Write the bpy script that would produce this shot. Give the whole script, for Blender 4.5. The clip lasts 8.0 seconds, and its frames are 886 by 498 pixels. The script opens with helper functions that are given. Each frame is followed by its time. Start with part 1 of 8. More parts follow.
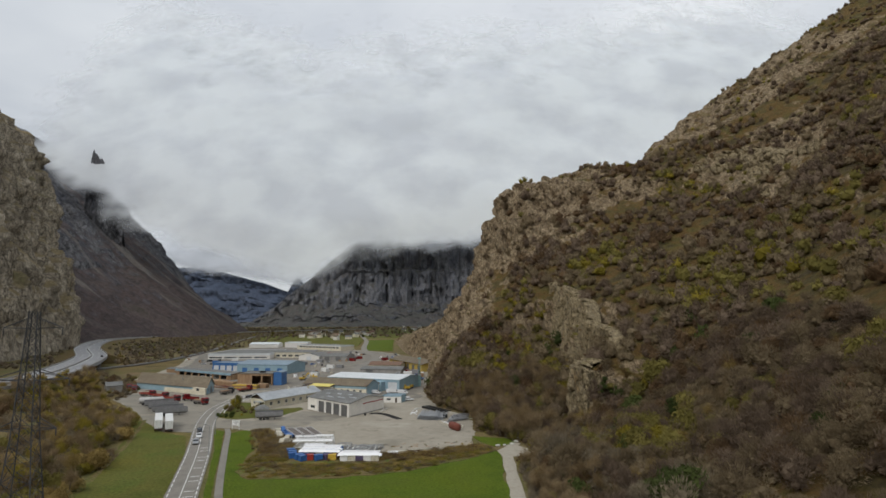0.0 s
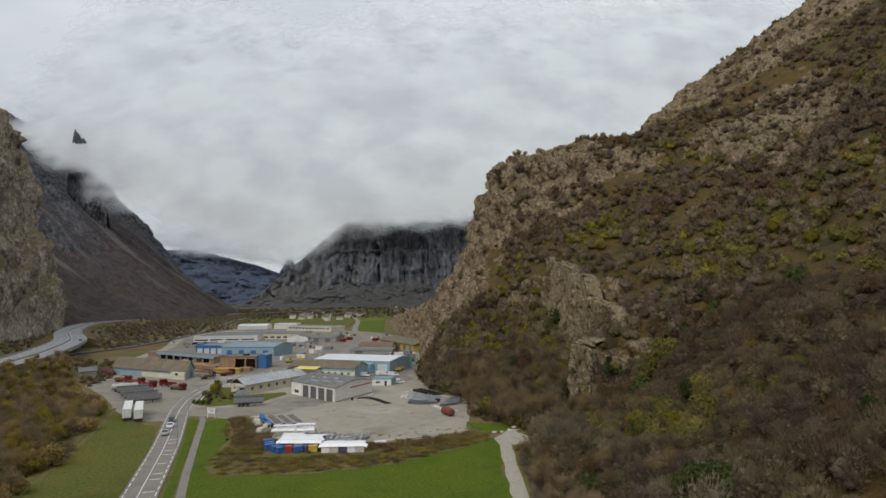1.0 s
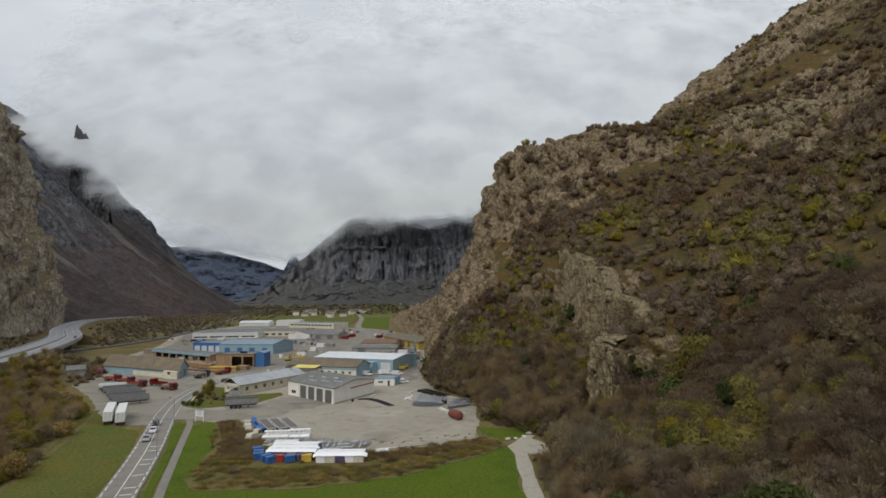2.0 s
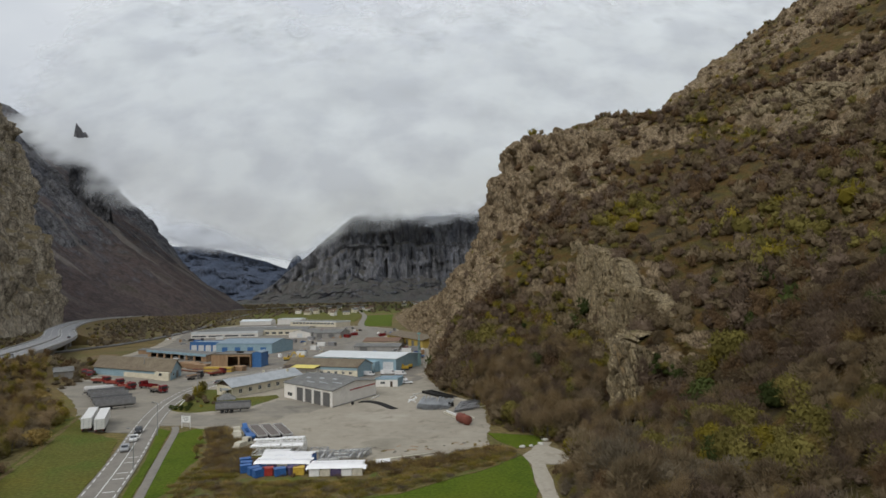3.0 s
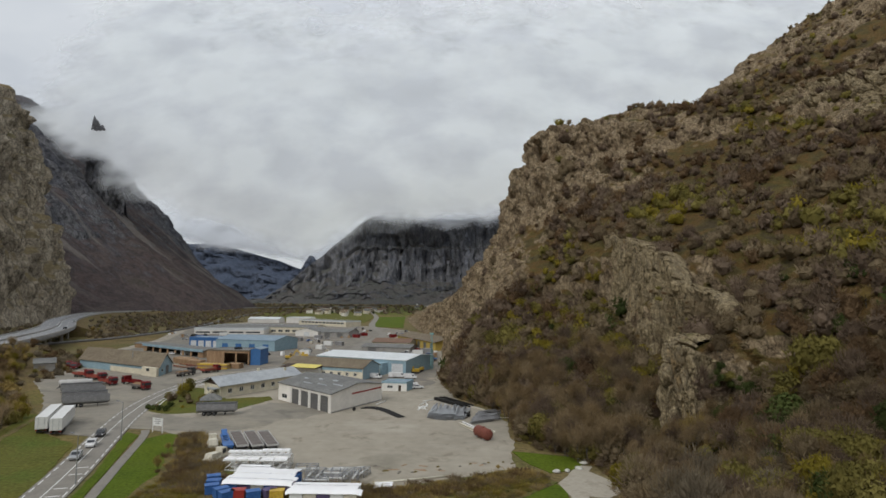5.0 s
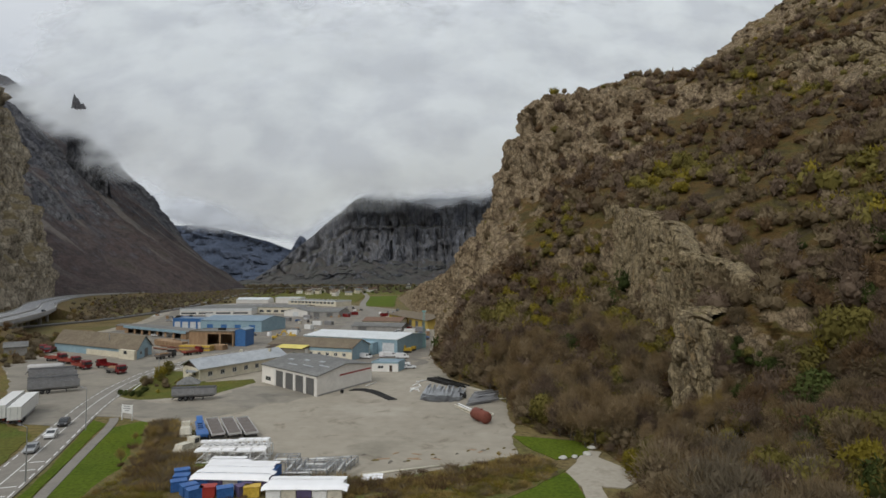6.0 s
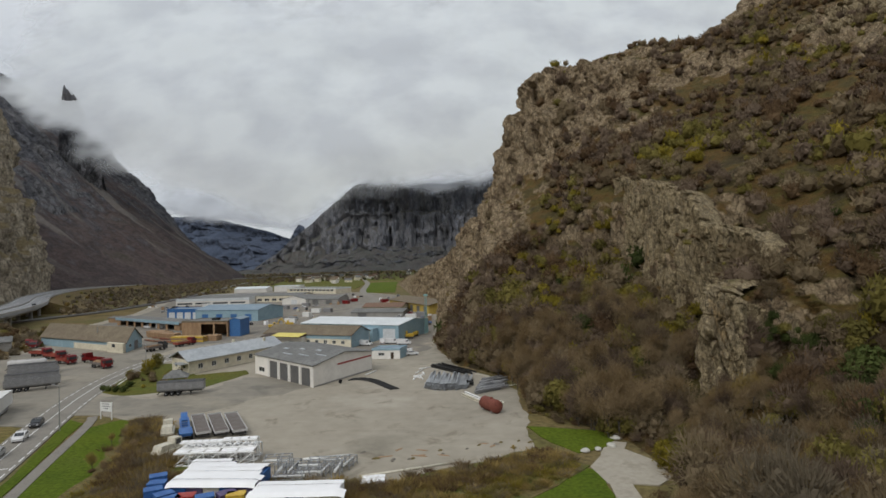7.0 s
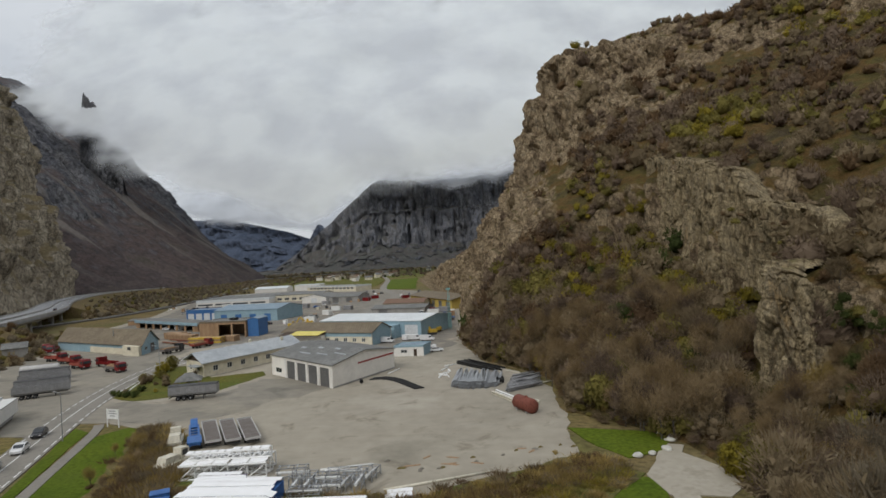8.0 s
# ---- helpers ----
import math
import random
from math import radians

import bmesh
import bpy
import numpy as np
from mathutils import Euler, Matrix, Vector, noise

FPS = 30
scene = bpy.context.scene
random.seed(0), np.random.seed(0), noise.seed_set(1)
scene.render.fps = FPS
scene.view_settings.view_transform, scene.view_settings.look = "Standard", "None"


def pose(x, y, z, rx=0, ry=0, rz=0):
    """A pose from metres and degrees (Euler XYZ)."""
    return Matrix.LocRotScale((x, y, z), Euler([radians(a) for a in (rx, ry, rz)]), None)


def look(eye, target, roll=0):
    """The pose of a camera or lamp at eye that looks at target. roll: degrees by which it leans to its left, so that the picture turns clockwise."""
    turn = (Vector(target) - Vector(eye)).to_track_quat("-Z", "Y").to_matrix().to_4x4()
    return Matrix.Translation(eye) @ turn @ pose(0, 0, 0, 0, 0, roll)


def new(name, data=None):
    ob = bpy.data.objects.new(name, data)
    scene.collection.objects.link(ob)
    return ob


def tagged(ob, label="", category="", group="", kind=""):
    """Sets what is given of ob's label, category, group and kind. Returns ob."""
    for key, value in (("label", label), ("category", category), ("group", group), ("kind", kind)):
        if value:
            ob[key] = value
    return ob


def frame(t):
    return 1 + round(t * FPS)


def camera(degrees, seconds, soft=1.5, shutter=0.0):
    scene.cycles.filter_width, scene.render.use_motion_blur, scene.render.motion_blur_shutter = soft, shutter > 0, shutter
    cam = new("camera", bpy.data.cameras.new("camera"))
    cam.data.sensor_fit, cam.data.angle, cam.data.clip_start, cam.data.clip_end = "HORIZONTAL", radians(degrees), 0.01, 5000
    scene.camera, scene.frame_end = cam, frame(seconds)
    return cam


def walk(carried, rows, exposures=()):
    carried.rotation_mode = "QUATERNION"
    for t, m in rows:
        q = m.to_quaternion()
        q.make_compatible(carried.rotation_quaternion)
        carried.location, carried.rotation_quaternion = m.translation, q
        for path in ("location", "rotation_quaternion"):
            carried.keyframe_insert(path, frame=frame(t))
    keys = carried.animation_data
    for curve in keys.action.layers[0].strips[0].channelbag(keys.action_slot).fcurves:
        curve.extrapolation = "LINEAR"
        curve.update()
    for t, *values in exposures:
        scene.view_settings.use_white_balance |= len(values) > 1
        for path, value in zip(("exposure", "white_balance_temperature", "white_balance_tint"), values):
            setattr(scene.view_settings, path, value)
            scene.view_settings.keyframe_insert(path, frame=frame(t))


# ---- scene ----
cam = camera(75.0, 8.0, soft=1.6)
PATH = [
    (0, (-0.774, 2.109, 40.202), (-0.738, 4.095, 40.435), -0.1),
    (0.5, (-0.391, 10.199, 39.87), (-0.337, 12.188, 40.067), -0.2),
    (1, (0.073, 18.603, 39.373), (0.136, 20.595, 39.537), -0.7),
    (1.5, (-0.179, 26.678, 38.701), (-0.126, 28.671, 38.859), -0.5),
    (3, (-0.737, 48.917, 37.164), (-0.701, 50.911, 37.311), -1.1),
    (3.5, (-1.276, 55.577, 36.115), (-1.252, 57.569, 36.29), -0.2),
    (4, (-1.578, 61.938, 35.184), (-1.585, 63.93, 35.365), 0.1),
    (4.5, (-1.551, 68.325, 34.175), (-1.57, 70.317, 34.354), 0.5),
    (6, (-2.144, 86.148, 31.922), (-2.127, 88.146, 32.016), -0.1),
    (6.5, (-2.201, 91.913, 31.125), (-2.178, 93.912, 31.177), -1.2),
    (7, (-2.677, 97.37, 30.38), (-2.659, 99.37, 30.424), -1.5),
    (7.5, (-3.321, 102.53, 29.593), (-3.332, 104.529, 29.641), -2.7),
    (8, (-3.779, 107.426, 28.827), (-3.828, 109.425, 28.86), -3.1),
]
walk(cam, [(t, look(eye, target, roll)) for t, eye, target, roll in PATH])
import itertools


# ---------------------------------------------------------------- sky and light
world = bpy.data.worlds.new("overcast_world")
scene.world = world
world.use_nodes = True
wt = world.node_tree
wt.nodes.clear()


def wn(kind, **kw):
    n = wt.nodes.new(kind)
    for k, v in kw.items():
        n.inputs[k].default_value = v
    return n


w_out = wt.nodes.new("ShaderNodeOutputWorld")
w_bg = wn("ShaderNodeBackground", Strength=1.12)
w_sky = wt.nodes.new("ShaderNodeTexSky")
w_sky.sky_type = "NISHITA"
w_sky.sun_disc = False
w_sky.sun_elevation, w_sky.sun_rotation = radians(48), radians(20)
w_dim = wt.nodes.new("ShaderNodeVectorMath")
w_dim.operation = "SCALE"
w_dim.inputs["Scale"].default_value = 0.08
wt.links.new(w_sky.outputs[0], w_dim.inputs[0])
w_co = wt.nodes.new("ShaderNodeTexCoord")
w_sep = wt.nodes.new("ShaderNodeSeparateXYZ")
wt.links.new(w_co.outputs["Generated"], w_sep.inputs[0])
w_up = wt.nodes.new("ShaderNodeMath")
w_up.operation = "MAXIMUM"
w_up.inputs[1].default_value = 0.0
wt.links.new(w_sep.outputs["Z"], w_up.inputs[0])
w_add = wt.nodes.new("ShaderNodeMath")
w_add.operation = "ADD"
w_add.inputs[1].default_value = 0.22
wt.links.new(w_up.outputs[0], w_add.inputs[0])
# stratus seen from below: the pattern shrinks towards the horizon
w_px, w_py = wt.nodes.new("ShaderNodeMath"), wt.nodes.new("ShaderNodeMath")
for n, o in ((w_px, "X"), (w_py, "Y")):
    n.operation = "DIVIDE"
    wt.links.new(w_sep.outputs[o], n.inputs[0])
    wt.links.new(w_add.outputs[0], n.inputs[1])
w_com = wt.nodes.new("ShaderNodeCombineXYZ")
wt.links.new(w_px.outputs[0], w_com.inputs[0])
wt.links.new(w_py.outputs[0], w_com.inputs[1])
w_n1 = wn("ShaderNodeTexNoise", Scale=0.8, Detail=3.0, Roughness=0.45, Distortion=0.2)
w_n2 = wn("ShaderNodeTexNoise", Scale=2.6, Detail=4.0, Roughness=0.5, Distortion=0.25)
wt.links.new(w_com.outputs[0], w_n1.inputs["Vector"])
wt.links.new(w_com.outputs[0], w_n2.inputs["Vector"])
w_mixn = wt.nodes.new("ShaderNodeMix")
w_mixn.inputs[0].default_value = 0.38
wt.links.new(w_n1.outputs[0], w_mixn.inputs[2])
wt.links.new(w_n2.outputs[0], w_mixn.inputs[3])
w_ramp = wt.nodes.new("ShaderNodeValToRGB")
w_ramp.color_ramp.elements[0].position, w_ramp.color_ramp.elements[0].color = 0.36, (0.465, 0.50, 0.55, 1)
w_ramp.color_ramp.elements[1].position, w_ramp.color_ramp.elements[1].color = 0.64, (0.70, 0.728, 0.748, 1)
wt.links.new(w_mixn.outputs[0], w_ramp.inputs[0])
# an overcast sky is brighter towards the zenith
w_zen = wt.nodes.new("ShaderNodeMapRange")
w_zen.inputs[1].default_value, w_zen.inputs[2].default_value = 0.0, 0.6
w_zen.inputs[3].default_value, w_zen.inputs[4].default_value = 0.82, 1.12
wt.links.new(w_sep.outputs["Z"], w_zen.inputs[0])
w_mul = wt.nodes.new("ShaderNodeVectorMath")
w_mul.operation = "SCALE"
wt.links.new(w_ramp.outputs[0], w_mul.inputs[0])
wt.links.new(w_zen.outputs[0], w_mul.inputs["Scale"])
w_mix = wt.nodes.new("ShaderNodeMix")
w_mix.data_type = "RGBA"
w_mix.inputs[0].default_value = 0.93
wt.links.new(w_dim.outputs[0], w_mix.inputs[6])
wt.links.new(w_mul.outputs[0], w_mix.inputs[7])
wt.links.new(w_mix.outputs[2], w_bg.inputs[0])
wt.links.new(w_bg.outputs[0], w_out.inputs[0])

sun_data = bpy.data.lights.new("sun", "SUN")
sun_data.energy, sun_data.angle, sun_data.color = 1.4, radians(35), (1.0, 0.97, 0.92)
sun = new("sun", sun_data)
sun.matrix_world = look((-300, -200, 600), (60, 300, 0))

# ---------------------------------------------------------------- tools
def hash3(i, j, k, seed):
    h = (i * 374761393 + j * 668265263 + k * 2147483647 + seed * 974711) & 0xFFFFFFFF
    h = ((h ^ (h >> 13)) * 1274126177) & 0xFFFFFFFF
    return ((h ^ (h >> 16)) & 0xFFFF) / 65535.0


def vnoise(p, seed=0):
    """Smooth value noise in -1..1 at an array of points."""
    p = np.asarray(p, float)
    b = np.floor(p).astype(np.int64)
    f = p - b
    f = f * f * (3 - 2 * f)
    out = 0.0
    for dx in (0, 1):
        for dy in (0, 1):
            for dz in (0, 1):
                w = (f[:, 0] if dx else 1 - f[:, 0]) * (f[:, 1] if dy else 1 - f[:, 1]) * (f[:, 2] if dz else 1 - f[:, 2])
                out = out + w * hash3(b[:, 0] + dx, b[:, 1] + dy, b[:, 2] + dz, seed)
    return out * 2 - 1


def fractal(p, octaves=4, seed=0, ridged=False, gain=0.5):
    out, amp, total = 0.0, 1.0, 0.0
    p = np.asarray(p, float)
    for o in range(octaves):
        n = vnoise(p, seed + o * 17)
        out = out + amp * ((1 - 2 * np.abs(n)) if ridged else n)
        total += amp
        amp *= gain
        p = p * 2.03 + 13.7
    return out / total


class Geo:
    """Gathers vertices and faces of one mesh."""

    def __init__(self):
        self.v, self.f = [], []

    def add(self, verts, faces):
        n = len(self.v)
        self.v.extend(tuple(map(float, p)) for p in verts)
        self.f.extend(tuple(n + i for i in f) for f in faces)
        return self

    def box(self, x0, x1, y0, y1, z0, z1):
        return self.hexa([(x0, y0), (x1, y0), (x1, y1), (x0, y1)], z0, z1)

    def hexa(self, quad, z0, z1):
        v = [(x, y, z0) for x, y in quad] + [(x, y, z1) for x, y in quad]
        return self.add(v, [(3, 2, 1, 0), (4, 5, 6, 7), (0, 1, 5, 4), (1, 2, 6, 5), (2, 3, 7, 6), (3, 0, 4, 7)])

    def prism(self, poly, z0, z1):
        n = len(poly)
        v = [(x, y, z0) for x, y in poly] + [(x, y, z1) for x, y in poly]
        return self.add(v, [tuple(range(n - 1, -1, -1)), tuple(range(n, 2 * n))] + [(i, (i + 1) % n, n + (i + 1) % n, n + i) for i in range(n)])

    def profile_x(self, poly, x0, x1):
        """A closed outline of (y, z) drawn out along x."""
        n = len(poly)
        v = [(x0, y, z) for y, z in poly] + [(x1, y, z) for y, z in poly]
        return self.add(v, [tuple(range(n - 1, -1, -1)), tuple(range(n, 2 * n))] + [(i, (i + 1) % n, n + (i + 1) % n, n + i) for i in range(n)])

    def profile_y(self, poly, y0, y1):
        n = len(poly)
        v = [(x, y0, z) for x, z in poly] + [(x, y1, z) for x, z in poly]
        return self.add(v, [tuple(range(n)), tuple(range(2 * n - 1, n - 1, -1))] + [(i, n + i, n + (i + 1) % n, (i + 1) % n) for i in range(n)])

    def tube(self, p, q, r0, r1=None, n=8, cap=True):
        p, q = Vector(p), Vector(q)
        r1 = r0 if r1 is None else r1
        w = (q - p).normalized()
        a = w.orthogonal().normalized()
        b = w.cross(a)
        ring = [(math.cos(2 * math.pi * i / n), math.sin(2 * math.pi * i / n)) for i in range(n)]
        v = [p + r0 * (c * a + s * b) for c, s in ring] + [q + r1 * (c * a + s * b) for c, s in ring]
        f = [(i, (i + 1) % n, n + (i + 1) % n, n + i) for i in range(n)]
        if cap:
            f += [tuple(range(n - 1, -1, -1)), tuple(range(n, 2 * n))]
        return self.add(v, f)

    def lathe(self, p, axis, rows, n=14):
        """Rings of (distance along the axis, radius) round a line from p."""
        p, w = Vector(p), Vector(axis).normalized()
        a = w.orthogonal().normalized()
        b = w.cross(a)
        v = [p + d * w + r * (math.cos(2 * math.pi * i / n) * a + math.sin(2 * math.pi * i / n) * b) for d, r in rows for i in range(n)]
        f = [(k * n + i, k * n + (i + 1) % n, (k + 1) * n + (i + 1) % n, (k + 1) * n + i) for k in range(len(rows) - 1) for i in range(n)]
        f += [tuple(range(n - 1, -1, -1)), tuple((len(rows) - 1) * n + i for i in range(n))]
        return self.add(v, f)

    def mesh(self, name, material, smooth=False):
        me = bpy.data.meshes.new(name)
        me.from_pydata(self.v, [], self.f)
        for m in material if isinstance(material, (list, tuple)) else (material,):
            me.materials.append(m)
        if smooth:
            me.polygons.foreach_set("use_smooth", [True] * len(me.polygons))
        me.update()
        return me


def array_mesh(name, verts, tris, material, smooth=False, slots=None, normals=None):
    """A mesh from numpy arrays of vertices and triangles or quads."""
    me = bpy.data.meshes.new(name)
    k = tris.shape[1]
    me.vertices.add(len(verts))
    me.vertices.foreach_set("co", np.asarray(verts, np.float32).ravel())
    me.loops.add(tris.size)
    me.loops.foreach_set("vertex_index", np.asarray(tris, np.int32).ravel())
    me.polygons.add(len(tris))
    me.polygons.foreach_set("loop_start", np.arange(0, tris.size, k, dtype=np.int32))
    me.polygons.foreach_set("loop_total", np.full(len(tris), k, np.int32))
    for m in material if isinstance(material, (list, tuple)) else (material,):
        me.materials.append(m)
    if slots is not None:
        me.polygons.foreach_set("material_index", np.asarray(slots, np.int32))
    me.polygons.foreach_set("use_smooth", np.full(len(tris), smooth))
    me.update(calc_edges=True)
    if normals is not None:
        me.attributes.new("custom_normal", "FLOAT_VECTOR", "POINT").data.foreach_set("vector", np.asarray(normals, np.float32).ravel())
        me.update()
    return me


def part(name, geo, material, parent, label="", smooth=False):
    ob = new(name, geo.mesh(name, material, smooth))
    ob.parent = parent
    if label:
        ob["label"] = label
    return ob


def thing(name, m, label, category, group="", kind=""):
    ob = new(name)
    ob.empty_display_size = 0.5
    ob.matrix_world = m
    return tagged(ob, label, category, group, kind)


def solid(name, geo, material, label, category, m=None, kind="", group="", smooth=False):
    ob = new(name, geo.mesh(name, material, smooth))
    if m is not None:
        ob.matrix_world = m
    return tagged(ob, label, category, group, kind)


# ---------------------------------------------------------------- materials
def make(name, colours, scale=1.0, rough=0.85, metal=0.0, bump=0.0, bump_scale=None, fine=None, spec=0.3, stretch=(1, 1, 1), vary=0.0, island=0.0, detail=6.0):
    """colours: two to four base colours laid out by a fractal pattern of that scale (per metre), with a finer grain over it."""
    m = bpy.data.materials.new(name)
    m.use_nodes = True
    nt = m.node_tree
    nt.nodes.clear()
    out = nt.nodes.new("ShaderNodeOutputMaterial")
    bs = nt.nodes.new("ShaderNodeBsdfPrincipled")
    bs.inputs["Roughness"].default_value, bs.inputs["Metallic"].default_value = rough, metal
    bs.inputs["Specular IOR Level"].default_value = spec
    nt.links.new(bs.outputs[0], out.inputs[0])
    co = nt.nodes.new("ShaderNodeTexCoord")
    mp = nt.nodes.new("ShaderNodeMapping")
    mp.inputs["Scale"].default_value = stretch
    nt.links.new(co.outputs["Object"], mp.inputs[0])
    n1 = nt.nodes.new("ShaderNodeTexNoise")
    n1.inputs["Scale"].default_value, n1.inputs["Detail"].default_value, n1.inputs["Roughness"].default_value = scale, detail, 0.6
    nt.links.new(mp.outputs[0], n1.inputs["Vector"])
    ramp = nt.nodes.new("ShaderNodeValToRGB")
    els = ramp.color_ramp.elements
    k = len(colours)
    for i, c in enumerate(colours):
        pos = 0.32 + 0.36 * i / max(1, k - 1)
        e = els[i] if i < 2 else els.new(pos)
        e.position, e.color = pos, (*c, 1)
    fac = n1.outputs[0]
    if vary or island:
        if vary:
            info = nt.nodes.new("ShaderNodeObjectInfo").outputs["Random"]
        else:
            info = nt.nodes.new("ShaderNodeNewGeometry").outputs["Random Per Island"]
        amt = vary or island
        sub = nt.nodes.new("ShaderNodeMath")
        sub.operation, sub.inputs[1].default_value = "SUBTRACT", 0.5
        mul = nt.nodes.new("ShaderNodeMath")
        mul.operation, mul.inputs[1].default_value = "MULTIPLY_ADD", amt
        nt.links.new(info, sub.inputs[0])
        nt.links.new(sub.outputs[0], mul.inputs[0])
        nt.links.new(fac, mul.inputs[2])
        fac = mul.outputs[0]
    nt.links.new(fac, ramp.inputs[0])
    col = ramp.outputs[0]
    if fine:
        n2 = nt.nodes.new("ShaderNodeTexNoise")
        n2.inputs["Scale"].default_value, n2.inputs["Detail"].default_value = fine[0], 4.0
        nt.links.new(mp.outputs[0], n2.inputs["Vector"])
        mr = nt.nodes.new("ShaderNodeMapRange")
        mr.inputs[1].default_value, mr.inputs[2].default_value = 0.3, 0.7
        mr.inputs[3].default_value, mr.inputs[4].default_value = 1 - fine[1], 1 + fine[1]
        nt.links.new(n2.outputs[0], mr.inputs[0])
        sc = nt.nodes.new("ShaderNodeVectorMath")
        sc.operation = "SCALE"
        nt.links.new(col, sc.inputs[0])
        nt.links.new(mr.outputs[0], sc.inputs["Scale"])
        col = sc.outputs[0]
    nt.links.new(col, bs.inputs["Base Color"])
    if bump:
        n3 = nt.nodes.new("ShaderNodeTexNoise")
        n3.inputs["Scale"].default_value, n3.inputs["Detail"].default_value = bump_scale or scale * 4, 6.0
        nt.links.new(mp.outputs[0], n3.inputs["Vector"])
        b = nt.nodes.new("ShaderNodeBump")
        b.inputs["Strength"].default_value, b.inputs["Distance"].default_value = 0.8, bump
        nt.links.new(n3.outputs[0], b.inputs["Height"])
        nt.links.new(b.outputs[0], bs.inputs["Normal"])
    return m


def terrain_material(name, rock, turf, lo=0.55, hi=0.78, rock_scale=0.16, turf_scale=0.06, bump=1.2, streak=0.5, stretch=(1.0, 1.0, 0.55), turn=(0.5, 0.35, 0.4), crack=0.5, loose=None):
    """Rock where the ground is steep, turf where it is gentle, with an uneven border."""
    m = bpy.data.materials.new(name)
    m.use_nodes = True
    nt = m.node_tree
    nt.nodes.clear()
    N = nt.nodes.new
    L = nt.links.new
    out, bs = N("ShaderNodeOutputMaterial"), N("ShaderNodeBsdfPrincipled")
    bs.inputs["Roughness"].default_value, bs.inputs["Specular IOR Level"].default_value = 0.92, 0.15
    L(bs.outputs[0], out.inputs[0])
    co = N("ShaderNodeTexCoord").outputs["Object"]

    def noise_of(scale, detail=7.0, rough=0.6, vec=co, dist=0.0):
        n = N("ShaderNodeTexNoise")
        n.inputs["Scale"].default_value, n.inputs["Detail"].default_value = scale, detail
        n.inputs["Roughness"].default_value, n.inputs["Distortion"].default_value = rough, dist
        L(vec, n.inputs["Vector"])
        return n.outputs[0]

    def ramp_of(fac, cols, a=0.33, b=0.67):
        r = N("ShaderNodeValToRGB")
        e = r.color_ramp.elements
        for i, c in enumerate(cols):
            p = a + (b - a) * i / (len(cols) - 1)
            el = e[i] if i < 2 else e.new(p)
            el.position, el.color = p, (*c, 1)
        L(fac, r.inputs[0])
        return r.outputs[0]

    def mixed(f, a, b):
        x = N("ShaderNodeMix")
        x.data_type = "RGBA"
        L(f, x.inputs[0])
        L(a, x.inputs[6])
        L(b, x.inputs[7])
        return x.outputs[2]

    def scaled(c, f, lo_, hi_):
        mr = N("ShaderNodeMapRange")
        mr.inputs[1].default_value, mr.inputs[2].default_value = 0.3, 0.7
        mr.inputs[3].default_value, mr.inputs[4].default_value = lo_, hi_
        L(f, mr.inputs[0])
        s = N("ShaderNodeVectorMath")
        s.operation = "SCALE"
        L(c, s.inputs[0])
        L(mr.outputs[0], s.inputs["Scale"])
        return s.outputs[0]

    tilt = N("ShaderNodeMapping")
    tilt.inputs["Rotation"].default_value = turn
    tilt.inputs["Scale"].default_value = stretch
    L(co, tilt.inputs[0])
    rocks = scaled(ramp_of(noise_of(rock_scale * 1.3, 11.0, 0.74, tilt.outputs[0], 0.1), rock, 0.36, 0.64), noise_of(rock_scale * 7.0, 7.0, 0.75, tilt.outputs[0]), 1 - streak, 1 + streak)
    warp = N("ShaderNodeVectorMath")
    warp.operation = "MULTIPLY_ADD"
    warp.inputs[1].default_value = (0.5 / rock_scale,) * 3
    wn_ = N("ShaderNodeTexNoise")
    wn_.inputs["Scale"].default_value, wn_.inputs["Detail"].default_value, wn_.inputs["Roughness"].default_value = rock_scale * 1.8, 6.0, 0.65
    L(co, wn_.inputs["Vector"])
    L(wn_.outputs["Color"], warp.inputs[0])
    L(tilt.outputs[0], warp.inputs[2])
    cracks = []
    for k, wide in ((2.2, 0.07), (5.5, 0.09)):
        vor = N("ShaderNodeTexVoronoi")
        vor.feature = "DISTANCE_TO_EDGE"
        vor.inputs["Scale"].default_value = rock_scale * k
        L(warp.outputs[0], vor.inputs["Vector"])
        c_ = N("ShaderNodeMapRange")
        c_.inputs[1].default_value, c_.inputs[2].default_value, c_.inputs[3].default_value, c_.inputs[4].default_value = 0.0, wide, crack, 1.0
        L(vor.outputs["Distance"], c_.inputs[0])
        cracks.append(c_.outputs[0])
    ck = N("ShaderNodeMath")
    ck.operation = "MULTIPLY"
    L(cracks[0], ck.inputs[0])
    L(cracks[1], ck.inputs[1])
    cs = N("ShaderNodeVectorMath")
    cs.operation = "SCALE"
    L(rocks, cs.inputs[0])
    L(ck.outputs[0], cs.inputs["Scale"])
    rocks = cs.outputs[0]
    turfs = scaled(ramp_of(noise_of(turf_scale, 6.0, 0.6, tilt.outputs[0] if stretch[1] > 2 else co, 0.4), turf), noise_of(turf_scale * 12, 5.0, 0.65, tilt.outputs[0] if stretch[1] > 2 else co), 0.7, 1.3)
    nz = N("ShaderNodeSeparateXYZ")
    L(N("ShaderNodeNewGeometry").outputs["Normal"], nz.inputs[0])
    shift = N("ShaderNodeMath")
    shift.operation, shift.inputs[1].default_value = "MULTIPLY_ADD", 0.45
    L(noise_of(0.09, 6.0, 0.65), shift.inputs[0])
    rk = N("ShaderNodeAttribute")
    rk.attribute_name = "bare_rock"
    less = N("ShaderNodeMath")
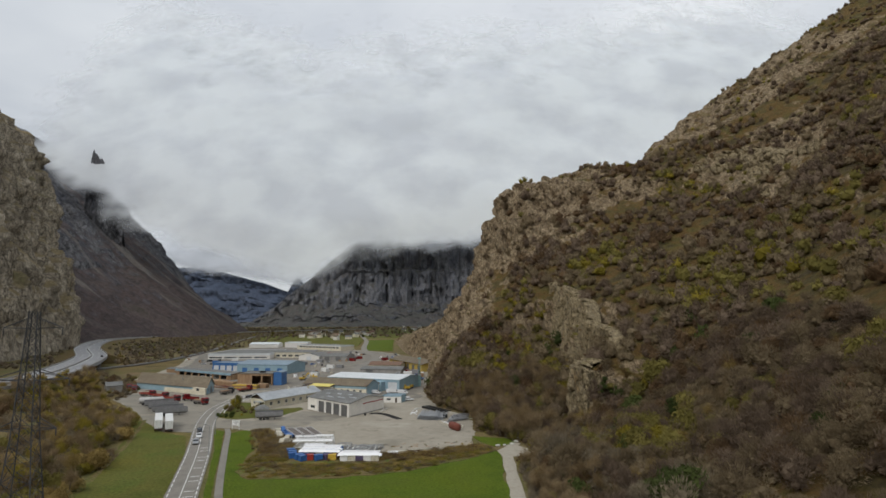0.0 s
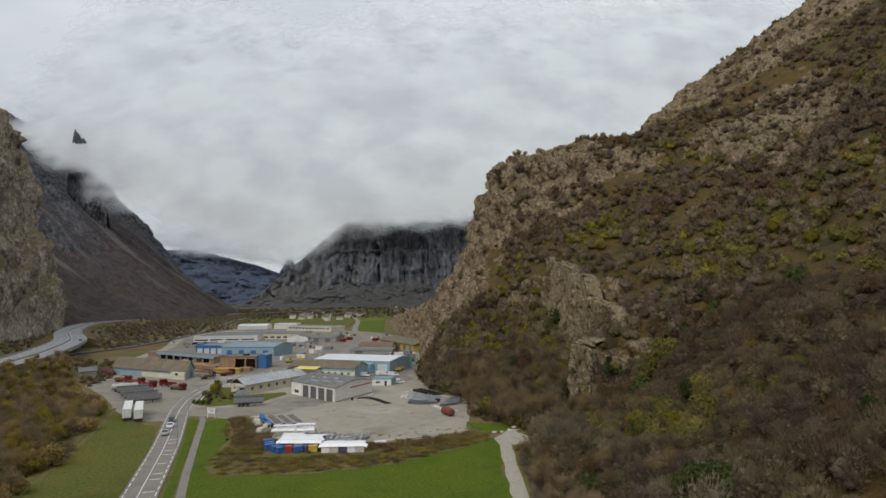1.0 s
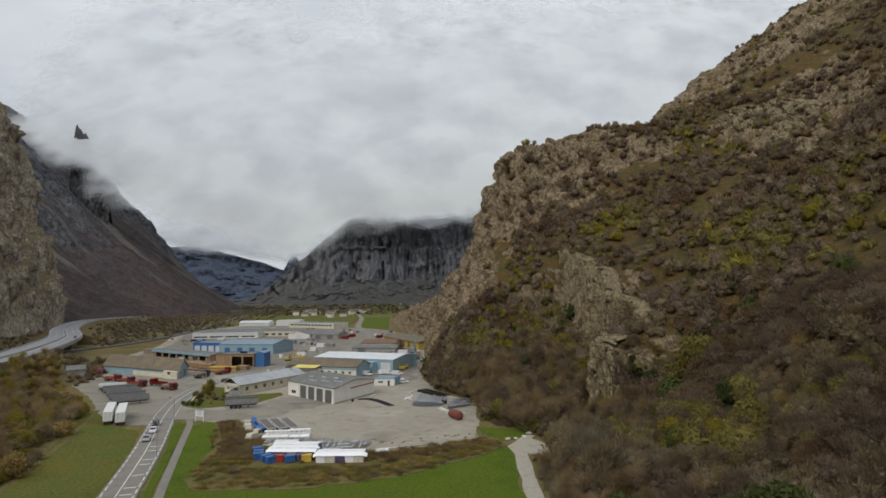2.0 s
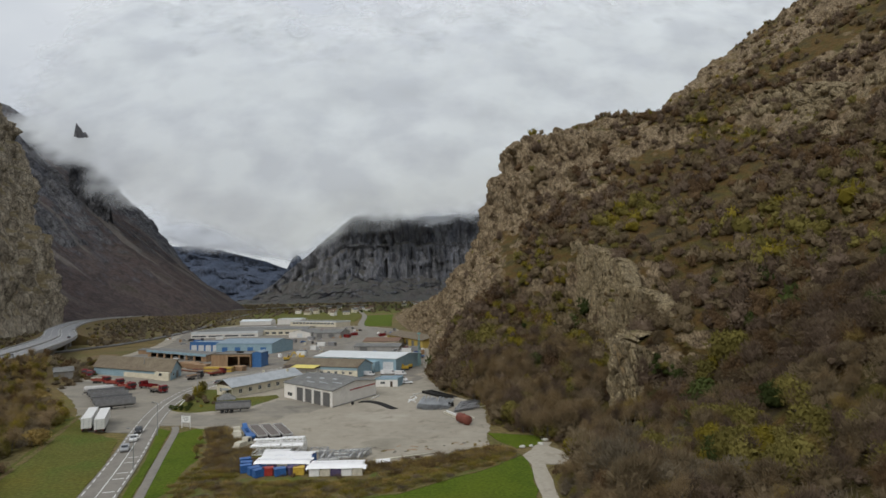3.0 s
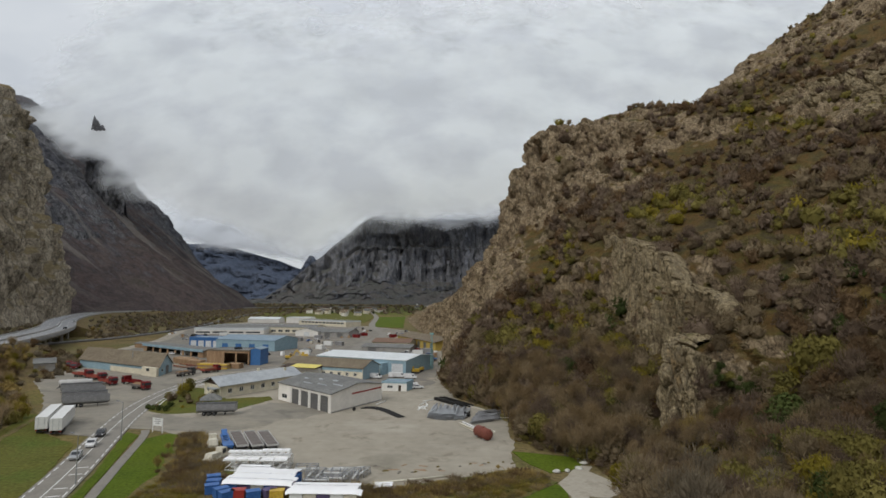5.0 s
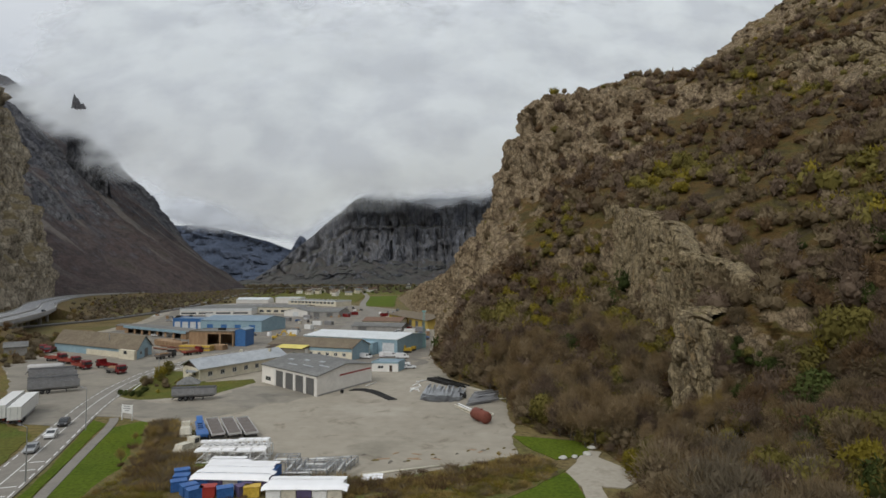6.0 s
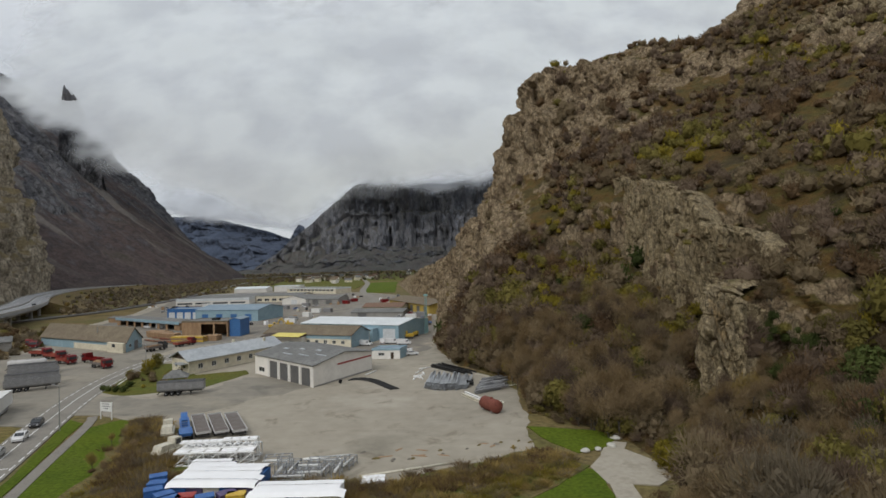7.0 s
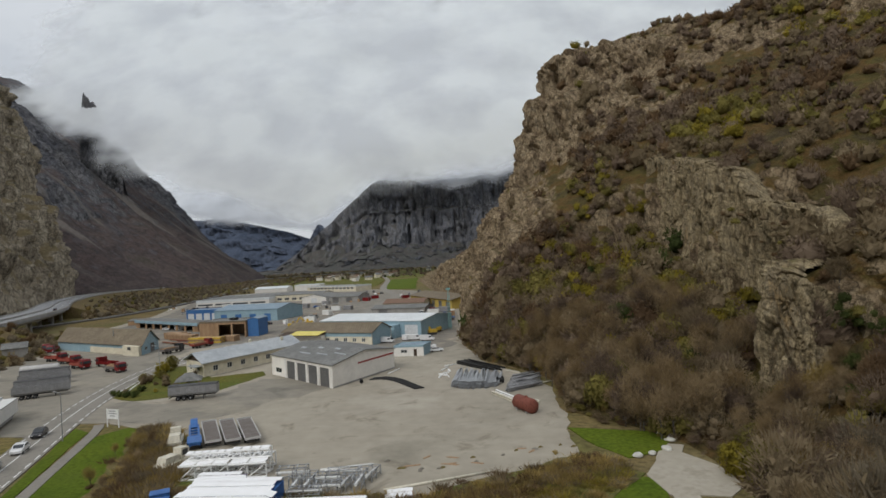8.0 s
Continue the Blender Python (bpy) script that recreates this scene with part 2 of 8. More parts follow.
    less.operation, less.inputs[1].default_value = "MULTIPLY_ADD", -0.5
    L(rk.outputs["Fac"], less.inputs[0])
    L(nz.outputs["Z"], less.inputs[2])
    L(less.outputs[0], shift.inputs[2])
    mr = N("ShaderNodeMapRange")
    mr.inputs[1].default_value, mr.inputs[2].default_value = lo + 0.22, hi + 0.22
    L(shift.outputs[0], mr.inputs[0])
    face = mixed(mr.outputs[0], rocks, turfs)
    if loose:
        sc = N("ShaderNodeAttribute")
        sc.attribute_name = "scree"
        face = mixed(sc.outputs["Fac"], face, ramp_of(noise_of(turf_scale * 9), loose))
    L(face, bs.inputs["Base Color"])
    b = N("ShaderNodeBump")
    b.inputs["Strength"].default_value, b.inputs["Distance"].default_value = 1.0, bump
    hsum = N("ShaderNodeMath")
    hsum.operation, hsum.inputs[1].default_value = "MULTIPLY_ADD", 0.25
    L(ck.outputs[0], hsum.inputs[0])
    L(noise_of(rock_scale * 2.4, 10.0, 0.74, tilt.outputs[0]), hsum.inputs[2])
    L(hsum.outputs[0], b.inputs["Height"])
    L(b.outputs[0], bs.inputs["Normal"])
    return m


def striped(name, c0, c1, pitch, axis="X", rough=0.5, metal=0.0, bump=0.05, dirt=0.25, dirt_scale=0.25, dirt_colour=(0.12, 0.11, 0.1)):
    """Ribbed sheet metal or fibre cement, with weathering."""
    m = make(name, (c0, c1), scale=dirt_scale, rough=rough, metal=metal, fine=(1.5, dirt * 0.5))
    nt = m.node_tree
    bs = next(n for n in nt.nodes if n.type == "BSDF_PRINCIPLED")
    co = next(n for n in nt.nodes if n.type == "TEX_COORD")
    wv = nt.nodes.new("ShaderNodeTexWave")
    wv.bands_direction = axis
    wv.inputs["Scale"].default_value = 0.31416 / pitch
    nt.links.new(co.outputs["Object"], wv.inputs["Vector"])
    b = nt.nodes.new("ShaderNodeBump")
    b.inputs["Strength"].default_value, b.inputs["Distance"].default_value = 0.7, bump
    nt.links.new(wv.outputs["Fac"], b.inputs["Height"])
    nt.links.new(b.outputs[0], bs.inputs["Normal"])
    return m

M_hill = terrain_material("hill_rock_and_turf", [(0.115, 0.083, 0.052), (0.226, 0.166, 0.104), (0.38, 0.295, 0.188), (0.205, 0.162, 0.112)],
                          [(0.066, 0.049, 0.028), (0.094, 0.075, 0.028), (0.128, 0.077, 0.027), (0.102, 0.084, 0.026), (0.07, 0.054, 0.031)], lo=0.42, hi=0.62, streak=0.32)
M_crag = terrain_material("tan_grey_crag", [(0.105, 0.082, 0.05), (0.232, 0.182, 0.108), (0.335, 0.27, 0.165), (0.195, 0.158, 0.104), (0.3, 0.22, 0.118)],
                         [(0.10, 0.075, 0.032), (0.14, 0.11, 0.04), (0.125, 0.12, 0.036)], lo=0.5, hi=0.66, streak=0.42, rock_scale=0.24, bump=0.6, stretch=(1.0, 1.0, 0.3), turn=(0.12, 0.1, 0.3), crack=0.6)
M_cliff = terrain_material("pale_cliff_rock", [(0.184, 0.153, 0.114), (0.350, 0.298, 0.225), (0.50, 0.434, 0.335)], [(0.177, 0.142, 0.0807), (0.251, 0.198, 0.114), (0.162, 0.142, 0.074)],
                           lo=0.45, hi=0.65, rock_scale=0.05, turf_scale=0.03, bump=2.5)
# crag and wood colours here hold a little painted-in blue haze
M_scree = terrain_material("wooded_scree_slope", [(0.064, 0.067, 0.081), (0.110, 0.112, 0.127), (0.170, 0.168, 0.176), (0.089, 0.091, 0.102)], [(0.063, 0.050, 0.050), (0.111, 0.083, 0.077), (0.075, 0.060, 0.059), (0.121, 0.094, 0.085), (0.084, 0.072, 0.060)],
                           rock_scale=0.02, turf_scale=0.016, bump=7.0, streak=0.45, stretch=(0.7, 1.7, 0.6), turn=(0, 0, 0), loose=[(0.2, 0.178, 0.158), (0.3, 0.27, 0.24)])
# far rock and woods: the blue haze of distance is mixed into these colours
M_far = terrain_material("far_rock_haze_tinted", [(0.099, 0.105, 0.125), (0.142, 0.146, 0.162), (0.176, 0.175, 0.182), (0.116, 0.120, 0.133)], [(0.069, 0.071, 0.074), (0.099, 0.089, 0.082), (0.081, 0.084, 0.077), (0.110, 0.098, 0.086)],
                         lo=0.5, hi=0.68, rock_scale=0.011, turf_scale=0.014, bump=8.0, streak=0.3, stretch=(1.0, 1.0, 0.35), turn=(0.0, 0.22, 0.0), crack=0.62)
# the blue here is aerial haze painted into the base colour of forest and rock
M_blue = terrain_material("distant_forest_haze_blue", [(0.060, 0.075, 0.109), (0.081, 0.096, 0.132), (0.102, 0.117, 0.153)], [(0.051, 0.068, 0.102), (0.072, 0.089, 0.128), (0.060, 0.076, 0.111)],
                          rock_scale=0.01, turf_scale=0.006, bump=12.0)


# ---------------------------------------------------------------- mountains
class Slope:
    """A mountainside lofted through sections across the valley: each has the same number of (x, z) stations, from its foot upwards."""

    def __init__(self):
        self.ys, self.rows = [], []

    def at(self, y, *xz):
        self.ys.append(y)
        self.rows.append(xz)
        return self

    def grid(self, ys, cols, bias=1.25):
        ks = np.array(self.rows, float)
        Y = np.array(self.ys, float)
        s = np.linspace(0, 1, cols) ** bias
        out = np.zeros((len(ys), cols, 3))
        ctrl = np.stack([np.stack([np.interp(ys, Y, ks[:, k, a]) for a in (0, 1)], -1) for k in range(ks.shape[1])], 1)
        # soften the joints between sections
        for _ in range(3):
            ctrl[1:-1] = 0.25 * ctrl[:-2] + 0.5 * ctrl[1:-1] + 0.25 * ctrl[2:]
        for r, y in enumerate(ys):
            c = ctrl[r]
            d = np.r_[0, np.cumsum(np.hypot(*np.diff(c, axis=0).T))]
            d /= d[-1]
            out[r, :, 0], out[r, :, 1], out[r, :, 2] = np.interp(s, d, c[:, 0]), y, np.interp(s, d, c[:, 1])
        return out


def grid_normals(g):
    n = np.cross(np.gradient(g, axis=1), np.gradient(g, axis=0))
    n /= np.linalg.norm(n, axis=2, keepdims=True) + 1e-9
    return np.where(n[..., 2:3] < 0, -n, n)


def grid_faces(r, c):
    i = np.arange(r * c).reshape(r, c)
    return np.stack([i[:-1, :-1], i[:-1, 1:], i[1:, 1:], i[1:, :-1]], -1).reshape(-1, 4)


def blocks(p, size, seed):
    """Fractured rock: a height for each cell of a broken lattice, and the cracks between the cells."""
    q = p / np.array(size)
    b = np.floor(q).astype(np.int64)
    f1 = np.full(len(q), 9.0)
    f2 = np.full(len(q), 9.0)
    val = np.zeros(len(q))
    for dx in (-1, 0, 1):
        for dy in (-1, 0, 1):
            for dz in (-1, 0, 1):
                c = b + np.array([dx, dy, dz])
                o = np.stack([hash3(c[:, 0], c[:, 1], c[:, 2], seed + k) for k in range(3)], -1)
                d = np.linalg.norm(c + o - q, axis=1)
                h = hash3(c[:, 0], c[:, 1], c[:, 2], seed + 7)
                closer = d < f1
                f2 = np.where(closer, f1, np.minimum(f2, d))
                val = np.where(closer, h, val)
                f1 = np.where(closer, d, f1)
    return val * 2 - 1, np.clip((f2 - f1) * 4, 0, 1)


def roughen(g, big, small, size, seed, cliff=2.2, anchor=True, grain=(1, 1, 1), bare=None):
    """Uneven ground: swells and crags along the normals, far stronger on steep faces."""
    r, c, _ = g.shape
    n = grid_normals(g)
    p = g.reshape(-1, 3) * np.array(grain)
    steep = np.clip((0.80 - n[..., 2]) / 0.35, 0, 1).ravel()
    if bare is not None:
        steep = np.maximum(steep, 0.75 * bare.ravel())
    d = big * fractal(p / size, 4, seed)
    tilted = np.stack([p[:, 0] + 0.16 * p[:, 2], p[:, 1] - 0.2 * p[:, 2], 0.36 * p[:, 2]], -1)
    d += small * (0.35 + cliff * steep) * fractal(tilted / (size * 0.33), 5, seed + 5, ridged=True, gain=0.58)
    high, crack = blocks(tilted, (size * 0.30, size * 0.24, size * 0.22), seed + 40)
    d += steep * small * (1.5 * high - 1.2 * (1 - crack))
    high, crack = blocks(tilted, (size * 0.11, size * 0.09, size * 0.08), seed + 60)
    d += (0.12 + steep) * small * (0.6 * high - 0.5 * (1 - crack))
    if anchor:
        edge = np.clip(np.arange(c) / (0.06 * c), 0, 1)
        d = d * np.tile(edge, r)
    g = g + (n.reshape(-1, 3) * d[:, None]).reshape(g.shape)
    if anchor:
        g[:, 0, 2] = -0.6
    return g


def terrain(name, g, material, label, category, rock=None):
    flip = grid_faces(*g.shape[:2])
    a, b, d = g[0, 0], g[0, 1], g[1, 0]
    if np.cross(b - a, d - a)[2] < 0:
        flip = flip[:, ::-1]
    me = array_mesh(name, g.reshape(-1, 3), flip, material, smooth=True)
    if rock is not None:
        # fractured rock keeps its hard edges
        me.attributes.new("bare_rock", "FLOAT", "POINT").data.foreach_set("value", rock.ravel().astype(np.float32))
        me.polygons.foreach_set("use_smooth", rock[:-1, :-1].ravel() < 0.45)
    return tagged(new(name, me), label, category, kind="structure")


# the near hillside, a spur with a rock nose
hill = Slope()
hill.at(30, (36, 0), (60, 12), (75, 20), (82, 25), (112, 50), (180, 110), (280, 195), (480, 340))
hill.at(110, (30, 0), (52, 8), (64, 14), (70, 18), (110, 50), (185, 113), (280, 198), (480, 345))
hill.at(160, (27, 0), (46, 4), (58, 9), (68, 14), (105, 42), (150, 70), (285, 180), (480, 340))
hill.at(185, (29, 0), (40, 2), (52, 5), (64, 10), (99, 40), (147, 68), (280, 176), (480, 340))
hill.at(193, (28, 0), (40, 2), (52, 6), (63, 12), (97, 39), (147, 67), (280, 175), (480, 340))
hill.at(201.5, (24, 0), (38, 2), (51, 7.5), (63, 14), (95, 39), (147, 67), (278, 175), (480, 340))
hill.at(208.5, (18, 0), (38, 3), (47, 4), (50, 20), (92, 39), (148, 68), (276, 175), (480, 340))
hill.at(214, (14.5, 0), (38, 3.5), (51, 6), (54, 22.5), (91, 40), (148, 69), (272, 175), (480, 340))
hill.at(219, (15, 0), (38, 5), (62, 11), (64, 28), (91, 42), (149, 72), (270, 176), (480, 340))
hill.at(230, (15.5, 0), (38, 7), (68, 13), (70, 33.5), (92, 45), (150, 77), (267, 178), (480, 340))
hill.at(240, (16, 0), (36, 11), (77, 20), (78, 38), (92, 48), (150, 81), (264, 180), (480, 340))
hill.at(251, (11.5, 0), (35, 14), (61, 20.5), (68, 45), (92, 54), (155, 85), (258, 180), (480, 340))
hill.at(266, (3, 0), (30, 16), (59, 25), (67, 50), (93, 58), (162, 90), (245, 172), (480, 338))
hill.at(284, (-1, 0), (22, 20), (55, 32), (64, 54.5), (86, 62), (172, 95), (232, 152), (480, 335))
hill.at(300, (-4, 0), (14, 22), (28, 34), (60, 56), (82, 65), (174, 106), (222, 146), (480, 332))
hill.at(320, (-4, 0), (14, 27), (24, 41), (58, 62), (84, 74), (140, 93), (185, 114), (480, 330))
hill.at(350, (-4, 0), (14, 34), (24, 50), (55, 72), (85, 87), (170, 119), (203, 146), (480, 332))
hill.at(385, (-3, 0), (14, 46), (28, 62), (34, 84), (47, 104), (98, 112), (230, 182), (480, 335))
hill.at(394, (-3, 0), (14, 48), (28, 63), (33, 86), (46, 110), (98, 119), (228, 186), (480, 335))
hill.at(399, (-2, 0), (14, 50), (28, 64), (32, 88), (47, 124), (98, 130), (200, 158), (480, 325))
hill.at(434, (-1, 0), (12, 42), (26, 60), (42, 98), (72, 139), (121, 156), (200, 157), (480, 322))
hill.at(455, (-2, 0), (10, 36), (24, 50), (50, 90), (88, 127), (153, 141), (230, 176), (480, 345))
hill.at(500, (-8, 0), (2, 30), (20, 42), (50, 70), (90, 100), (150, 136), (225, 190), (480, 375))
hill.at(550, (-14, 0), (-4, 28), (18, 40), (50, 64), (110, 110), (190, 180), (250, 236), (480, 398))
hill.at(600, (-22, 0), (-10, 25), (12, 36), (45, 58), (90, 85), (160, 130), (261, 205), (480, 340))
hill.at(650, (-30, 0), (-18, 22), (5, 32), (40, 52), (90, 78), (160, 112), (261, 162), (480, 250))
hill.at(900, (-58, 0), (-45, 5), (-25, 13), (10, 28), (60, 48), (140, 83), (250, 128), (480, 200))
hill.at(1120, (-69, 0), (-55, 4), (-30, 9), (0, 19), (50, 33), (130, 58), (250, 88), (480, 150))
hill_ys = np.r_[np.arange(30, 130, 2.4), np.arange(130, 190, 1.05), np.arange(190, 199, 0.45), np.arange(199, 300, 0.9), np.arange(300, 390, 1.1), np.arange(390, 402, 0.6), np.arange(402, 470, 1.1), np.arange(470, 620, 2.4),
                np.arange(620, 700, 5.0), np.arange(700, 1121, 12.0)]
hill_base = hill.grid(hill_ys, 400, 1.3)
bx, by, bz = hill_base[..., 0], hill_base[..., 1], hill_base[..., 2]
soft_edge = 0.95 * fractal(hill_base.reshape(-1, 3) @ np.array([[1, 0, 0.35], [0, 1, 0.3], [-0.2, 0.4, 1.0]]) / 19.0, 5, 91).reshape(bx.shape)
# bare rock: the nose, the crags on the upper slope, the band above the hollow
bare = np.maximum.reduce([np.maximum(np.clip((by - 325) / 50, 0, 1) * np.clip((165 - bx) / 70, 0, 1), np.clip((by - 278) / 40, 0, 1) * np.clip((46 - bx) / 22, 0, 1) * 0.9),
                          1.1 * np.exp(-((bx - 205) / 40) ** 2 - ((by - 325) / 42) ** 2),
                          0.6 * np.clip((by - 405) / 40, 0, 1) * np.clip((420 - bx) / 60, 0, 1)])
bare = np.clip(bare + soft_edge - 0.1, 0, 1) * np.clip(bare * 4, 0, 1)
hill_grid = roughen(hill_base, 2.2, 1.9, 30.0, 3, bare=bare)
terrain("hillside", hill_grid, M_hill, "steep rocky hillside with dry ochre turf and crags", "hillside", bare)

# ---------------------------------------------------------------- rock walls
def crag_wall(stations, hollows, seed, step, coarse, back, label, rows=92):
    """A fractured rock wall: (foot x, y, z, brow x, y, z) along it; hollows sink into its face; its brow runs back into the slope. Gives its foot line and outward direction too."""
    st = np.array(stations, float)
    along = np.r_[0, np.cumsum(np.linalg.norm(np.diff(st[:, :2], axis=0), axis=1))]
    u = np.arange(0, along[-1], step)
    rail = np.stack([np.interp(u, along, st[:, k]) for k in range(6)], -1)
    for _ in range(14):
        rail[1:-1] = 0.25 * rail[:-2] + 0.5 * rail[1:-1] + 0.25 * rail[2:]
    ahead = np.gradient(rail[:, :2] + rail[:, 3:5], axis=0)
    ahead /= np.linalg.norm(ahead, axis=1, keepdims=True)
    for _ in range(70):
        ahead[1:-1] = 0.25 * ahead[:-2] + 0.5 * ahead[1:-1] + 0.25 * ahead[2:]
    ahead /= np.linalg.norm(ahead, axis=1, keepdims=True)
    outward = np.stack([-ahead[:, 1], ahead[:, 0]], -1)
    v = np.linspace(-0.18, 1.0, rows)
    g = np.zeros((len(u), rows + 16, 3))
    bulge = coarse * (np.sin(np.clip(v, 0, 1) * math.pi) * 0.6 + np.clip(v - 0.75, 0, 1) * 3.0)
    for k in range(rows):
        g[:, k] = rail[:, :3] * (1 - v[k]) + rail[:, 3:] * v[k]
        g[:, k, :2] += outward * bulge[k]
    for k in range(16):
        w = (k + 1) / 16
        g[:, rows + k] = rail[:, 3:]
        g[:, rows + k, :2] += outward * (bulge[-1] - (bulge[-1] + back) * w)
        g[:, rows + k, 2] += 1.1 * math.sin(w * math.pi) - 0.13 * back * w
    p = g.reshape(-1, 3)
    plumb = np.stack([p[:, 0] + 0.1 * p[:, 2], p[:, 1] - 0.12 * p[:, 2], 0.27 * p[:, 2]], -1) / coarse
    push = 1.1 * fractal(plumb / 9.0, 3, seed)
    # upright columns parted by fissures, broken again into smaller blocks
    for size, tall, amp, split, sd in ((3.4, 0.45, 1.25, 1.3, 10), (1.5, 0.8, 0.55, 0.55, 20), (0.62, 1.2, 0.2, 0.16, 30)):
        warp = np.stack([fractal(plumb / (2.5 * size) + 7.1 * q, 2, seed + sd + q) for q in range(2)] + [plumb[:, 0] * 0], -1)
        high, crack = blocks(plumb * np.array([1, 1, tall]) + warp * size * 0.5, (size, size, size), seed + sd)
        push += amp * high - split * (1 - crack) ** 2
    ledge = np.stack([p[:, 0] * 0.25, p[:, 1] * 0.25, p[:, 2] + 0.12 * p[:, 1] + 2.4 * fractal(p / 6.0, 3, seed + 50)], -1) / coarse
    push += 0.3 * blocks(ledge, (2.6, 2.6, 3.4), seed + 40)[0]
    push *= coarse
    for cx, cy, cz, rx, ry, rz, deep in hollows:
        push -= deep * np.exp(-((p[:, 0] - cx) / rx) ** 2 - ((p[:, 1] - cy) / ry) ** 2 - ((p[:, 2] - cz) / rz) ** 2)
    fade = np.r_[np.ones(rows), np.linspace(1, 0.5, 16)]
    ends = np.clip(np.minimum(u, u[-1] - u) / (8 * coarse), 0, 1)
    push = push.reshape(len(u), -1) * fade[None] - 6.0 * coarse * (1 - ends)[:, None]
    g[..., :2] += outward[:, None] * push[..., None]
    g[..., 2] += 0.35 * push * fade[None]
    up = np.abs(grid_normals(g)[..., 2])
    bare_part = np.clip(1.4 - 0.5 * np.clip((up - 0.62) / 0.3, 0, 1), 0, 1)
    # turf grows back over the brow
    bare_part[:, rows + 7:] *= 0.8
    terrain("crag", g, M_crag, label, "rock wall", bare_part)
    return rail, outward


# along the spur: a pillar at its end, then back along the hill, with an overhung hollow
rail, out_ = crag_wall([(70, 206, 17, 73, 211, 22), (66, 202.5, 13, 67, 207, 23), (61.5, 200, 12, 63, 204, 23), (58, 201.8, 11.5, 59, 206, 19), (55.5, 199.5, 10, 55.5, 204.5, 21), (50, 197.5, 5.5, 51, 203.5, 22.5),
                        (45.5, 200.5, 3, 48, 206, 23), (47, 207, 3.5, 50.5, 212, 24), (57, 214, 8, 61, 216.5, 26), (63.5, 221, 12, 67, 223, 34.5), (64.5, 229, 14, 65.5, 231, 36), (63.5, 237, 17, 62, 239, 38), (58, 246, 19, 64, 250, 46.5),
                        (56, 262, 24, 63, 266, 51.5), (56, 282, 32, 60, 285, 55.5), (56, 301, 42, 58, 301, 58)],
                       ((65, 228, 24, 9, 6.5, 7.5, 10.0), (59, 217, 17, 6, 3.5, 9, 4.5), (58, 204, 15, 3, 2.2, 8, 2.0), (61, 262, 32, 8, 5, 9, 3.0), (60, 243, 30, 6, 2.5, 12, 4.0)), 401, 0.22, 1.0, 6.0, "tan-grey fractured rock wall with a pillar and an overhung hollow", 100)
# the cliffs on the upper slope
crag_wall([(226, 278, 118, 238, 286, 140), (206, 279, 108, 222, 292, 138), (190, 281, 100, 208, 298, 136), (176, 286, 96, 198, 303, 130), (172, 300, 104, 190, 308, 128), (174, 316, 109, 194, 322, 136), (176, 334, 114, 196, 340, 142),
           (172, 348, 118, 190, 352, 146), (163, 362, 122, 180, 366, 146), (152, 376, 126, 166, 380, 144)],
          ((196, 290, 112, 9, 6, 9, 4.0), (184, 318, 118, 9, 5, 12, 4.5), (186, 344, 128, 9, 5, 10, 4.0)), 451, 0.55, 2.0, 14.0, "pale tan cliff of broken rock high on the slope", 90)

# the cliff across the valley
bluff = Slope()
bluff.at(300, (-330, 0), (-350, 40), (-400, 160), (-450, 290), (-560, 380), (-900, 520))
bluff.at(500, (-372, 0), (-388, 40), (-430, 150), (-470, 290), (-580, 370), (-900, 500))
bluff.at(620, (-415, 0), (-430, 40), (-470, 150), (-505, 295), (-600, 350), (-900, 470))
bluff.at(760, (-465, 0), (-476, 45), (-512, 140), (-545, 280), (-605, 335), (-900, 450))
bluff.at(850, (-508, 0), (-520, 70), (-558, 145), (-572, 268), (-630, 318), (-900, 440))
bluff.at(890, (-532, 0), (-545, 55), (-585, 135), (-604, 232), (-675, 280), (-930, 410))
bluff.at(950, (-600, 0), (-640, 40), (-690, 110), (-740, 180), (-820, 220), (-1000, 380))
bluff_grid = roughen(bluff.grid(np.arange(300, 951, 4.0), 150, 1.0), 8.0, 5.0, 70.0, 11)
terrain("bluff", bluff_grid, M_cliff, "tall pale grey-brown rock cliff above the motorway", "cliff")

# the brown flank behind it, running up into the cloud
flank = Slope()
flank.at(850, (-560, 0), (-640, 30), (-790, 140), (-950, 300), (-1150, 470), (-1500, 700))
flank.at(1300, (-455, 0), (-540, 55), (-640, 125), (-800, 270), (-1000, 440), (-1500, 760))
flank.at(1550, (-480, 0), (-580, 60), (-700, 150), (-850, 264), (-1010, 398), (-1500, 740))
flank.at(1800, (-580, 0), (-690, 70), (-795, 168), (-925, 300), (-1080, 470), (-1500, 720))
flank.at(1950, (-690, 0), (-770, 70), (-870, 172), (-965, 300), (-1150, 470), (-1500, 700))
flank.at(2200, (-860, 0), (-920, 40), (-1000, 120), (-1100, 230), (-1250, 360), (-1600, 600))
flank_cols = 230
flank_base = flank.grid(np.arange(850, 2201, 5.0), flank_cols, 1.0)
fy, fz = flank_base[..., 1], flank_base[..., 2]
fs = np.tile(np.linspace(0, 1, flank_cols), (len(flank_base), 1))
# crags: two buttresses under the cloud and bands of broken rock between them
flank_p = flank_base.reshape(-1, 3)
craggy = np.maximum(1.3 * np.exp(-((fy - 1230) / 110) ** 2) * np.clip((fz - 215) / 90, 0, 1), 1.3 * np.exp(-((fy - 1760 - 0.5 * (fz - 150)) / 130) ** 2) * np.clip((fz - 120) / 80, 0, 1))
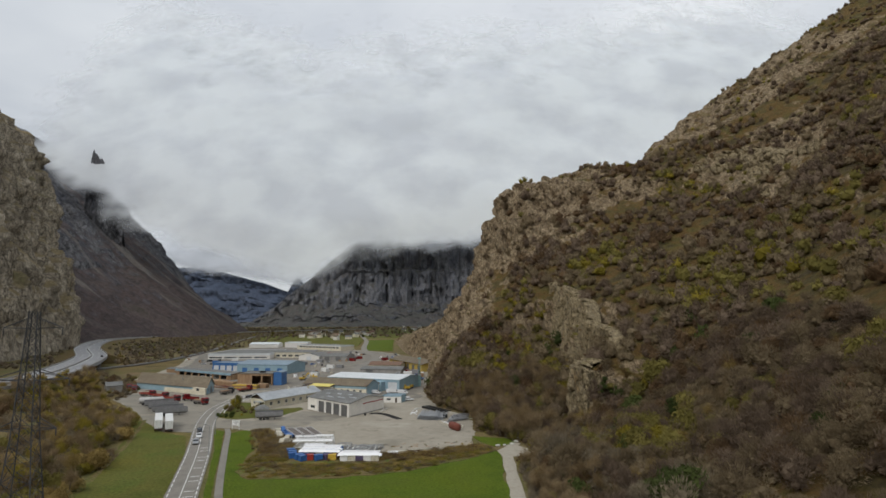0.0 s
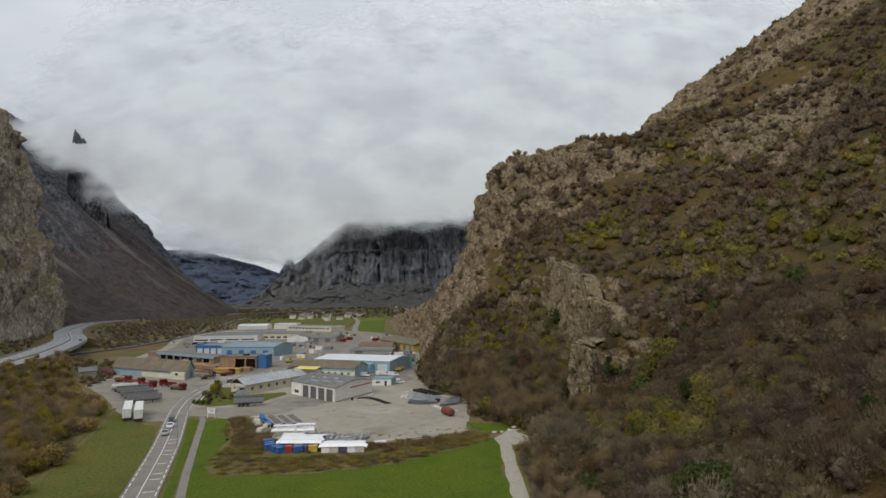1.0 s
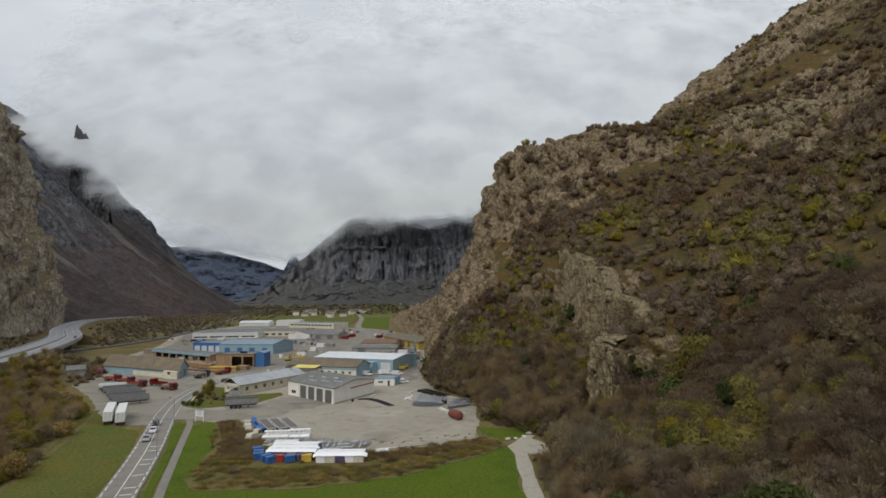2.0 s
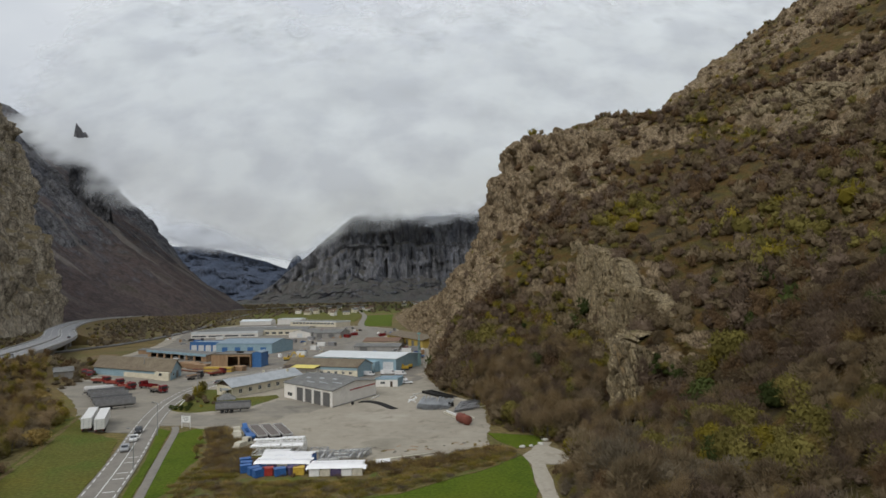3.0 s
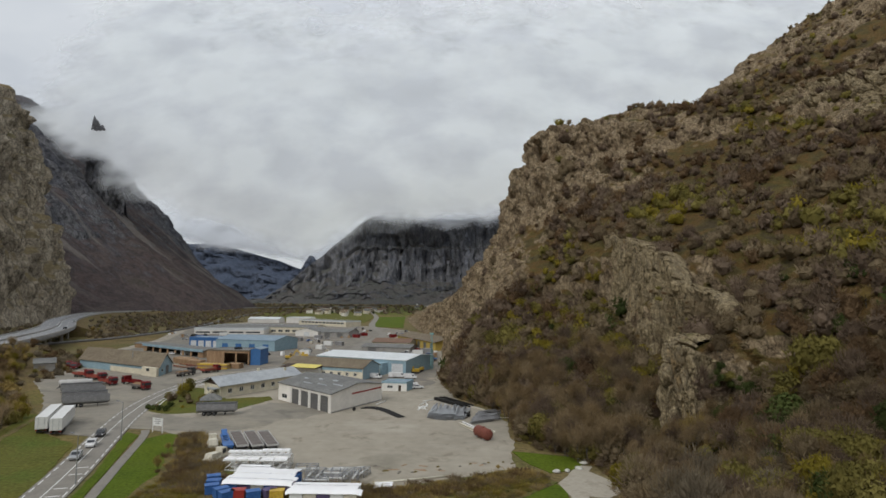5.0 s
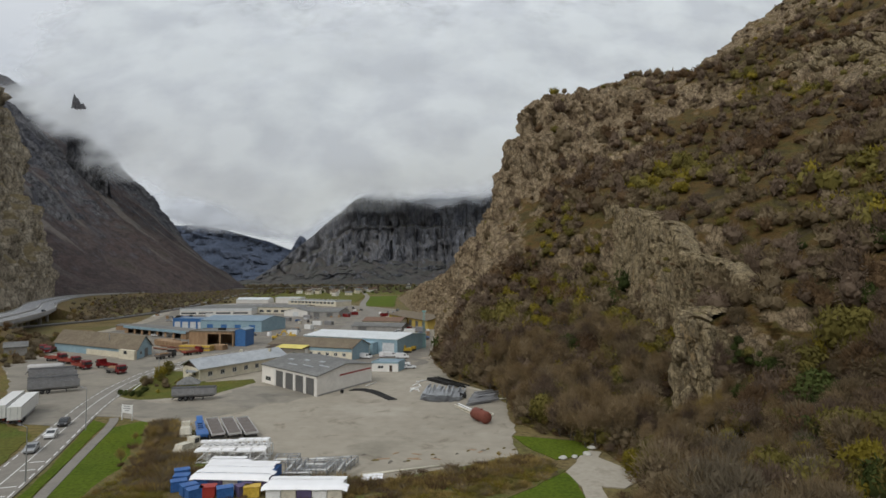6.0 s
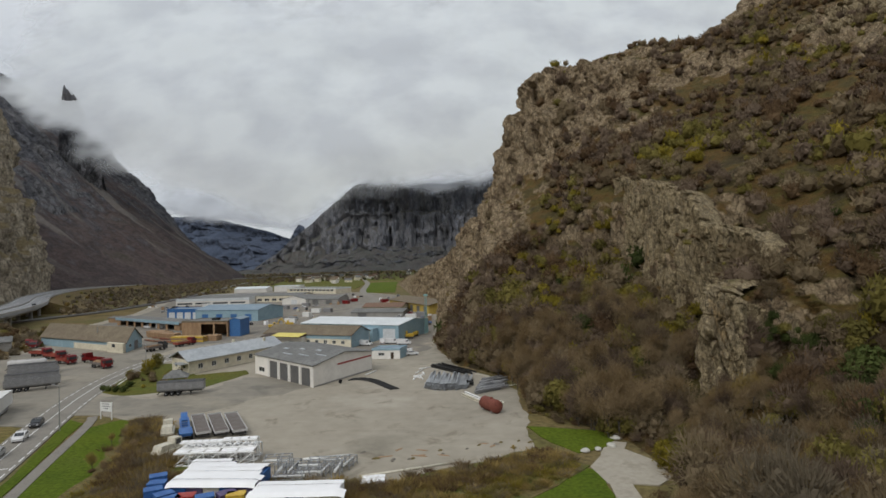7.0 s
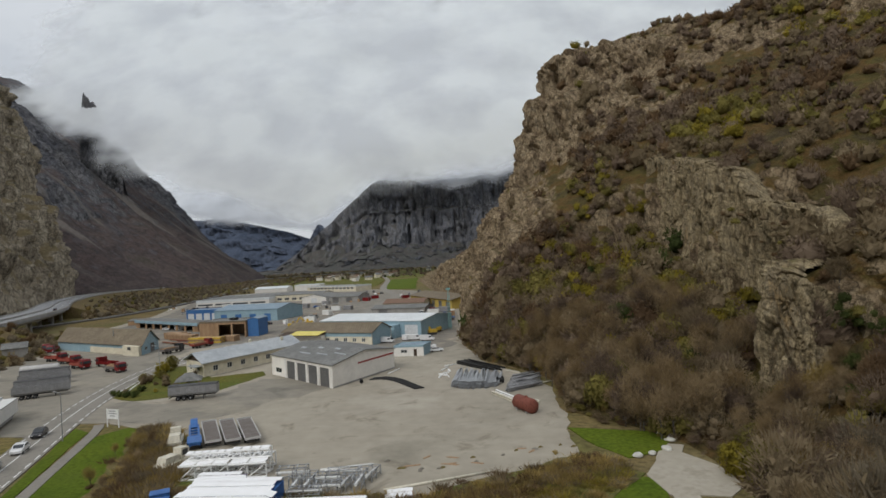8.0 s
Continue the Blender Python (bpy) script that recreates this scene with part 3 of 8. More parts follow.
craggy = craggy + 0.35 * np.clip((fz - 230) / 120, 0, 1) + 0.6 * fractal(flank_p * np.array([0.5, 1.4, 0.6]) / 120.0, 5, 531, ridged=True).reshape(fy.shape) - 0.3
craggy = np.clip(craggy * np.clip(fz / 40, 0, 1) * np.clip((fz - 90) / 120, 0.35, 1), 0, 1)
# gullies that run down the fall line, with pale scree in their beds
gully = fractal(np.stack([fy.ravel() / 105.0 + 1.3 * fs.ravel(), fs.ravel() * 1.6, fs.ravel() * 0], -1), 5, 521, ridged=True, gain=0.6).reshape(fy.shape)
flank_grid = roughen(flank_base, 18.0, 7.0, 170.0, 21, grain=(0.7, 1.5, 0.6), bare=craggy)
flank_grid[..., 0] += (30 * gully - 6 + 16 * np.maximum(np.exp(-((fy - 1230) / 90) ** 2) * np.clip((fz - 170) / 60, 0, 1), np.exp(-((fy - 1760) / 100) ** 2) * np.clip((fz - 110) / 60, 0, 1))) * np.clip(fs * 6 - 0.5, 0, 1)
track = fractal(np.stack([fy.ravel() / 21.0 + 5.0 * fs.ravel(), fs.ravel() * 3.4, fs.ravel() * 0 + 4], -1), 4, 541).reshape(fy.shape)
scree = np.clip((track - 0.2) * 5, 0, 0.65) * np.clip(1.4 - np.abs(fs - 0.2) / 0.14, 0, 1) * np.clip(0.9 - craggy, 0, 1)
flank_ob = terrain("mountain_flank", flank_grid, M_scree, "dark brown wooded mountain flank with crags and pale scree gullies, top in cloud", "mountain", craggy)
flank_ob.data.attributes.new("scree", "FLOAT", "POINT").data.foreach_set("value", scree.ravel().astype(np.float32))


def ridge_mountain(name, line, reach, cliff_drop, material, label, seed, step, rough, wooded=None):
    """A mountain from its crest line (x, y, z): a cliff below the crest, then a slope out to its foot, towards -y."""
    line = np.array(line, float)
    xs = np.arange(line[0, 0], line[-1, 0], step)
    cy, cz = np.interp(xs, line[:, 0], line[:, 1]), np.interp(xs, line[:, 0], line[:, 2])
    cz = cz + rough * 0.5 * fractal(np.stack([xs / (rough * 4), xs * 0, xs * 0], -1), 4, seed)
    v = np.linspace(-0.35, 1, 110)
    drop = np.interp(v, [-0.35, 0, 0.05, 0.13, 0.19, 0.30, 0.38, 0.6, 1], [0.25, 0, 0.03, cliff_drop * 0.42, cliff_drop * 0.5, cliff_drop, cliff_drop + 0.06, 0.88, 1.02])
    g = np.zeros((len(xs), len(v), 3))
    g[..., 0], g[..., 1], g[..., 2] = xs[:, None], cy[:, None] - reach * v[None], cz[:, None] * (1 - drop[None])
    p = g.reshape(-1, 3)
    q = np.stack([p[:, 0], p[:, 1] * 0.6, p[:, 2] * 0.5], -1)
    amp = rough * np.tile(np.clip((v - 0.02) * 8, 0, 1) * np.clip((1 - v) * 3, 0.15, 1), len(xs))
    g[..., 1] += (amp * 2.6 * fractal(q * np.array([1, 0.6, 0.5]) / (rough * 3.8), 5, seed + 3, ridged=True, gain=0.62)).reshape(g.shape[:2])
    # tilted benches and broken pillars on the faces
    bench = np.stack([p[:, 0] * 0.25, p[:, 1] * 0.2, p[:, 2] + 0.22 * p[:, 0]], -1) / (rough * 0.9)
    g[..., 1] += (amp * 0.35 * blocks(bench, (1.0, 1.0, 1.0), seed + 21)[0]).reshape(g.shape[:2])
    high, crack = blocks(np.stack([p[:, 0] + 0.1 * p[:, 2], p[:, 1] * 0.5, p[:, 2] * 0.22], -1) / rough, (1.1, 1.1, 1.1), seed + 31)
    g[..., 1] -= (amp * (0.5 * high - 0.35 * (1 - crack))).reshape(g.shape[:2])
    g[..., 2] += (amp * 0.5 * fractal(q / (rough * 2.2), 4, seed + 9)).reshape(g.shape[:2])
    up = grid_normals(g)[..., 2]
    rocky = np.clip((0.75 - up) / 0.3, 0, 1)
    if wooded is not None:
        # woods climb one end of it
        rocky = rocky * np.clip((g[..., 0] - wooded) / 220 + 0.5 * fractal(p / 130.0, 4, seed + 51).reshape(up.shape), 0, 1)
    return terrain(name, g, material, label, "mountain", rocky)


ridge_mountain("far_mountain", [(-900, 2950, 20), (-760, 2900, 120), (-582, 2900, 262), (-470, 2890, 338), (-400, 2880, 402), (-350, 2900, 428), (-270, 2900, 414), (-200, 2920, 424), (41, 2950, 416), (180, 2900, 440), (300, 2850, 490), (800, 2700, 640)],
               560, 0.74, M_far, "dark far mountain with sheer cliffs, blue haze put into its colour, crest in cloud", 41, 6.0, 40.0, -560)
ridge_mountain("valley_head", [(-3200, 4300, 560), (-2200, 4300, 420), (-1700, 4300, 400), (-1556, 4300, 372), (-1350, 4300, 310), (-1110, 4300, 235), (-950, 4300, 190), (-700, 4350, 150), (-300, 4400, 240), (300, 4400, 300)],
               900, 0.35, M_blue, "distant forested ridge closing the valley, blue haze put into its colour", 51, 16.0, 40.0)
# what closes the valley behind the camera
back = Slope()
back.at(-900, (300, 0), (360, 60), (460, 180), (620, 330))
back.at(28, (36, 0), (85, 26), (185, 112), (480, 340))
terrain("hillside_behind", roughen(back.grid(np.arange(-900, 29, 16.0), 60, 1.0), 8, 5, 60.0, 61), M_hill, "rocky hillside with dry turf farther down the valley", "hillside")
back = Slope()
back.at(-900, (-360, 0), (-420, 80), (-520, 240), (-800, 420))
back.at(300, (-330, 0), (-370, 90), (-450, 290), (-900, 520))
terrain("bluff_behind", roughen(back.grid(np.arange(-900, 301, 20.0), 60, 1.0), 10, 6, 70.0, 62), M_cliff, "rock cliff farther down the valley", "cliff")

ridge_mountain("summit", [(-812, 1334, 240), (-801, 1332, 380), (-795, 1331, 424), (-792, 1330, 432), (-788, 1330, 422), (-783, 1330, 419), (-777, 1329, 407), (-771, 1329, 408), (-764, 1329, 396), (-755, 1330, 378), (-740, 1332, 330), (-715, 1334, 240)], 60, 0.5, M_scree, "dark rock tooth rising out of the cloud", 57, 1.4, 6.0)

ridge_mountain("summit", [(-1090, 4020, 100), (-1020, 4020, 180), (-975, 4020, 262), (-945, 4020, 308), (-912, 4020, 300), (-885, 4020, 250), (-820, 4020, 130)], 260, 0.45, M_blue, "dim rock peak half hidden in cloud, blue haze put into its colour", 59, 4.0, 14.0)

# ---------------------------------------------------------------- cloud
def cloud_material(seed, scale, white=0.95):
    m = bpy.data.materials.new("cloud_vapour")
    m.use_nodes = True
    nt = m.node_tree
    nt.nodes.clear()
    N, L = nt.nodes.new, nt.links.new
    out, mix, tl, df, both, tr = (N("ShaderNode" + k) for k in ("OutputMaterial", "MixShader", "BsdfTranslucent", "BsdfDiffuse", "MixShader", "BsdfTransparent"))
    both.inputs[0].default_value = 0.45
    L(df.outputs[0], both.inputs[1])
    L(tl.outputs[0], both.inputs[2])
    co, mp = N("ShaderNodeTexCoord"), N("ShaderNodeMapping")
    mp.inputs["Location"].default_value = (seed * 311.0, seed * 127.0, seed * 53.0)
    mp.inputs["Scale"].default_value = (1.0, 1.0, 1.25)
    L(co.outputs["Object"], mp.inputs[0])
    n = N("ShaderNodeTexNoise")
    n.inputs["Scale"].default_value, n.inputs["Detail"].default_value, n.inputs["Roughness"].default_value, n.inputs["Distortion"].default_value = scale, 3.0, 0.4, 0.2
    L(mp.outputs[0], n.inputs["Vector"])
    # the vapour's colour varies at random from greyer to whiter
    dn, cr = N("ShaderNodeTexNoise"), N("ShaderNodeValToRGB")
    dn.inputs["Scale"].default_value, dn.inputs["Detail"].default_value, dn.inputs["Roughness"].default_value = scale * 0.62, 4.0, 0.5
    L(mp.outputs[0], dn.inputs["Vector"])
    for e, q, c in zip(cr.color_ramp.elements, (0.36, 0.62), (0.83, 1.0)):
        e.position, e.color = q, (white * c * 0.945, white * c * 0.978, min(0.99, white * c * 1.03), 1)
    L(dn.outputs[0], cr.inputs[0])
    L(cr.outputs[0], tl.inputs[0])
    L(cr.outputs[0], df.inputs[0])
    # the bank thins out to nothing at its own edges
    at_ = N("ShaderNodeAttribute")
    at_.attribute_name = "thickness"
    ad = N("ShaderNodeMath")
    ad.operation = "MULTIPLY_ADD"
    ad.inputs[1].default_value = 1.0
    L(at_.outputs["Fac"], ad.inputs[0])
    L(n.outputs[0], ad.inputs[2])
    mr = N("ShaderNodeMapRange")
    mr.interpolation_type = "SMOOTHSTEP"
    mr.inputs[1].default_value, mr.inputs[2].default_value = 0.68, 1.28
    mr.inputs[3].default_value, mr.inputs[4].default_value = 0.0, 0.9
    L(ad.outputs[0], mr.inputs[0])
    L(mr.outputs[0], mix.inputs[0])
    L(tr.outputs[0], mix.inputs[1])
    L(both.outputs[0], mix.inputs[2])
    L(mix.outputs[0], out.inputs[0])
    return m


def cloud_bank(line, base, top, soft, seed, scale, lean, pivot=None):
    """A bank of stratus along a plan line (x, y, height of its foot), swelling in and out, thin at foot, top and ends."""
    line = np.array(line, float)
    n, m = 240, 90
    t = np.linspace(0, len(line) - 1, n)
    k = np.arange(len(line))
    X, Y, B = (np.interp(t, k, line[:, i]) for i in range(3))
    v = np.linspace(0, 1, m)
    Z = B[:, None] + base + (top - base) * v[None]
    p = np.stack([np.repeat(X, m), np.repeat(Y, m), Z.ravel()], -1)
    up = (Z - (B.mean() if pivot is None else pivot) - base).ravel()
    p[:, 0] += lean[0] * up
    p[:, 1] += lean[1] * up
    p[:, 1] += 26 * fractal(p / 170.0, 2, 170 + seed)
    p[:, 0] += 14 * fractal(p / 150.0, 2, 180 + seed)
    rise = np.clip((Z - B[:, None] - base) / soft, 0, 1)
    fall = np.clip((top + B[:, None] - Z) / (0.6 * (top - base)), 0, 1)
    ends = np.clip(np.minimum(t, t[-1] - t) * 0.9, 0, 1)[:, None]
    thick = (np.minimum(rise, fall) * ends).ravel()
    me = array_mesh("cloud_bank", p, grid_faces(n, m), cloud_material(seed, scale, 0.99 if seed < 10 else 0.92 if seed < 20 else 0.8), smooth=True)
    a = me.attributes.new("thickness", "FLOAT", "POINT")
    a.data.foreach_set("value", thick.astype(np.float32))
    return tagged(new("cloud_bank", me), "low grey-white stratus cloud hanging round the mountain tops", "cloud", "stratus banks", "structure")


# the ceiling of stratus that hangs across the valley, low over the pass; the rock tooth stands out of it
ceiling = [(-1090, 1180, 417), (-850, 1180, 348), (-760, 1180, 314), (-706, 1180, 262), (-644, 1180, 240), (-582, 1180, 222), (-529, 1180, 204), (-460, 1180, 172), (-380, 1180, 142), (-276, 1180, 112), (-195, 1180, 152), (-161, 1180, 172), (-57, 1180, 176),
           (115, 1180, 205), (330, 1180, 240), (620, 1180, 300), (1000, 1180, 370), (1500, 1180, 450)]
cloud_bank(ceiling, -34, 900, 85, 1, 0.011, (0, 0.7), 220)
cloud_bank([(x, y + 90, z + 14) for x, y, z in ceiling], -24, 900, 100, 2, 0.013, (0, 0.7), 234)
for k in range(2):
    d = 45 * k
    cloud_bank([(-640, 2720 - d, -50), (-470, 2740 - d, -20), (-380, 2755 - d, 5), (-150, 2750 - d, -22), (180, 2730 - d, -25), (420, 2700 - d, 60), (800, 2560 - d, 80)], 352, 720, 120, 10 + k, 0.006, (0, 0.8))
    cloud_bank([(-2600, 4150 - d, 70), (-1800, 4150 - d, 30), (-1450, 4150 - d, 0), (-1150, 4150 - d, -70), (-950, 4150 - d, -105), (-600, 4200 - d, -130), (0, 4200 - d, -60)], 300, 800, 150, 20 + k, 0.0035, (0, 0.9))

# ---------------------------------------------------------------- ground, roads, yards
M_ground = make("dry_valley_meadow", ((0.0875, 0.0733, 0.034), (0.152, 0.12, 0.0567), (0.117, 0.11, 0.0397), (0.175, 0.131, 0.0794)), 0.02, 0.95, fine=(0.9, 0.35), bump=0.12, bump_scale=2.0, spec=0.1)
M_field = make("bright_green_meadow", ((0.060, 0.092, 0.009), (0.080, 0.113, 0.0105), (0.078, 0.105, 0.013)), 0.09, 0.95, fine=(1.6, 0.28), bump=0.08, bump_scale=3.0, spec=0.1)
M_meadow = make("dull_olive_meadow", ((0.080, 0.090, 0.019), (0.108, 0.108, 0.026), (0.085, 0.108, 0.022)), 0.07, 0.95, fine=(1.4, 0.3), bump=0.08, bump_scale=3.0, spec=0.1)
M_bank = make("weedy_bank", ((0.112, 0.090, 0.036), (0.155, 0.118, 0.055), (0.098, 0.105, 0.028)), 0.18, 0.95, fine=(2.0, 0.35), bump=0.15, bump_scale=3.0, spec=0.1)
M_yard = make("gravel_and_worn_concrete", ((0.279, 0.251, 0.200), (0.341, 0.307, 0.247), (0.308, 0.275, 0.220), (0.370, 0.336, 0.276)), 0.03, 0.9, fine=(0.35, 0.07), bump=0.03, bump_scale=6.0)


def stained(m, scale, lo, hi, amount, tone=(0.55, 0.55, 0.56), stretch=(1, 1, 1), turn=0.0):
    """Adds damp patches, oil and wheel tracks to a ground material."""
    nt = m.node_tree
    bs = next(n for n in nt.nodes if n.type == "BSDF_PRINCIPLED")
    src = bs.inputs["Base Color"].links[0].from_socket
    N, L = nt.nodes.new, nt.links.new
    mp, n, mr, mul = N("ShaderNodeMapping"), N("ShaderNodeTexNoise"), N("ShaderNodeMapRange"), N("ShaderNodeMix")
    mp.inputs["Scale"].default_value = stretch
    mp.inputs["Rotation"].default_value = (0, 0, turn)
    L(N("ShaderNodeTexCoord").outputs["Object"], mp.inputs[0])
    L(mp.outputs[0], n.inputs["Vector"])
    n.inputs["Scale"].default_value, n.inputs["Detail"].default_value, n.inputs["Roughness"].default_value, n.inputs["Distortion"].default_value = scale, 7.0, 0.62, 0.6
    mr.interpolation_type = "SMOOTHSTEP"
    mr.inputs[1].default_value, mr.inputs[2].default_value, mr.inputs[4].default_value = lo, hi, amount
    L(n.outputs[0], mr.inputs[0])
    mul.data_type, mul.blend_type = "RGBA", "MULTIPLY"
    L(mr.outputs[0], mul.inputs[0])
    L(src, mul.inputs[6])
    mul.inputs[7].default_value = (*tone, 1)
    L(mul.outputs[2], bs.inputs["Base Color"])
    return m


stained(M_yard, 0.035, 0.5, 0.72, 0.75, (0.66, 0.67, 0.66))
stained(M_yard, 0.16, 0.56, 0.70, 0.8, (0.6, 0.58, 0.55))
stained(M_yard, 0.5, 0.55, 0.7, 0.22, (0.72, 0.7, 0.66), (0.14, 1.3, 1), 0.5)
stained(M_yard, 0.6, 0.62, 0.74, 0.4, (0.45, 0.43, 0.4))
M_tarmac = make("dark_works_tarmac", ((0.14, 0.13, 0.112), (0.211, 0.192, 0.162), (0.176, 0.159, 0.135), (0.267, 0.236, 0.19)), 0.05, 0.9, fine=(0.6, 0.1), bump=0.02, bump_scale=6.0)
stained(M_tarmac, 0.09, 0.5, 0.66, 0.7, (1.55, 1.5, 1.4))
stained(M_tarmac, 0.3, 0.58, 0.68, 0.7)
M_asphalt = make("worn_grey_asphalt", ((0.19, 0.175, 0.15), (0.235, 0.217, 0.188), (0.21, 0.193, 0.166)), 0.12, 0.85, fine=(3.0, 0.1), bump=0.01, bump_scale=20.0)
stained(M_asphalt, 0.25, 0.5, 0.7, 0.6, (0.75, 0.75, 0.76))
stained(M_asphalt, 0.9, 0.6, 0.68, 0.6, (0.62, 0.62, 0.63))
M_motorway = make("pale_motorway_asphalt", ((0.24, 0.24, 0.245), (0.29, 0.29, 0.295)), 0.08, 0.8, fine=(2.0, 0.08))
M_ballast = make("railway_ballast", ((0.09, 0.08, 0.07), (0.14, 0.125, 0.11)), 0.5, 0.95, fine=(4.0, 0.2))
M_paint = make("road_paint", ((0.62, 0.62, 0.6), (0.75, 0.75, 0.73)), 0.8, 0.7)
M_steel = make("galvanised_steel", ((0.30, 0.31, 0.32), (0.42, 0.43, 0.44)), 0.8, 0.45, 0.6)
M_concrete = make("grey_concrete", ((0.25, 0.24, 0.22), (0.36, 0.35, 0.33)), 0.4, 0.9, fine=(3.0, 0.12))


def curve(points, step=4.0):
    """A smooth line through plan points."""
    p = np.array(points, float)
    p = np.vstack([2 * p[0] - p[1], p, 2 * p[-1] - p[-2]])
    out = []
    for i in range(1, len(p) - 2):
        a, b, c, d = p[i - 1:i + 3]
        n = max(2, int(np.linalg.norm(c - b) / step))
        for t in np.arange(n) / n:
            out.append(0.5 * (2 * b + (c - a) * t + (2 * a - 5 * b + 4 * c - d) * t * t + (3 * b - a - 3 * c + d) * t ** 3))
    out.append(p[-2])
    return np.array(out)


def sideways(line):
    t = np.gradient(line[:, :2], axis=0)
    t /= np.linalg.norm(t, axis=1, keepdims=True)
    return np.stack([t[:, 1], -t[:, 0]], -1)


def ribbon(line, left, right, z0, z1, geo=None, wobble=0.0, seed=1):
    """A slab along a line, from left to right of it (right positive); the line may carry its own height."""
    geo = geo or Geo()
    s = sideways(line)
    h = line[:, 2] if line.shape[1] > 2 else np.zeros(len(line))
    rnd = np.random.RandomState(seed)
    v = []
    for p, n, z in zip(line, s, h):
        a, b = left + wobble * rnd.uniform(-1, 1), right + wobble * rnd.uniform(-1, 1)
        A, B = p[:2] + n * a, p[:2] + n * b
        v += [(*A, z + z1), (*B, z + z1), (*B, z + z0), (*A, z + z0)]
    f = []
    for i in range(len(line) - 1):
        a, b = 4 * i, 4 * i + 4
        f += [(a, a + 1, b + 1, b), (a + 1, a + 2, b + 2, b + 1), (a + 2, a + 3, b + 3, b + 2), (a + 3, a, b, b + 3)]
    m = 4 * (len(line) - 1)
    f += [(3, 2, 1, 0), (m, m + 1, m + 2, m + 3)]
    return geo.add(v, f)


def dashes(line, offset, width, dash, gap, z, geo):
    d = np.r_[0, np.cumsum(np.linalg.norm(np.diff(line[:, :2], axis=0), axis=1))]
    h = line[:, 2] if line.shape[1] > 2 else np.zeros(len(line))
    s = 0.0
    while s + dash < d[-1]:
        q = np.array([[np.interp(u, d, line[:, 0]), np.interp(u, d, line[:, 1]), np.interp(u, d, h)] for u in np.linspace(s, s + dash, 3)])
        ribbon(q, offset - width / 2, offset + width / 2, z - 0.02, z, geo)
        s += dash + gap
    return geo


def sheet(name, poly, z, material, label, category="ground", wobble=0.8, seed=0):
    """A low slab of ground cover with an uneven edge."""
    rnd = np.random.RandomState(seed + 5)
    p = np.array(poly, float)
    edge = []
    for i in range(len(p)):
        a, b = p[i], p[(i + 1) % len(p)]
        n = max(1, int(np.linalg.norm(b - a) / 3.0))
        for k in range(n):
            edge.append(a + (b - a) * k / n + rnd.uniform(-wobble, wobble, 2))
    return solid(name, Geo().prism([tuple(e) for e in edge], -0.3, z), material, label, category, kind="structure")


# the valley floor, one sheet to the horizon
gx = np.r_[np.linspace(-4800, -450, 18), np.linspace(-400, 120, 40), np.linspace(180, 4800, 18)]
gy = np.r_[np.linspace(-3000, -60, 10), np.linspace(0, 800, 60), np.linspace(860, 4900, 24)]
GX, GY = np.meshgrid(gx, gy)
gp = np.stack([GX.ravel(), GY.ravel(), GX.ravel() * 0], -1)
gz = -0.12 + 0.08 * fractal(gp / 25.0, 3, 81)
tagged(new("ground", array_mesh("ground", np.stack([gp[:, 0], gp[:, 1], gz], -1), grid_faces(len(gy), len(gx)), M_ground, smooth=True)),
       "flat valley floor of dry brown and olive grass", "ground", kind="structure")

main_line = curve([(10, -80), (-13, -5), (-27, 40), (-42, 90), (-57.2, 138), (-71.2, 183), (-84.6, 221.7), (-91, 243), (-95.2, 263), (-97, 287), (-92, 318), (-77, 346), (-63, 378), (-58, 430), (-60, 480), (-57, 585),
                   (-87, 739), (-116, 1017), (-179, 1408), (-260, 1900)])
sheet("yard", [(-98, 243), (-84, 232), (-73, 219), (-54, 208), (-47, 190), (-30, 181), (-11, 177.5), (2, 184), (12, 191), (13, 203), (14, 212), (14.5, 232), (10, 251), (2, 266), (-2, 290), (-3, 360), (-5, 440), (-18, 520), (-38, 640), (-75, 700),
                (-160, 790), (-245, 800), (-262, 640), (-214, 500), (-196, 400), (-190, 352), (-166, 306), (-135, 268), (-113, 236), (-97, 215), (-88, 222)], 0.0, M_yard,
      "wide yard of pale gravel and worn concrete", "yard", 0.6, 1)
stained(M_bank, 0.12, 0.46, 0.6, 0.8, (0.72, 1.12, 0.6))
stained(M_field, 0.03, 0.45, 0.65, 0.5, (1.22, 1.08, 0.8))
stained(M_field, 0.22, 0.52, 0.7, 0.5, (0.78, 0.84, 0.8), (1, 0.35, 1), 0.3)
stained(M_meadow, 0.05, 0.45, 0.65, 0.6, (1.2, 1.02, 0.8))
stained(M_ground, 0.012, 0.45, 0.6, 0.6, (1.25, 1.1, 0.95))
stained(M_ground, 0.006, 0.5, 0.62, 0.5, (0.9, 0.86, 0.85))
M_lot = make("damp_grey_asphalt_lot", ((0.19, 0.174, 0.144), (0.248, 0.224, 0.183), (0.213, 0.195, 0.16)), 0.06, 0.8, fine=(0.5, 0.08), bump=0.02, bump_scale=6.0)
stained(M_lot, 0.1, 0.5, 0.68, 0.7, (0.68, 0.68, 0.68))
stained(M_lot, 0.05, 0.5, 0.66, 0.6, (1.3, 1.28, 1.22))
sheet("lorry_park", [(-96, 248), (-92, 237), (-85, 212), (-97, 215), (-104, 224), (-113, 236), (-135, 268), (-166, 306), (-150, 327), (-122, 312), (-104, 318), (-101, 287), (-99, 263)], 0.015, M_lot, "grey asphalt lorry park before the barn", "asphalt", 0.6, 13)
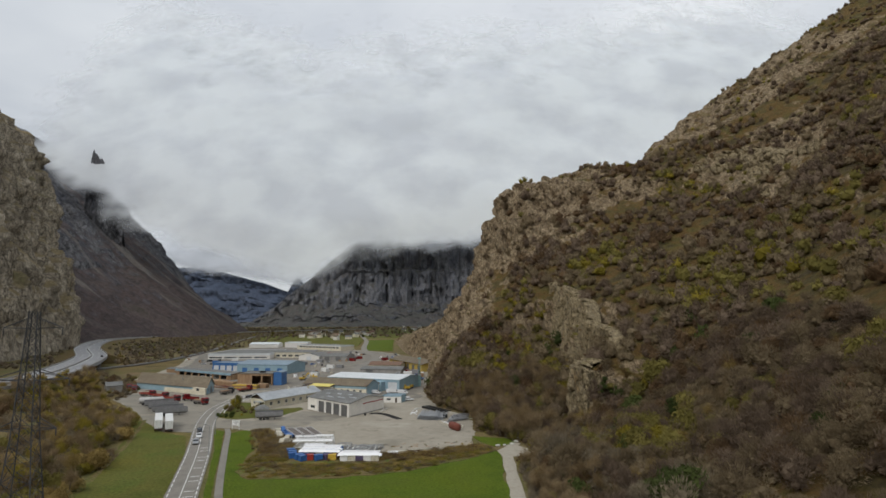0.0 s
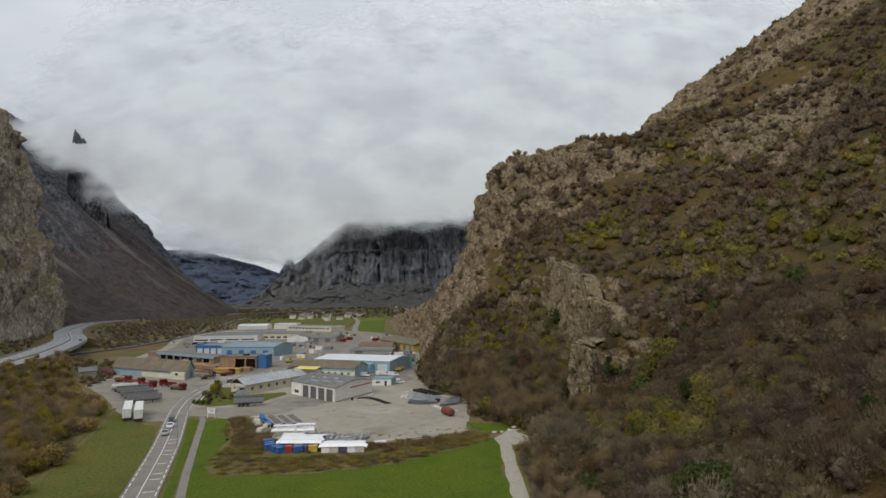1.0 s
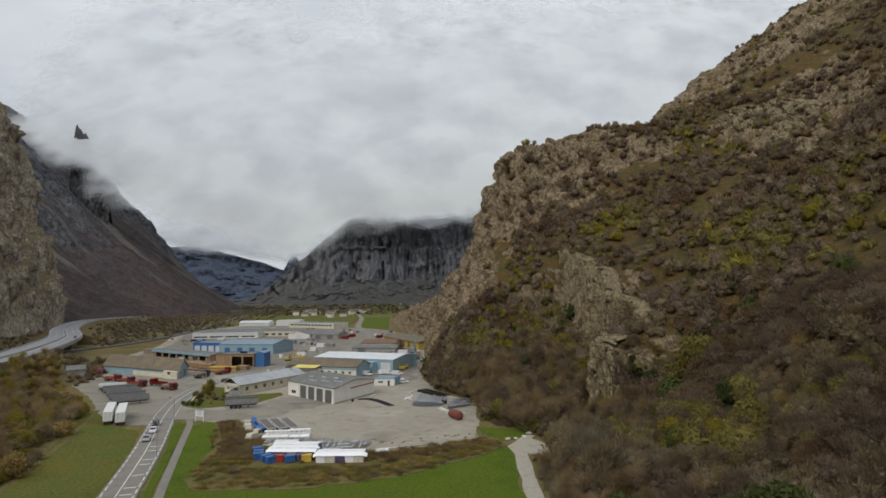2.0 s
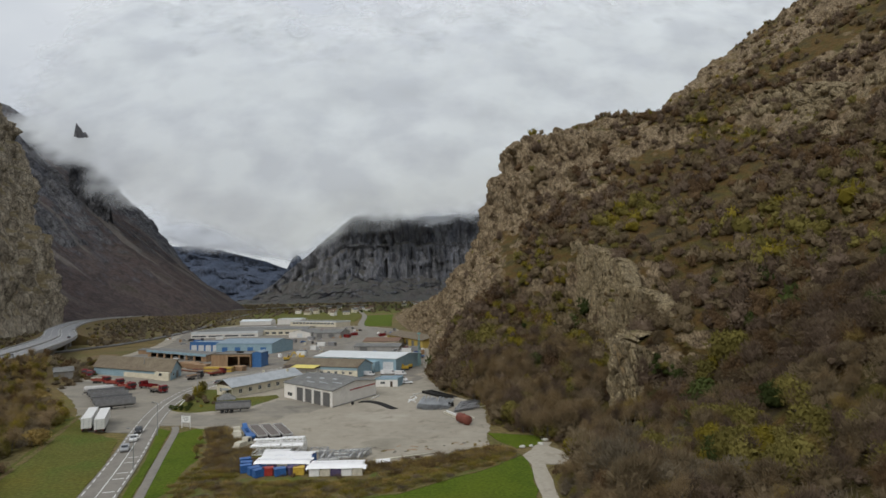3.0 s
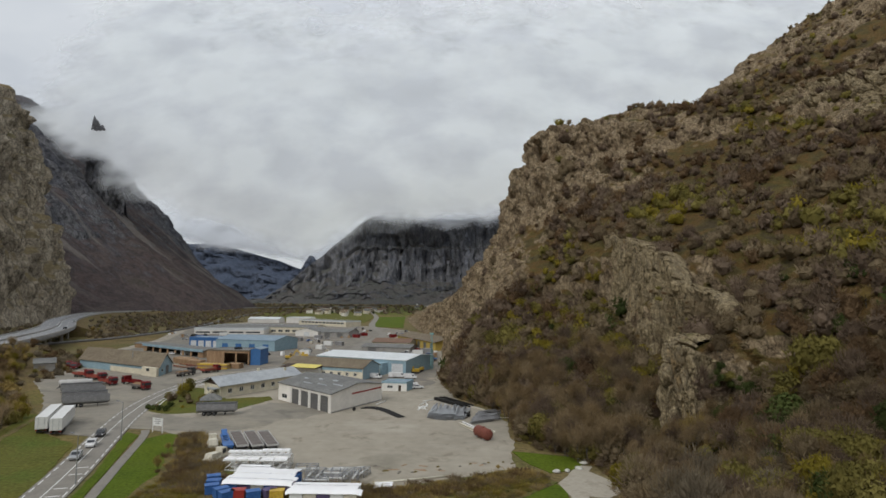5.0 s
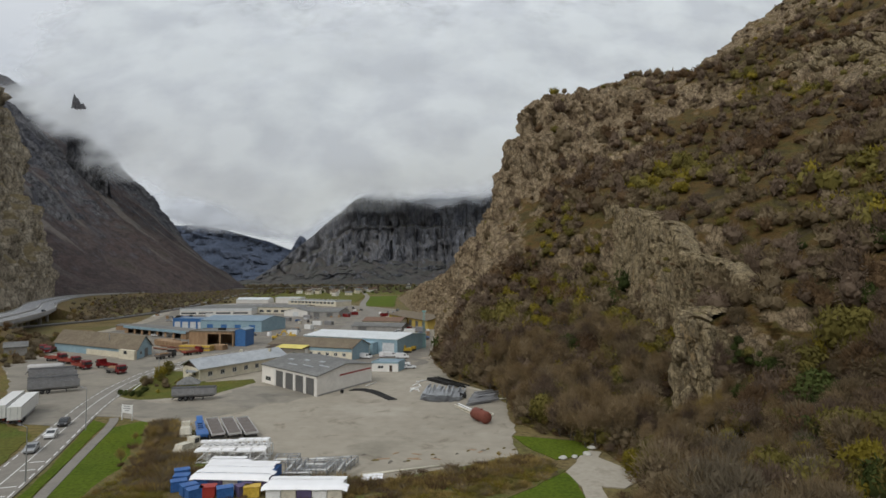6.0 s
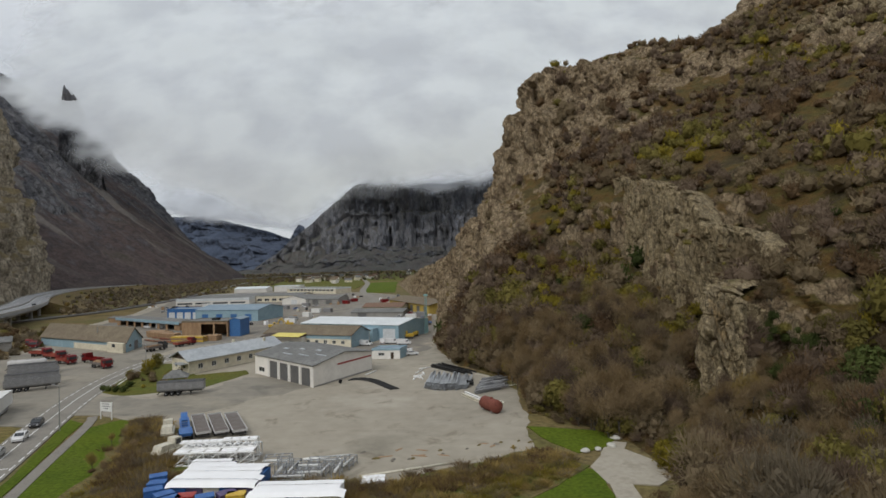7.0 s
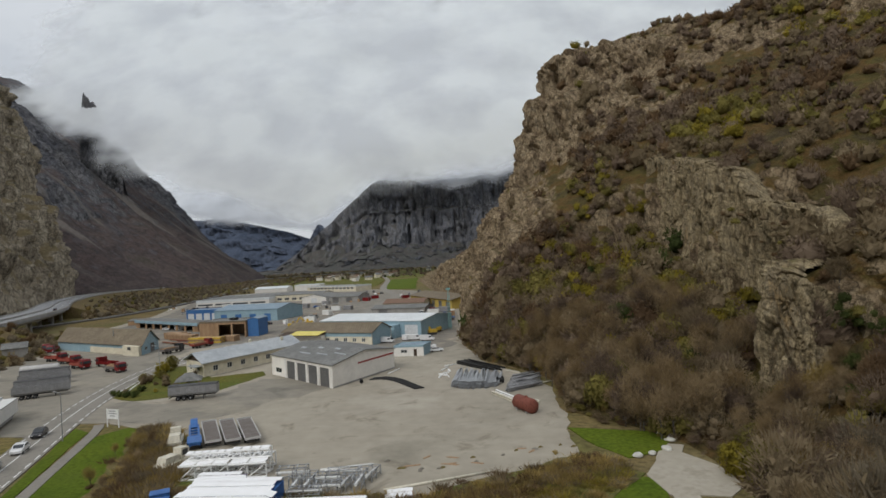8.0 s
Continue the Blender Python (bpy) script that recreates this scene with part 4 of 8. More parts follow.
sheet("yard_entrance", [(-89, 243), (-87, 233), (-82.5, 221.5), (-75, 219.5), (-62, 217), (-53, 220), (-46, 230), (-38, 238), (-32, 243), (-42, 252), (-56, 258), (-62, 245), (-69, 234), (-80, 237)], 0.015, M_lot, "damp grey asphalt at the yard's entrance", "asphalt", 1.6, 14)
sheet("works_tarmac", [(-150, 330), (-120, 318), (-104, 322), (-90, 332), (-78, 352), (-66, 372), (-62, 340), (-40, 312), (-34, 292), (-12, 288), (-6, 300), (-5, 360), (-7, 440), (-20, 520), (-40, 640), (-76, 694), (-155, 780), (-235, 790),
                        (-252, 640), (-206, 500), (-188, 400), (-180, 360)], 0.02, M_tarmac, "dark patched tarmac between the works", "tarmac", 1.2, 12)
sheet("field", [(-44, 60), (-47.5, 137), (-60, 173), (-71, 210), (-67, 218), (-57, 213), (-50, 186), (-44, 176), (-11, 170), (12, 184), (20, 181), (17, 150), (19, 60)], -0.02, M_field, "bright green meadow beside the road", "field", 0.5, 2)
sheet("verge", [(-52, 137), (-66.5, 183), (-79, 217), (-74.5, 214), (-64.7, 183), (-50.3, 137)], -0.01, M_field, "strip of green grass between road and path", "grass", 0.15, 3)
sheet("meadow", [(-45, 60), (-61, 138), (-75, 183), (-84, 205), (-99, 216), (-112, 236), (-118, 236), (-104, 205), (-92, 170), (-86, 150), (-80, 120), (-70, 60)], -0.015, M_meadow, "dull olive meadow by the road", "field", 0.4, 4)
sheet("weed_bank", [(-66, 213.5), (-60, 202), (-58, 192), (-55.5, 184), (-54, 172), (-52, 160), (-47, 152), (-39, 152.5), (-24.5, 153.5), (-8, 158.5), (3, 167), (10, 173), (19, 183), (12, 190), (-10, 178.5), (-30, 182), (-46, 191), (-53, 208)], 0.05, M_bank, "bank of brown weeds and brambles below the yard", "bank", 0.7, 5)
sheet("garden", [(-91, 245), (-80, 238), (-64, 243), (-57, 262), (-60, 268), (-72, 263), (-84, 283), (-95, 284), (-93, 262)], 0.04, M_meadow, "rough garden lawn before the house", "lawn", 0.4, 6)
sheet("green_patch", [(13, 203), (15, 194), (18.5, 188), (24, 190.5), (26.5, 195), (25, 199.5), (19, 201.5)], 0.03, M_field, "small green lawn at the yard's corner", "lawn", 0.3, 7)
M_apron = make("pale_compacted_gravel", ((0.3, 0.27, 0.215), (0.36, 0.325, 0.265), (0.325, 0.295, 0.235)), 0.3, 0.95, fine=(1.2, 0.08), bump=0.02, bump_scale=3.0)
sheet("gravel_apron", [(21.5, 187), (25.5, 189.7), (28.5, 184), (30.2, 178.5), (26.2, 174.5), (19.5, 175.5), (19, 182)], 0.02, M_apron, "pale gravel apron where the track widens", "track", 0.3, 8)
sheet("far_field", [(-80, 706), (-48, 696), (-55, 800), (-70, 1040), (-112, 1016), (-96, 800)], 0.02, M_field, "bright green field beyond the works", "field", 1.0, 9)
sheet("far_meadow", [(-130, 830), (-104, 800), (-118, 1000), (-170, 1300), (-420, 1300), (-300, 1000), (-240, 830)], 0.01, M_meadow, "green meadow beyond the works", "field", 2.0, 10)
sheet("village_field", [(-130, 1100), (-60, 1100), (60, 1500), (-60, 1900), (-200, 1700)], 0.01, M_meadow, "olive field before the village", "field", 2.0, 11)

road = solid("road", ribbon(main_line, -3.6, 3.6, -0.3, 0.06), M_asphalt, "grey two-lane asphalt road with worn white markings", "road", kind="structure")
near = main_line[main_line[:, 1] < 420]
marks = Geo()
dashes(near, 3.05, 0.22, 2.6, 1.5, 0.075, marks)
dashes(near, -3.05, 0.22, 2.6, 1.5, 0.075, marks)
ribbon(near, -0.32, -0.14, 0.05, 0.075, marks)
for k in range(9):
    c = main_line[np.argmin(np.abs(main_line[:, 1] - (137 + 6.5 * k)))]
    n = sideways(main_line)[np.argmin(np.abs(main_line[:, 1] - (137 + 6.5 * k)))]
    a, b = c + n * 0.3, c + n * 2.5
    marks.hexa([(a[0], a[1]), (b[0], b[1]), (b[0] - 0.1, b[1] + 0.32), (a[0] - 0.1, a[1] + 0.32)], 0.05, 0.075)
solid("road_markings", marks, M_paint, "worn white painted road lines", "road marking", kind="structure")
edge_line = curve([(-93.5, 246), (-97.5, 262), (-99.6, 281), (-97, 300), (-90, 325)])
solid("yard_edge_line", ribbon(edge_line, 6.4, 6.75, 0.05, 0.08), M_paint, "white painted edge line of the road", "road marking", kind="structure")

path_line = curve([(-20, 60), (-34, 100), (-48.7, 137.8), (-63.3, 182.8), (-72.4, 212), (-75.5, 219)])
solid("footpath", ribbon(path_line, -0.9, 0.9, -0.3, 0.05), M_asphalt, "narrow grey asphalt path beside the road", "path", kind="structure")
track_line = curve([(16, 60), (17, 110), (18.5, 138), (20, 160), (21.5, 178), (23.5, 187), (26, 193)])
solid("dirt_track", ribbon(track_line, -1.6, 1.6, -0.3, 0.024, wobble=0.25), M_apron, "pale dirt track at the foot of the hill", "track", kind="structure")
trail_line = curve([(-78, 110), (-82.5, 140), (-88, 160), (-97, 190), (-108, 222), (-114, 238)])
solid("field_trail", ribbon(trail_line, -0.7, 0.7, -0.3, 0.03, wobble=0.25), M_bank, "faint trodden trail along the scrub", "track", kind="structure")

# railway
rail_line = curve([(-300, 300), (-262, 455), (-248, 532), (-265, 700), (-340, 1072), (-420, 1500), (-560, 1900)], 10)
solid("railway", ribbon(rail_line, -4.0, 4.0, -0.4, 0.7), M_ballast, "railway line on dark ballast", "railway", kind="structure")
rails = Geo()
for o in (-2.6, -1.2, 1.2, 2.6):
    ribbon(rail_line, o - 0.07, o + 0.07, 0.6, 0.95, rails)
solid("rails", rails, M_steel, "two pairs of steel rails on the ballast", "rail", kind="structure")

# motorway: an embankment, then a viaduct over river and railway
hw = curve([(-190, -60, 9), (-188, 120, 9), (-189.6, 263, 9), (-193, 304, 9), (-218, 378, 9), (-267, 487, 9), (-345, 615, 9), (-430, 785, 8), (-486, 930, 6), (-512, 1150, 4), (-470, 1420, 3), (-330, 1640, 3), (-200, 1800, 3)], 8)
solid("motorway", ribbon(hw, -23, 0, -1.3, 0.0), M_motorway, "pale grey dual-carriageway motorway with white lines", "motorway", kind="structure")
hm = Geo()
for o in (-0.9, -10.4, -12.6, -22.1):
    ribbon(hw, o - 0.12, o + 0.12, 0.0, 0.03, hm)
for o in (-5.5, -17.5):
    dashes(hw, o, 0.2, 6, 9, 0.03, hm)
solid("motorway_markings", hm, M_paint, "white motorway lane lines", "road marking", kind="structure")
barrier = Geo()
for o in (-0.25, -11.5, -22.8):
    ribbon(hw, o - 0.14, o + 0.14, 0.0, 0.95, barrier)
solid("motorway_barrier", barrier, M_concrete, "low pale barriers along the motorway", "barrier", kind="structure")
M_slope = make("scrubby_embankment", ((0.107, 0.084, 0.042), (0.151, 0.108, 0.054), (0.126, 0.114, 0.036)), 0.08, 0.95, fine=(1.2, 0.35), bump=0.15, bump_scale=2.0, spec=0.1)
for keep in (hw[:, 1] < 372, hw[:, 1] > 520):
    seg = hw[keep]
    s = sideways(seg)
    g = Geo()
    v = []
    for p, n in zip(seg, s):
        for o, z in ((-40, -0.3), (-23, p[2] - 0.4), (0.0, p[2] - 0.4), (15, 0.35 * p[2]), (34, -0.3)):
            q = p[:2] + n * o
            v.append((*q, z))
    g.add(v, [(5 * i + k, 5 * i + k + 1, 5 * i + k + 6, 5 * i + k + 5) for i in range(len(seg) - 1) for k in range(4)] + [(4, 3, 2, 1, 0), tuple(5 * (len(seg) - 1) + k for k in range(5))])
    solid("embankment", g, M_slope, "scrub-covered motorway embankment", "embankment", kind="structure")
viaduct = thing("viaduct", Matrix.Identity(4), "concrete motorway viaduct on grey piers", "bridge", kind="structure")
girder = Geo()
span = hw[(hw[:, 1] > 355) & (hw[:, 1] < 540)]
for o in (-20, -14.5, -8.5, -3):
    ribbon(span, o - 0.5, o + 0.5, -3.0, -1.2, girder)
part("girder", girder, M_concrete, viaduct)
for k in (0.12, 0.38, 0.62, 0.86):
    i = int(k * (len(span) - 1))
    n = sideways(span)[i]
    for o in (-18, -11.5, -5):
        q = span[i, :2] + n * o
        part("pier", Geo().lathe((q[0], q[1], -0.5), (0, 0, 1), [(0, 1.1), (6.4, 1.0), (6.5, 1.9), (7.4, 1.9)], 10), M_concrete, viaduct)

# ---------------------------------------------------------------- buildings
M_white = make("white_render", ((0.66, 0.64, 0.60), (0.76, 0.74, 0.70)), 0.25, 0.85, fine=(1.2, 0.06))
M_cream = make("cream_render", ((0.58, 0.53, 0.41), (0.70, 0.65, 0.52)), 0.3, 0.85, fine=(1.2, 0.07))
M_pink = make("pale_panel_wall", ((0.755, 0.722, 0.668), (0.85, 0.818, 0.758)), 0.2, 0.7, fine=(0.9, 0.05))
M_bluew = striped("pale_blue_sheet_wall", (0.24, 0.36, 0.43), (0.30, 0.42, 0.48), 0.5, "X", 0.55)
M_blued = striped("strong_blue_sheet_wall", (0.045, 0.13, 0.32), (0.06, 0.17, 0.38), 0.5, "X", 0.5)
M_bluer = striped("grey_blue_sheet_roof", (0.17, 0.24, 0.30), (0.23, 0.30, 0.36), 0.6, "X", 0.55)
M_timber = make("brown_timber_boards", ((0.256, 0.16, 0.0924), (0.384, 0.256, 0.151)), 0.8, 0.85, stretch=(1, 1, 0.15), fine=(4, 0.15))
M_yellow = make("ochre_yellow_wall", ((0.42, 0.30, 0.07), (0.52, 0.39, 0.11)), 0.4, 0.85)
M_brownroof = striped("brown_fibre_cement_roof", (0.145, 0.115, 0.08), (0.20, 0.165, 0.115), 0.9, "X", 0.9, bump=0.08, dirt=0.5)
M_greyroof = striped("grey_corrugated_roof", (0.14, 0.14, 0.135), (0.20, 0.20, 0.19), 0.9, "X", 0.8, bump=0.08, dirt=0.5)
M_silver = striped("silver_sheet_roof", (0.33, 0.35, 0.37), (0.44, 0.46, 0.47), 0.7, "Y", 0.45, 0.3, bump=0.05, dirt=0.35)
M_whiteroof = striped("white_sheet_roof", (0.58, 0.61, 0.62), (0.68, 0.71, 0.72), 0.8, "X", 0.5, bump=0.05)
M_redroof = make("brown_tile_roof", ((0.16, 0.10, 0.07), (0.22, 0.14, 0.10)), 1.5, 0.9, fine=(5, 0.2))
M_door = striped("grey_roller_door", (0.13, 0.13, 0.13), (0.17, 0.17, 0.165), 0.35, "Z", 0.5, 0.2)
M_whitedoor = striped("white_roller_door", (0.55, 0.57, 0.58), (0.63, 0.65, 0.66), 0.4, "Z", 0.5)
M_dark = make("dark_interior", ((0.02, 0.02, 0.02), (0.035, 0.033, 0.03)), 0.5, 0.9)
M_glass = make("window_glass", ((0.03, 0.035, 0.04), (0.05, 0.055, 0.06)), 0.4, 0.08, spec=0.6)
M_frame = make("white_window_frame", ((0.55, 0.55, 0.53), (0.65, 0.65, 0.62)), 2.0, 0.6)
M_redtrim = make("red_trim", ((0.30, 0.03, 0.025), (0.36, 0.045, 0.03)), 1.0, 0.5)
M_ycanopy = make("yellow_canopy", ((0.62, 0.52, 0.12), (0.72, 0.62, 0.18)), 0.5, 0.6)
M_eave = make("dark_wooden_eaves", ((0.05, 0.035, 0.025), (0.08, 0.055, 0.04)), 1.0, 0.85)


class House:
    """A building over a four-sided plan: o its front left corner, then the headings and lengths of its front and its side."""

    def __init__(self, name, label, category, o, front, side, length, depth, base=0.0, group=""):
        self.u = (math.cos(radians(front)), math.sin(radians(front)))
        self.v = (math.cos(radians(side)), math.sin(radians(side)))
        self.L, self.W = length, depth
        self.top = thing(name, pose(o[0], o[1], base), label, category, group)

    def put(self, name, geo, material, parent=None, label="", smooth=False):
        u, v = self.u, self.v
        geo.v = [(x * u[0] + y * v[0], x * u[1] + y * v[1], z) for x, y, z in geo.v]
        return part(name, geo, material, parent or self.top, label, smooth)

    def on(self, side, a, d, z):
        """Plan place of a point a along a wall, d metres out of it."""
        return {"f": (a, -d, z), "b": (self.L - a, self.W + d, z), "l": (-d, self.W - a, z), "r": (self.L + d, a, z)}[side]

    def slab(self, side, a0, a1, d0, d1, z0, z1, geo=None):
        p = [self.on(side, a, d, 0)[:2] for a, d in ((a0, d1), (a1, d1), (a1, d0), (a0, d0))]
        return (geo or Geo()).hexa(p, z0, z1)

    def walls(self, height, material, openings=(), thick=0.3, sides="fblr", split=None):
        """One mesh a wall, with the openings cut right through: (side, a0, a1, z0, z1, kind, material)."""
        for s in sides:
            span = self.L if s in "fb" else self.W
            mine = [o for o in openings if o[0] == s]
            xs = sorted({0.0, span, *(o[1] for o in mine), *(o[2] for o in mine)})
            zs = sorted({-0.2, height, *(o[3] for o in mine), *(o[4] for o in mine)})
            end = thick if s in "lr" else 0.0
            px = [end if x == 0.0 else span - end if x == span else x for x in xs]
            cell = [[not any(o[1] < (a0 + a1) / 2 < o[2] and o[3] < (z0 + z1) / 2 < o[4] for o in mine) for z0, z1 in zip(zs, zs[1:])] for a0, a1 in zip(xs, xs[1:])]
            nx, nz = len(xs), len(zs)
            g = Geo()
            v = [self.on(s, px[i], d, zs[k]) for d in (0.0, -thick) for i in range(nx) for k in range(nz)]
            idx = lambda i, k, b: b * nx * nz + i * nz + k
            full = lambda i, k: 0 <= i < nx - 1 and 0 <= k < nz - 1 and cell[i][k]
            f = []
            for i in range(nx - 1):
                for k in range(nz - 1):
                    if not cell[i][k]:
                        continue
                    a, b, c, d = (i, k), (i + 1, k), (i + 1, k + 1), (i, k + 1)
                    f.append(tuple(idx(*q, 0) for q in (a, b, c, d)))
                    f.append(tuple(idx(*q, 1) for q in (d, c, b, a)))
                    for (p, q), (di, dk) in (((a, b), (0, -1)), ((b, c), (1, 0)), ((c, d), (0, 1)), ((d, a), (-1, 0))):
                        if not full(i + di, k + dk):
                            f.append((idx(*q, 0), idx(*p, 0), idx(*p, 1), idx(*q, 1)))
            used = sorted({q for face in f for q in face})
            back = {q: n for n, q in enumerate(used)}
            g.add([v[q] for q in used], [tuple(back[q] for q in face) for face in f])
            self.put("wall", g, material if not split else split.get(s, material))
            for o in mine:
                self.fill(*o)

    def fill(self, s, a0, a1, z0, z1, kind, material=None):
        if kind == "window":
            w = Geo()
            t = 0.1
            for q in ((a0, a1, z0, z0 + t), (a0, a1, z1 - t, z1), (a0, a0 + t, z0 + t, z1 - t), (a1 - t, a1, z0 + t, z1 - t), ((a0 + a1 - t) / 2, (a0 + a1 + t) / 2, z0 + t, z1 - t)):
                self.slab(s, q[0], q[1], -0.16, -0.06, q[2], q[3], w)
            f = self.put("window", w, M_frame)
            p = self.put("pane", self.slab(s, a0 + t, a1 - t, -0.13, -0.11, z0 + t, z1 - t), M_glass, f, "dark window glass")
            p.visible_shadow = False
        elif kind == "bay":
            pass
        else:
            n = max(1, int((z1 - z0) / 0.9))
            edge = [(-0.26, z0), (-0.26, z1)]
            for k in range(n - 1, -1, -1):
                za, zb = z0 + (z1 - z0) * k / n, z0 + (z1 - z0) * (k + 1) / n
                edge += [(-0.17, zb), (-0.12, zb - 0.06), (-0.12, za + 0.02), (-0.17, za)]
            m = len(edge)
            g = Geo().add([self.on(s, a, d, z) for a in (a0, a1) for d, z in edge], [tuple(range(m)), tuple(range(2 * m - 1, m - 1, -1))] + [(i, m + i, m + (i + 1) % m, (i + 1) % m) for i in range(m)])
            self.put("door", g, material or M_door)

    def gable_roof(self, eave, rise, material, along="x", over=0.5, wall=None, thick=0.22, peak=0.5):
        span = self.W if along == "x" else self.L
        run = self.L if along == "x" else self.W
        m = span * peak
        s0, s1 = rise / m, rise / (span - m)
        poly = [(-over, eave - over * s0), (m, eave + rise), (span + over, eave - over * s1), (span + over, eave - over * s1 + thick), (m, eave + rise + thick), (-over, eave - over * s0 + thick)]
        g = Geo()
        (g.profile_x if along == "x" else g.profile_y)(poly, -over, run + over)
        r = self.put("roof", g, material)
        if wall:
            tri = [(0.01, eave - 0.02), (span - 0.01, eave - 0.02), (m, eave + rise - 0.01)]
            for e in (0.0, run - 0.3):
                g = Geo()
                (g.profile_x if along == "x" else g.profile_y)(tri, e, e + 0.3)
                self.put("gable", g, wall)
        return r

    def flat_roof(self, height, material, rim, rim_h=0.5):
        r = self.put("roof", Geo().box(0.3, self.L - 0.3, 0.3, self.W - 0.3, height - 0.35, height - 0.05), material)
        g = Geo()
        for s in "fblr":
            self.slab(s, -0.08 if s in "fb" else 0.0, (self.L if s in "fb" else self.W) + (0.08 if s in "fb" else 0), 0.004, 0.09, height - rim_h, height + 0.15, g)
        self.put("fascia", g, rim)
        return r

    def ridge_lights(self, spots, material, eave, rise, peak=0.5):
        """Roof lights and vents lying on the front slope of a roof along x: (x, share up the slope, length, width)."""
        m = self.W * peak
        for x, t, l, w in spots:
            z = lambda q: eave + rise * (q / m if q < m else (self.W - q) / (self.W - m)) + 0.22
            y0, y1 = m * 2 * t - w / 2, m * 2 * t + w / 2
            g = Geo()
            v = [(x, y0, z(y0) + 0.02), (x + l, y0, z(y0) + 0.02), (x + l, y1, z(y1) + 0.02), (x, y1, z(y1) + 0.02)]
            g.add(v + [(a, b, c + 0.12) for a, b, c in v], [(3, 2, 1, 0), (4, 5, 6, 7), (0, 1, 5, 4), (1, 2, 6, 5), (2, 3, 7, 6), (3, 0, 4, 7)])
            self.put("roof_light", g, material)


# the depot with four roller doors
h = House("depot_hall", "pale depot hall with four grey roller doors and grey roof", "hall", (-55.6, 263.2), -45.6, 61.4, 30.4, 25)
doors = [("f", 8.4 + 5.45 * k, 12.5 + 5.45 * k, 0.0, 4.5, "door", M_door) for k in range(4)]
h.walls(5.3, M_pink, doors + [("f", 2.2, 5.4, 0.9, 2.2, "window")])
h.gable_roof(5.3, 1.7, M_greyroof, "x", 0.35, M_pink)
h.ridge_lights([(6, 0.30, 2.2, 1.0), (13, 0.36, 2.2, 1.0), (20, 0.40, 2.2, 1.0), (10, 0.16, 5, 0.5), (17, 0.2, 5, 0.5), (23, 0.28, 5, 0.5)], M_silver, 5.3, 1.7)
h.put("stripe", h.slab("r", 9.5, 24.6, 0.004, 0.06, 4.0, 4.4), M_redtrim, None, "dark red stripe on the end wall")
h.put("plinth", h.slab("r", 0.1, 24.8, 0.004, 0.05, 0.0, 0.35), M_concrete)
for k in range(5):
    h.put("pier_post", h.slab("f", 7.35 + 5.45 * k if k else 7.4, 8.2 + 5.45 * k if k else 8.2, 0.004, 0.14, 0, 5.0) if k < 4 else h.slab("f", 29.3, 30.2, 0.004, 0.14, 0, 5.0), M_white)

# long low house beside it
h = House("long_house", "long cream house with silver sheet roof and dark gable eaves", "house", (-83, 271.5), -43, 59, 11.5, 35)
wins = [("r", 3 + 4.6 * k, 4.6 + 4.6 * k, 1.2, 2.7, "window") for k in range(7)]
h.walls(4.0, M_cream, wins + [("f", 2.0, 3.6, 1.4, 2.8, "window"), ("f", 7.2, 8.8, 1.4, 2.8, "window")])
h.gable_roof(4.0, 2.1, M_silver, "y", 0.9, M_eave)
h.put("porch_roof", Geo().box(6.0, 11.0, -2.4, -0.004, 2.9, 3.1), M_silver)
h.put("chimney", Geo().box(3.2, 4.0, 20, 20.8, 4.2, 6.9), M_cream)
h.put("chimney", Geo().box(7.2, 8.0, 30, 30.8, 4.2, 6.6), M_cream)

# barn with the brown roof
h = House("blue_barn", "long barn with brown fibre-cement roof and pale blue walls", "barn", (-169, 340.5), -29.5, 98, 58, 16)
h.walls(3.7, M_bluew, [("f", 25 + 7.4 * k, 31 + 7.4 * k, 0.0, 2.2, "bay") for k in range(3)] + [("r", 3, 5, 1.4, 2.6, "window"), ("r", 8, 12, 0, 3.3, "door", M_door)])
h.gable_roof(3.7, 4.5, M_brownroof, "x", 0.7, M_bluew)
h.put("lower_wall", h.slab("f", 24, 47, 0.004, 0.12, 0.0, 2.2), M_cream)
h.put("office", Geo().box(48, 57.8, -2.6, -0.004, 0, 3.5), M_cream)
h.put("office_window", h.slab("f", 51, 53, 2.604, 2.66, 2.0, 3.2), M_glass)
h.put("flue", Geo().tube((37, 4, 5.0), (37, 4, 8.4), 0.22), M_steel)

# works behind the depot
h = House("beige_workshop", "long workshop with brown roof, cream front and blue gable", "workshop", (-70.3, 321.2), -21.5, 68.5, 38, 14)
h.walls(4.6, M_cream, [("f", 19 + 3.7 * k, 20.5 + 3.7 * k, 1.3, 2.6, "window") for k in range(5)], split={"r": M_bluew})
h.gable_roof(4.6, 2.6, M_brownroof, "x", 0.5, M_bluew)
h.put("blue_band", h.slab("f", 0.1, 37.9, 0.004, 0.08, 3.1, 4.5), M_bluew, None, "pale blue band under the eaves")
h = House("canopy_shop", "small white shop with a black-edged yellow sloping roof", "shop", (-69.3, 317.4), -20, 70, 16.5, 2.9)
h.walls(3.9, M_white, [("f", 5, 7, 0, 2.2, "door", M_eave), ("f", 11, 13, 0.9, 2.3, "window")])
h.put("roof", Geo().profile_x([(-2.6, 3.92), (2.9, 3.92), (2.9, 4.95), (-2.6, 4.2)], 0.3, 16.8), M_eave, None, "black-edged lean-to roof")
h.put("canopy", Geo().profile_x([(-2.62, 4.205), (2.9, 4.96), (2.9, 5.04), (-2.62, 4.285)], 4.4, 16.85), M_ycanopy, None, "bright yellow sloping roof sheet")
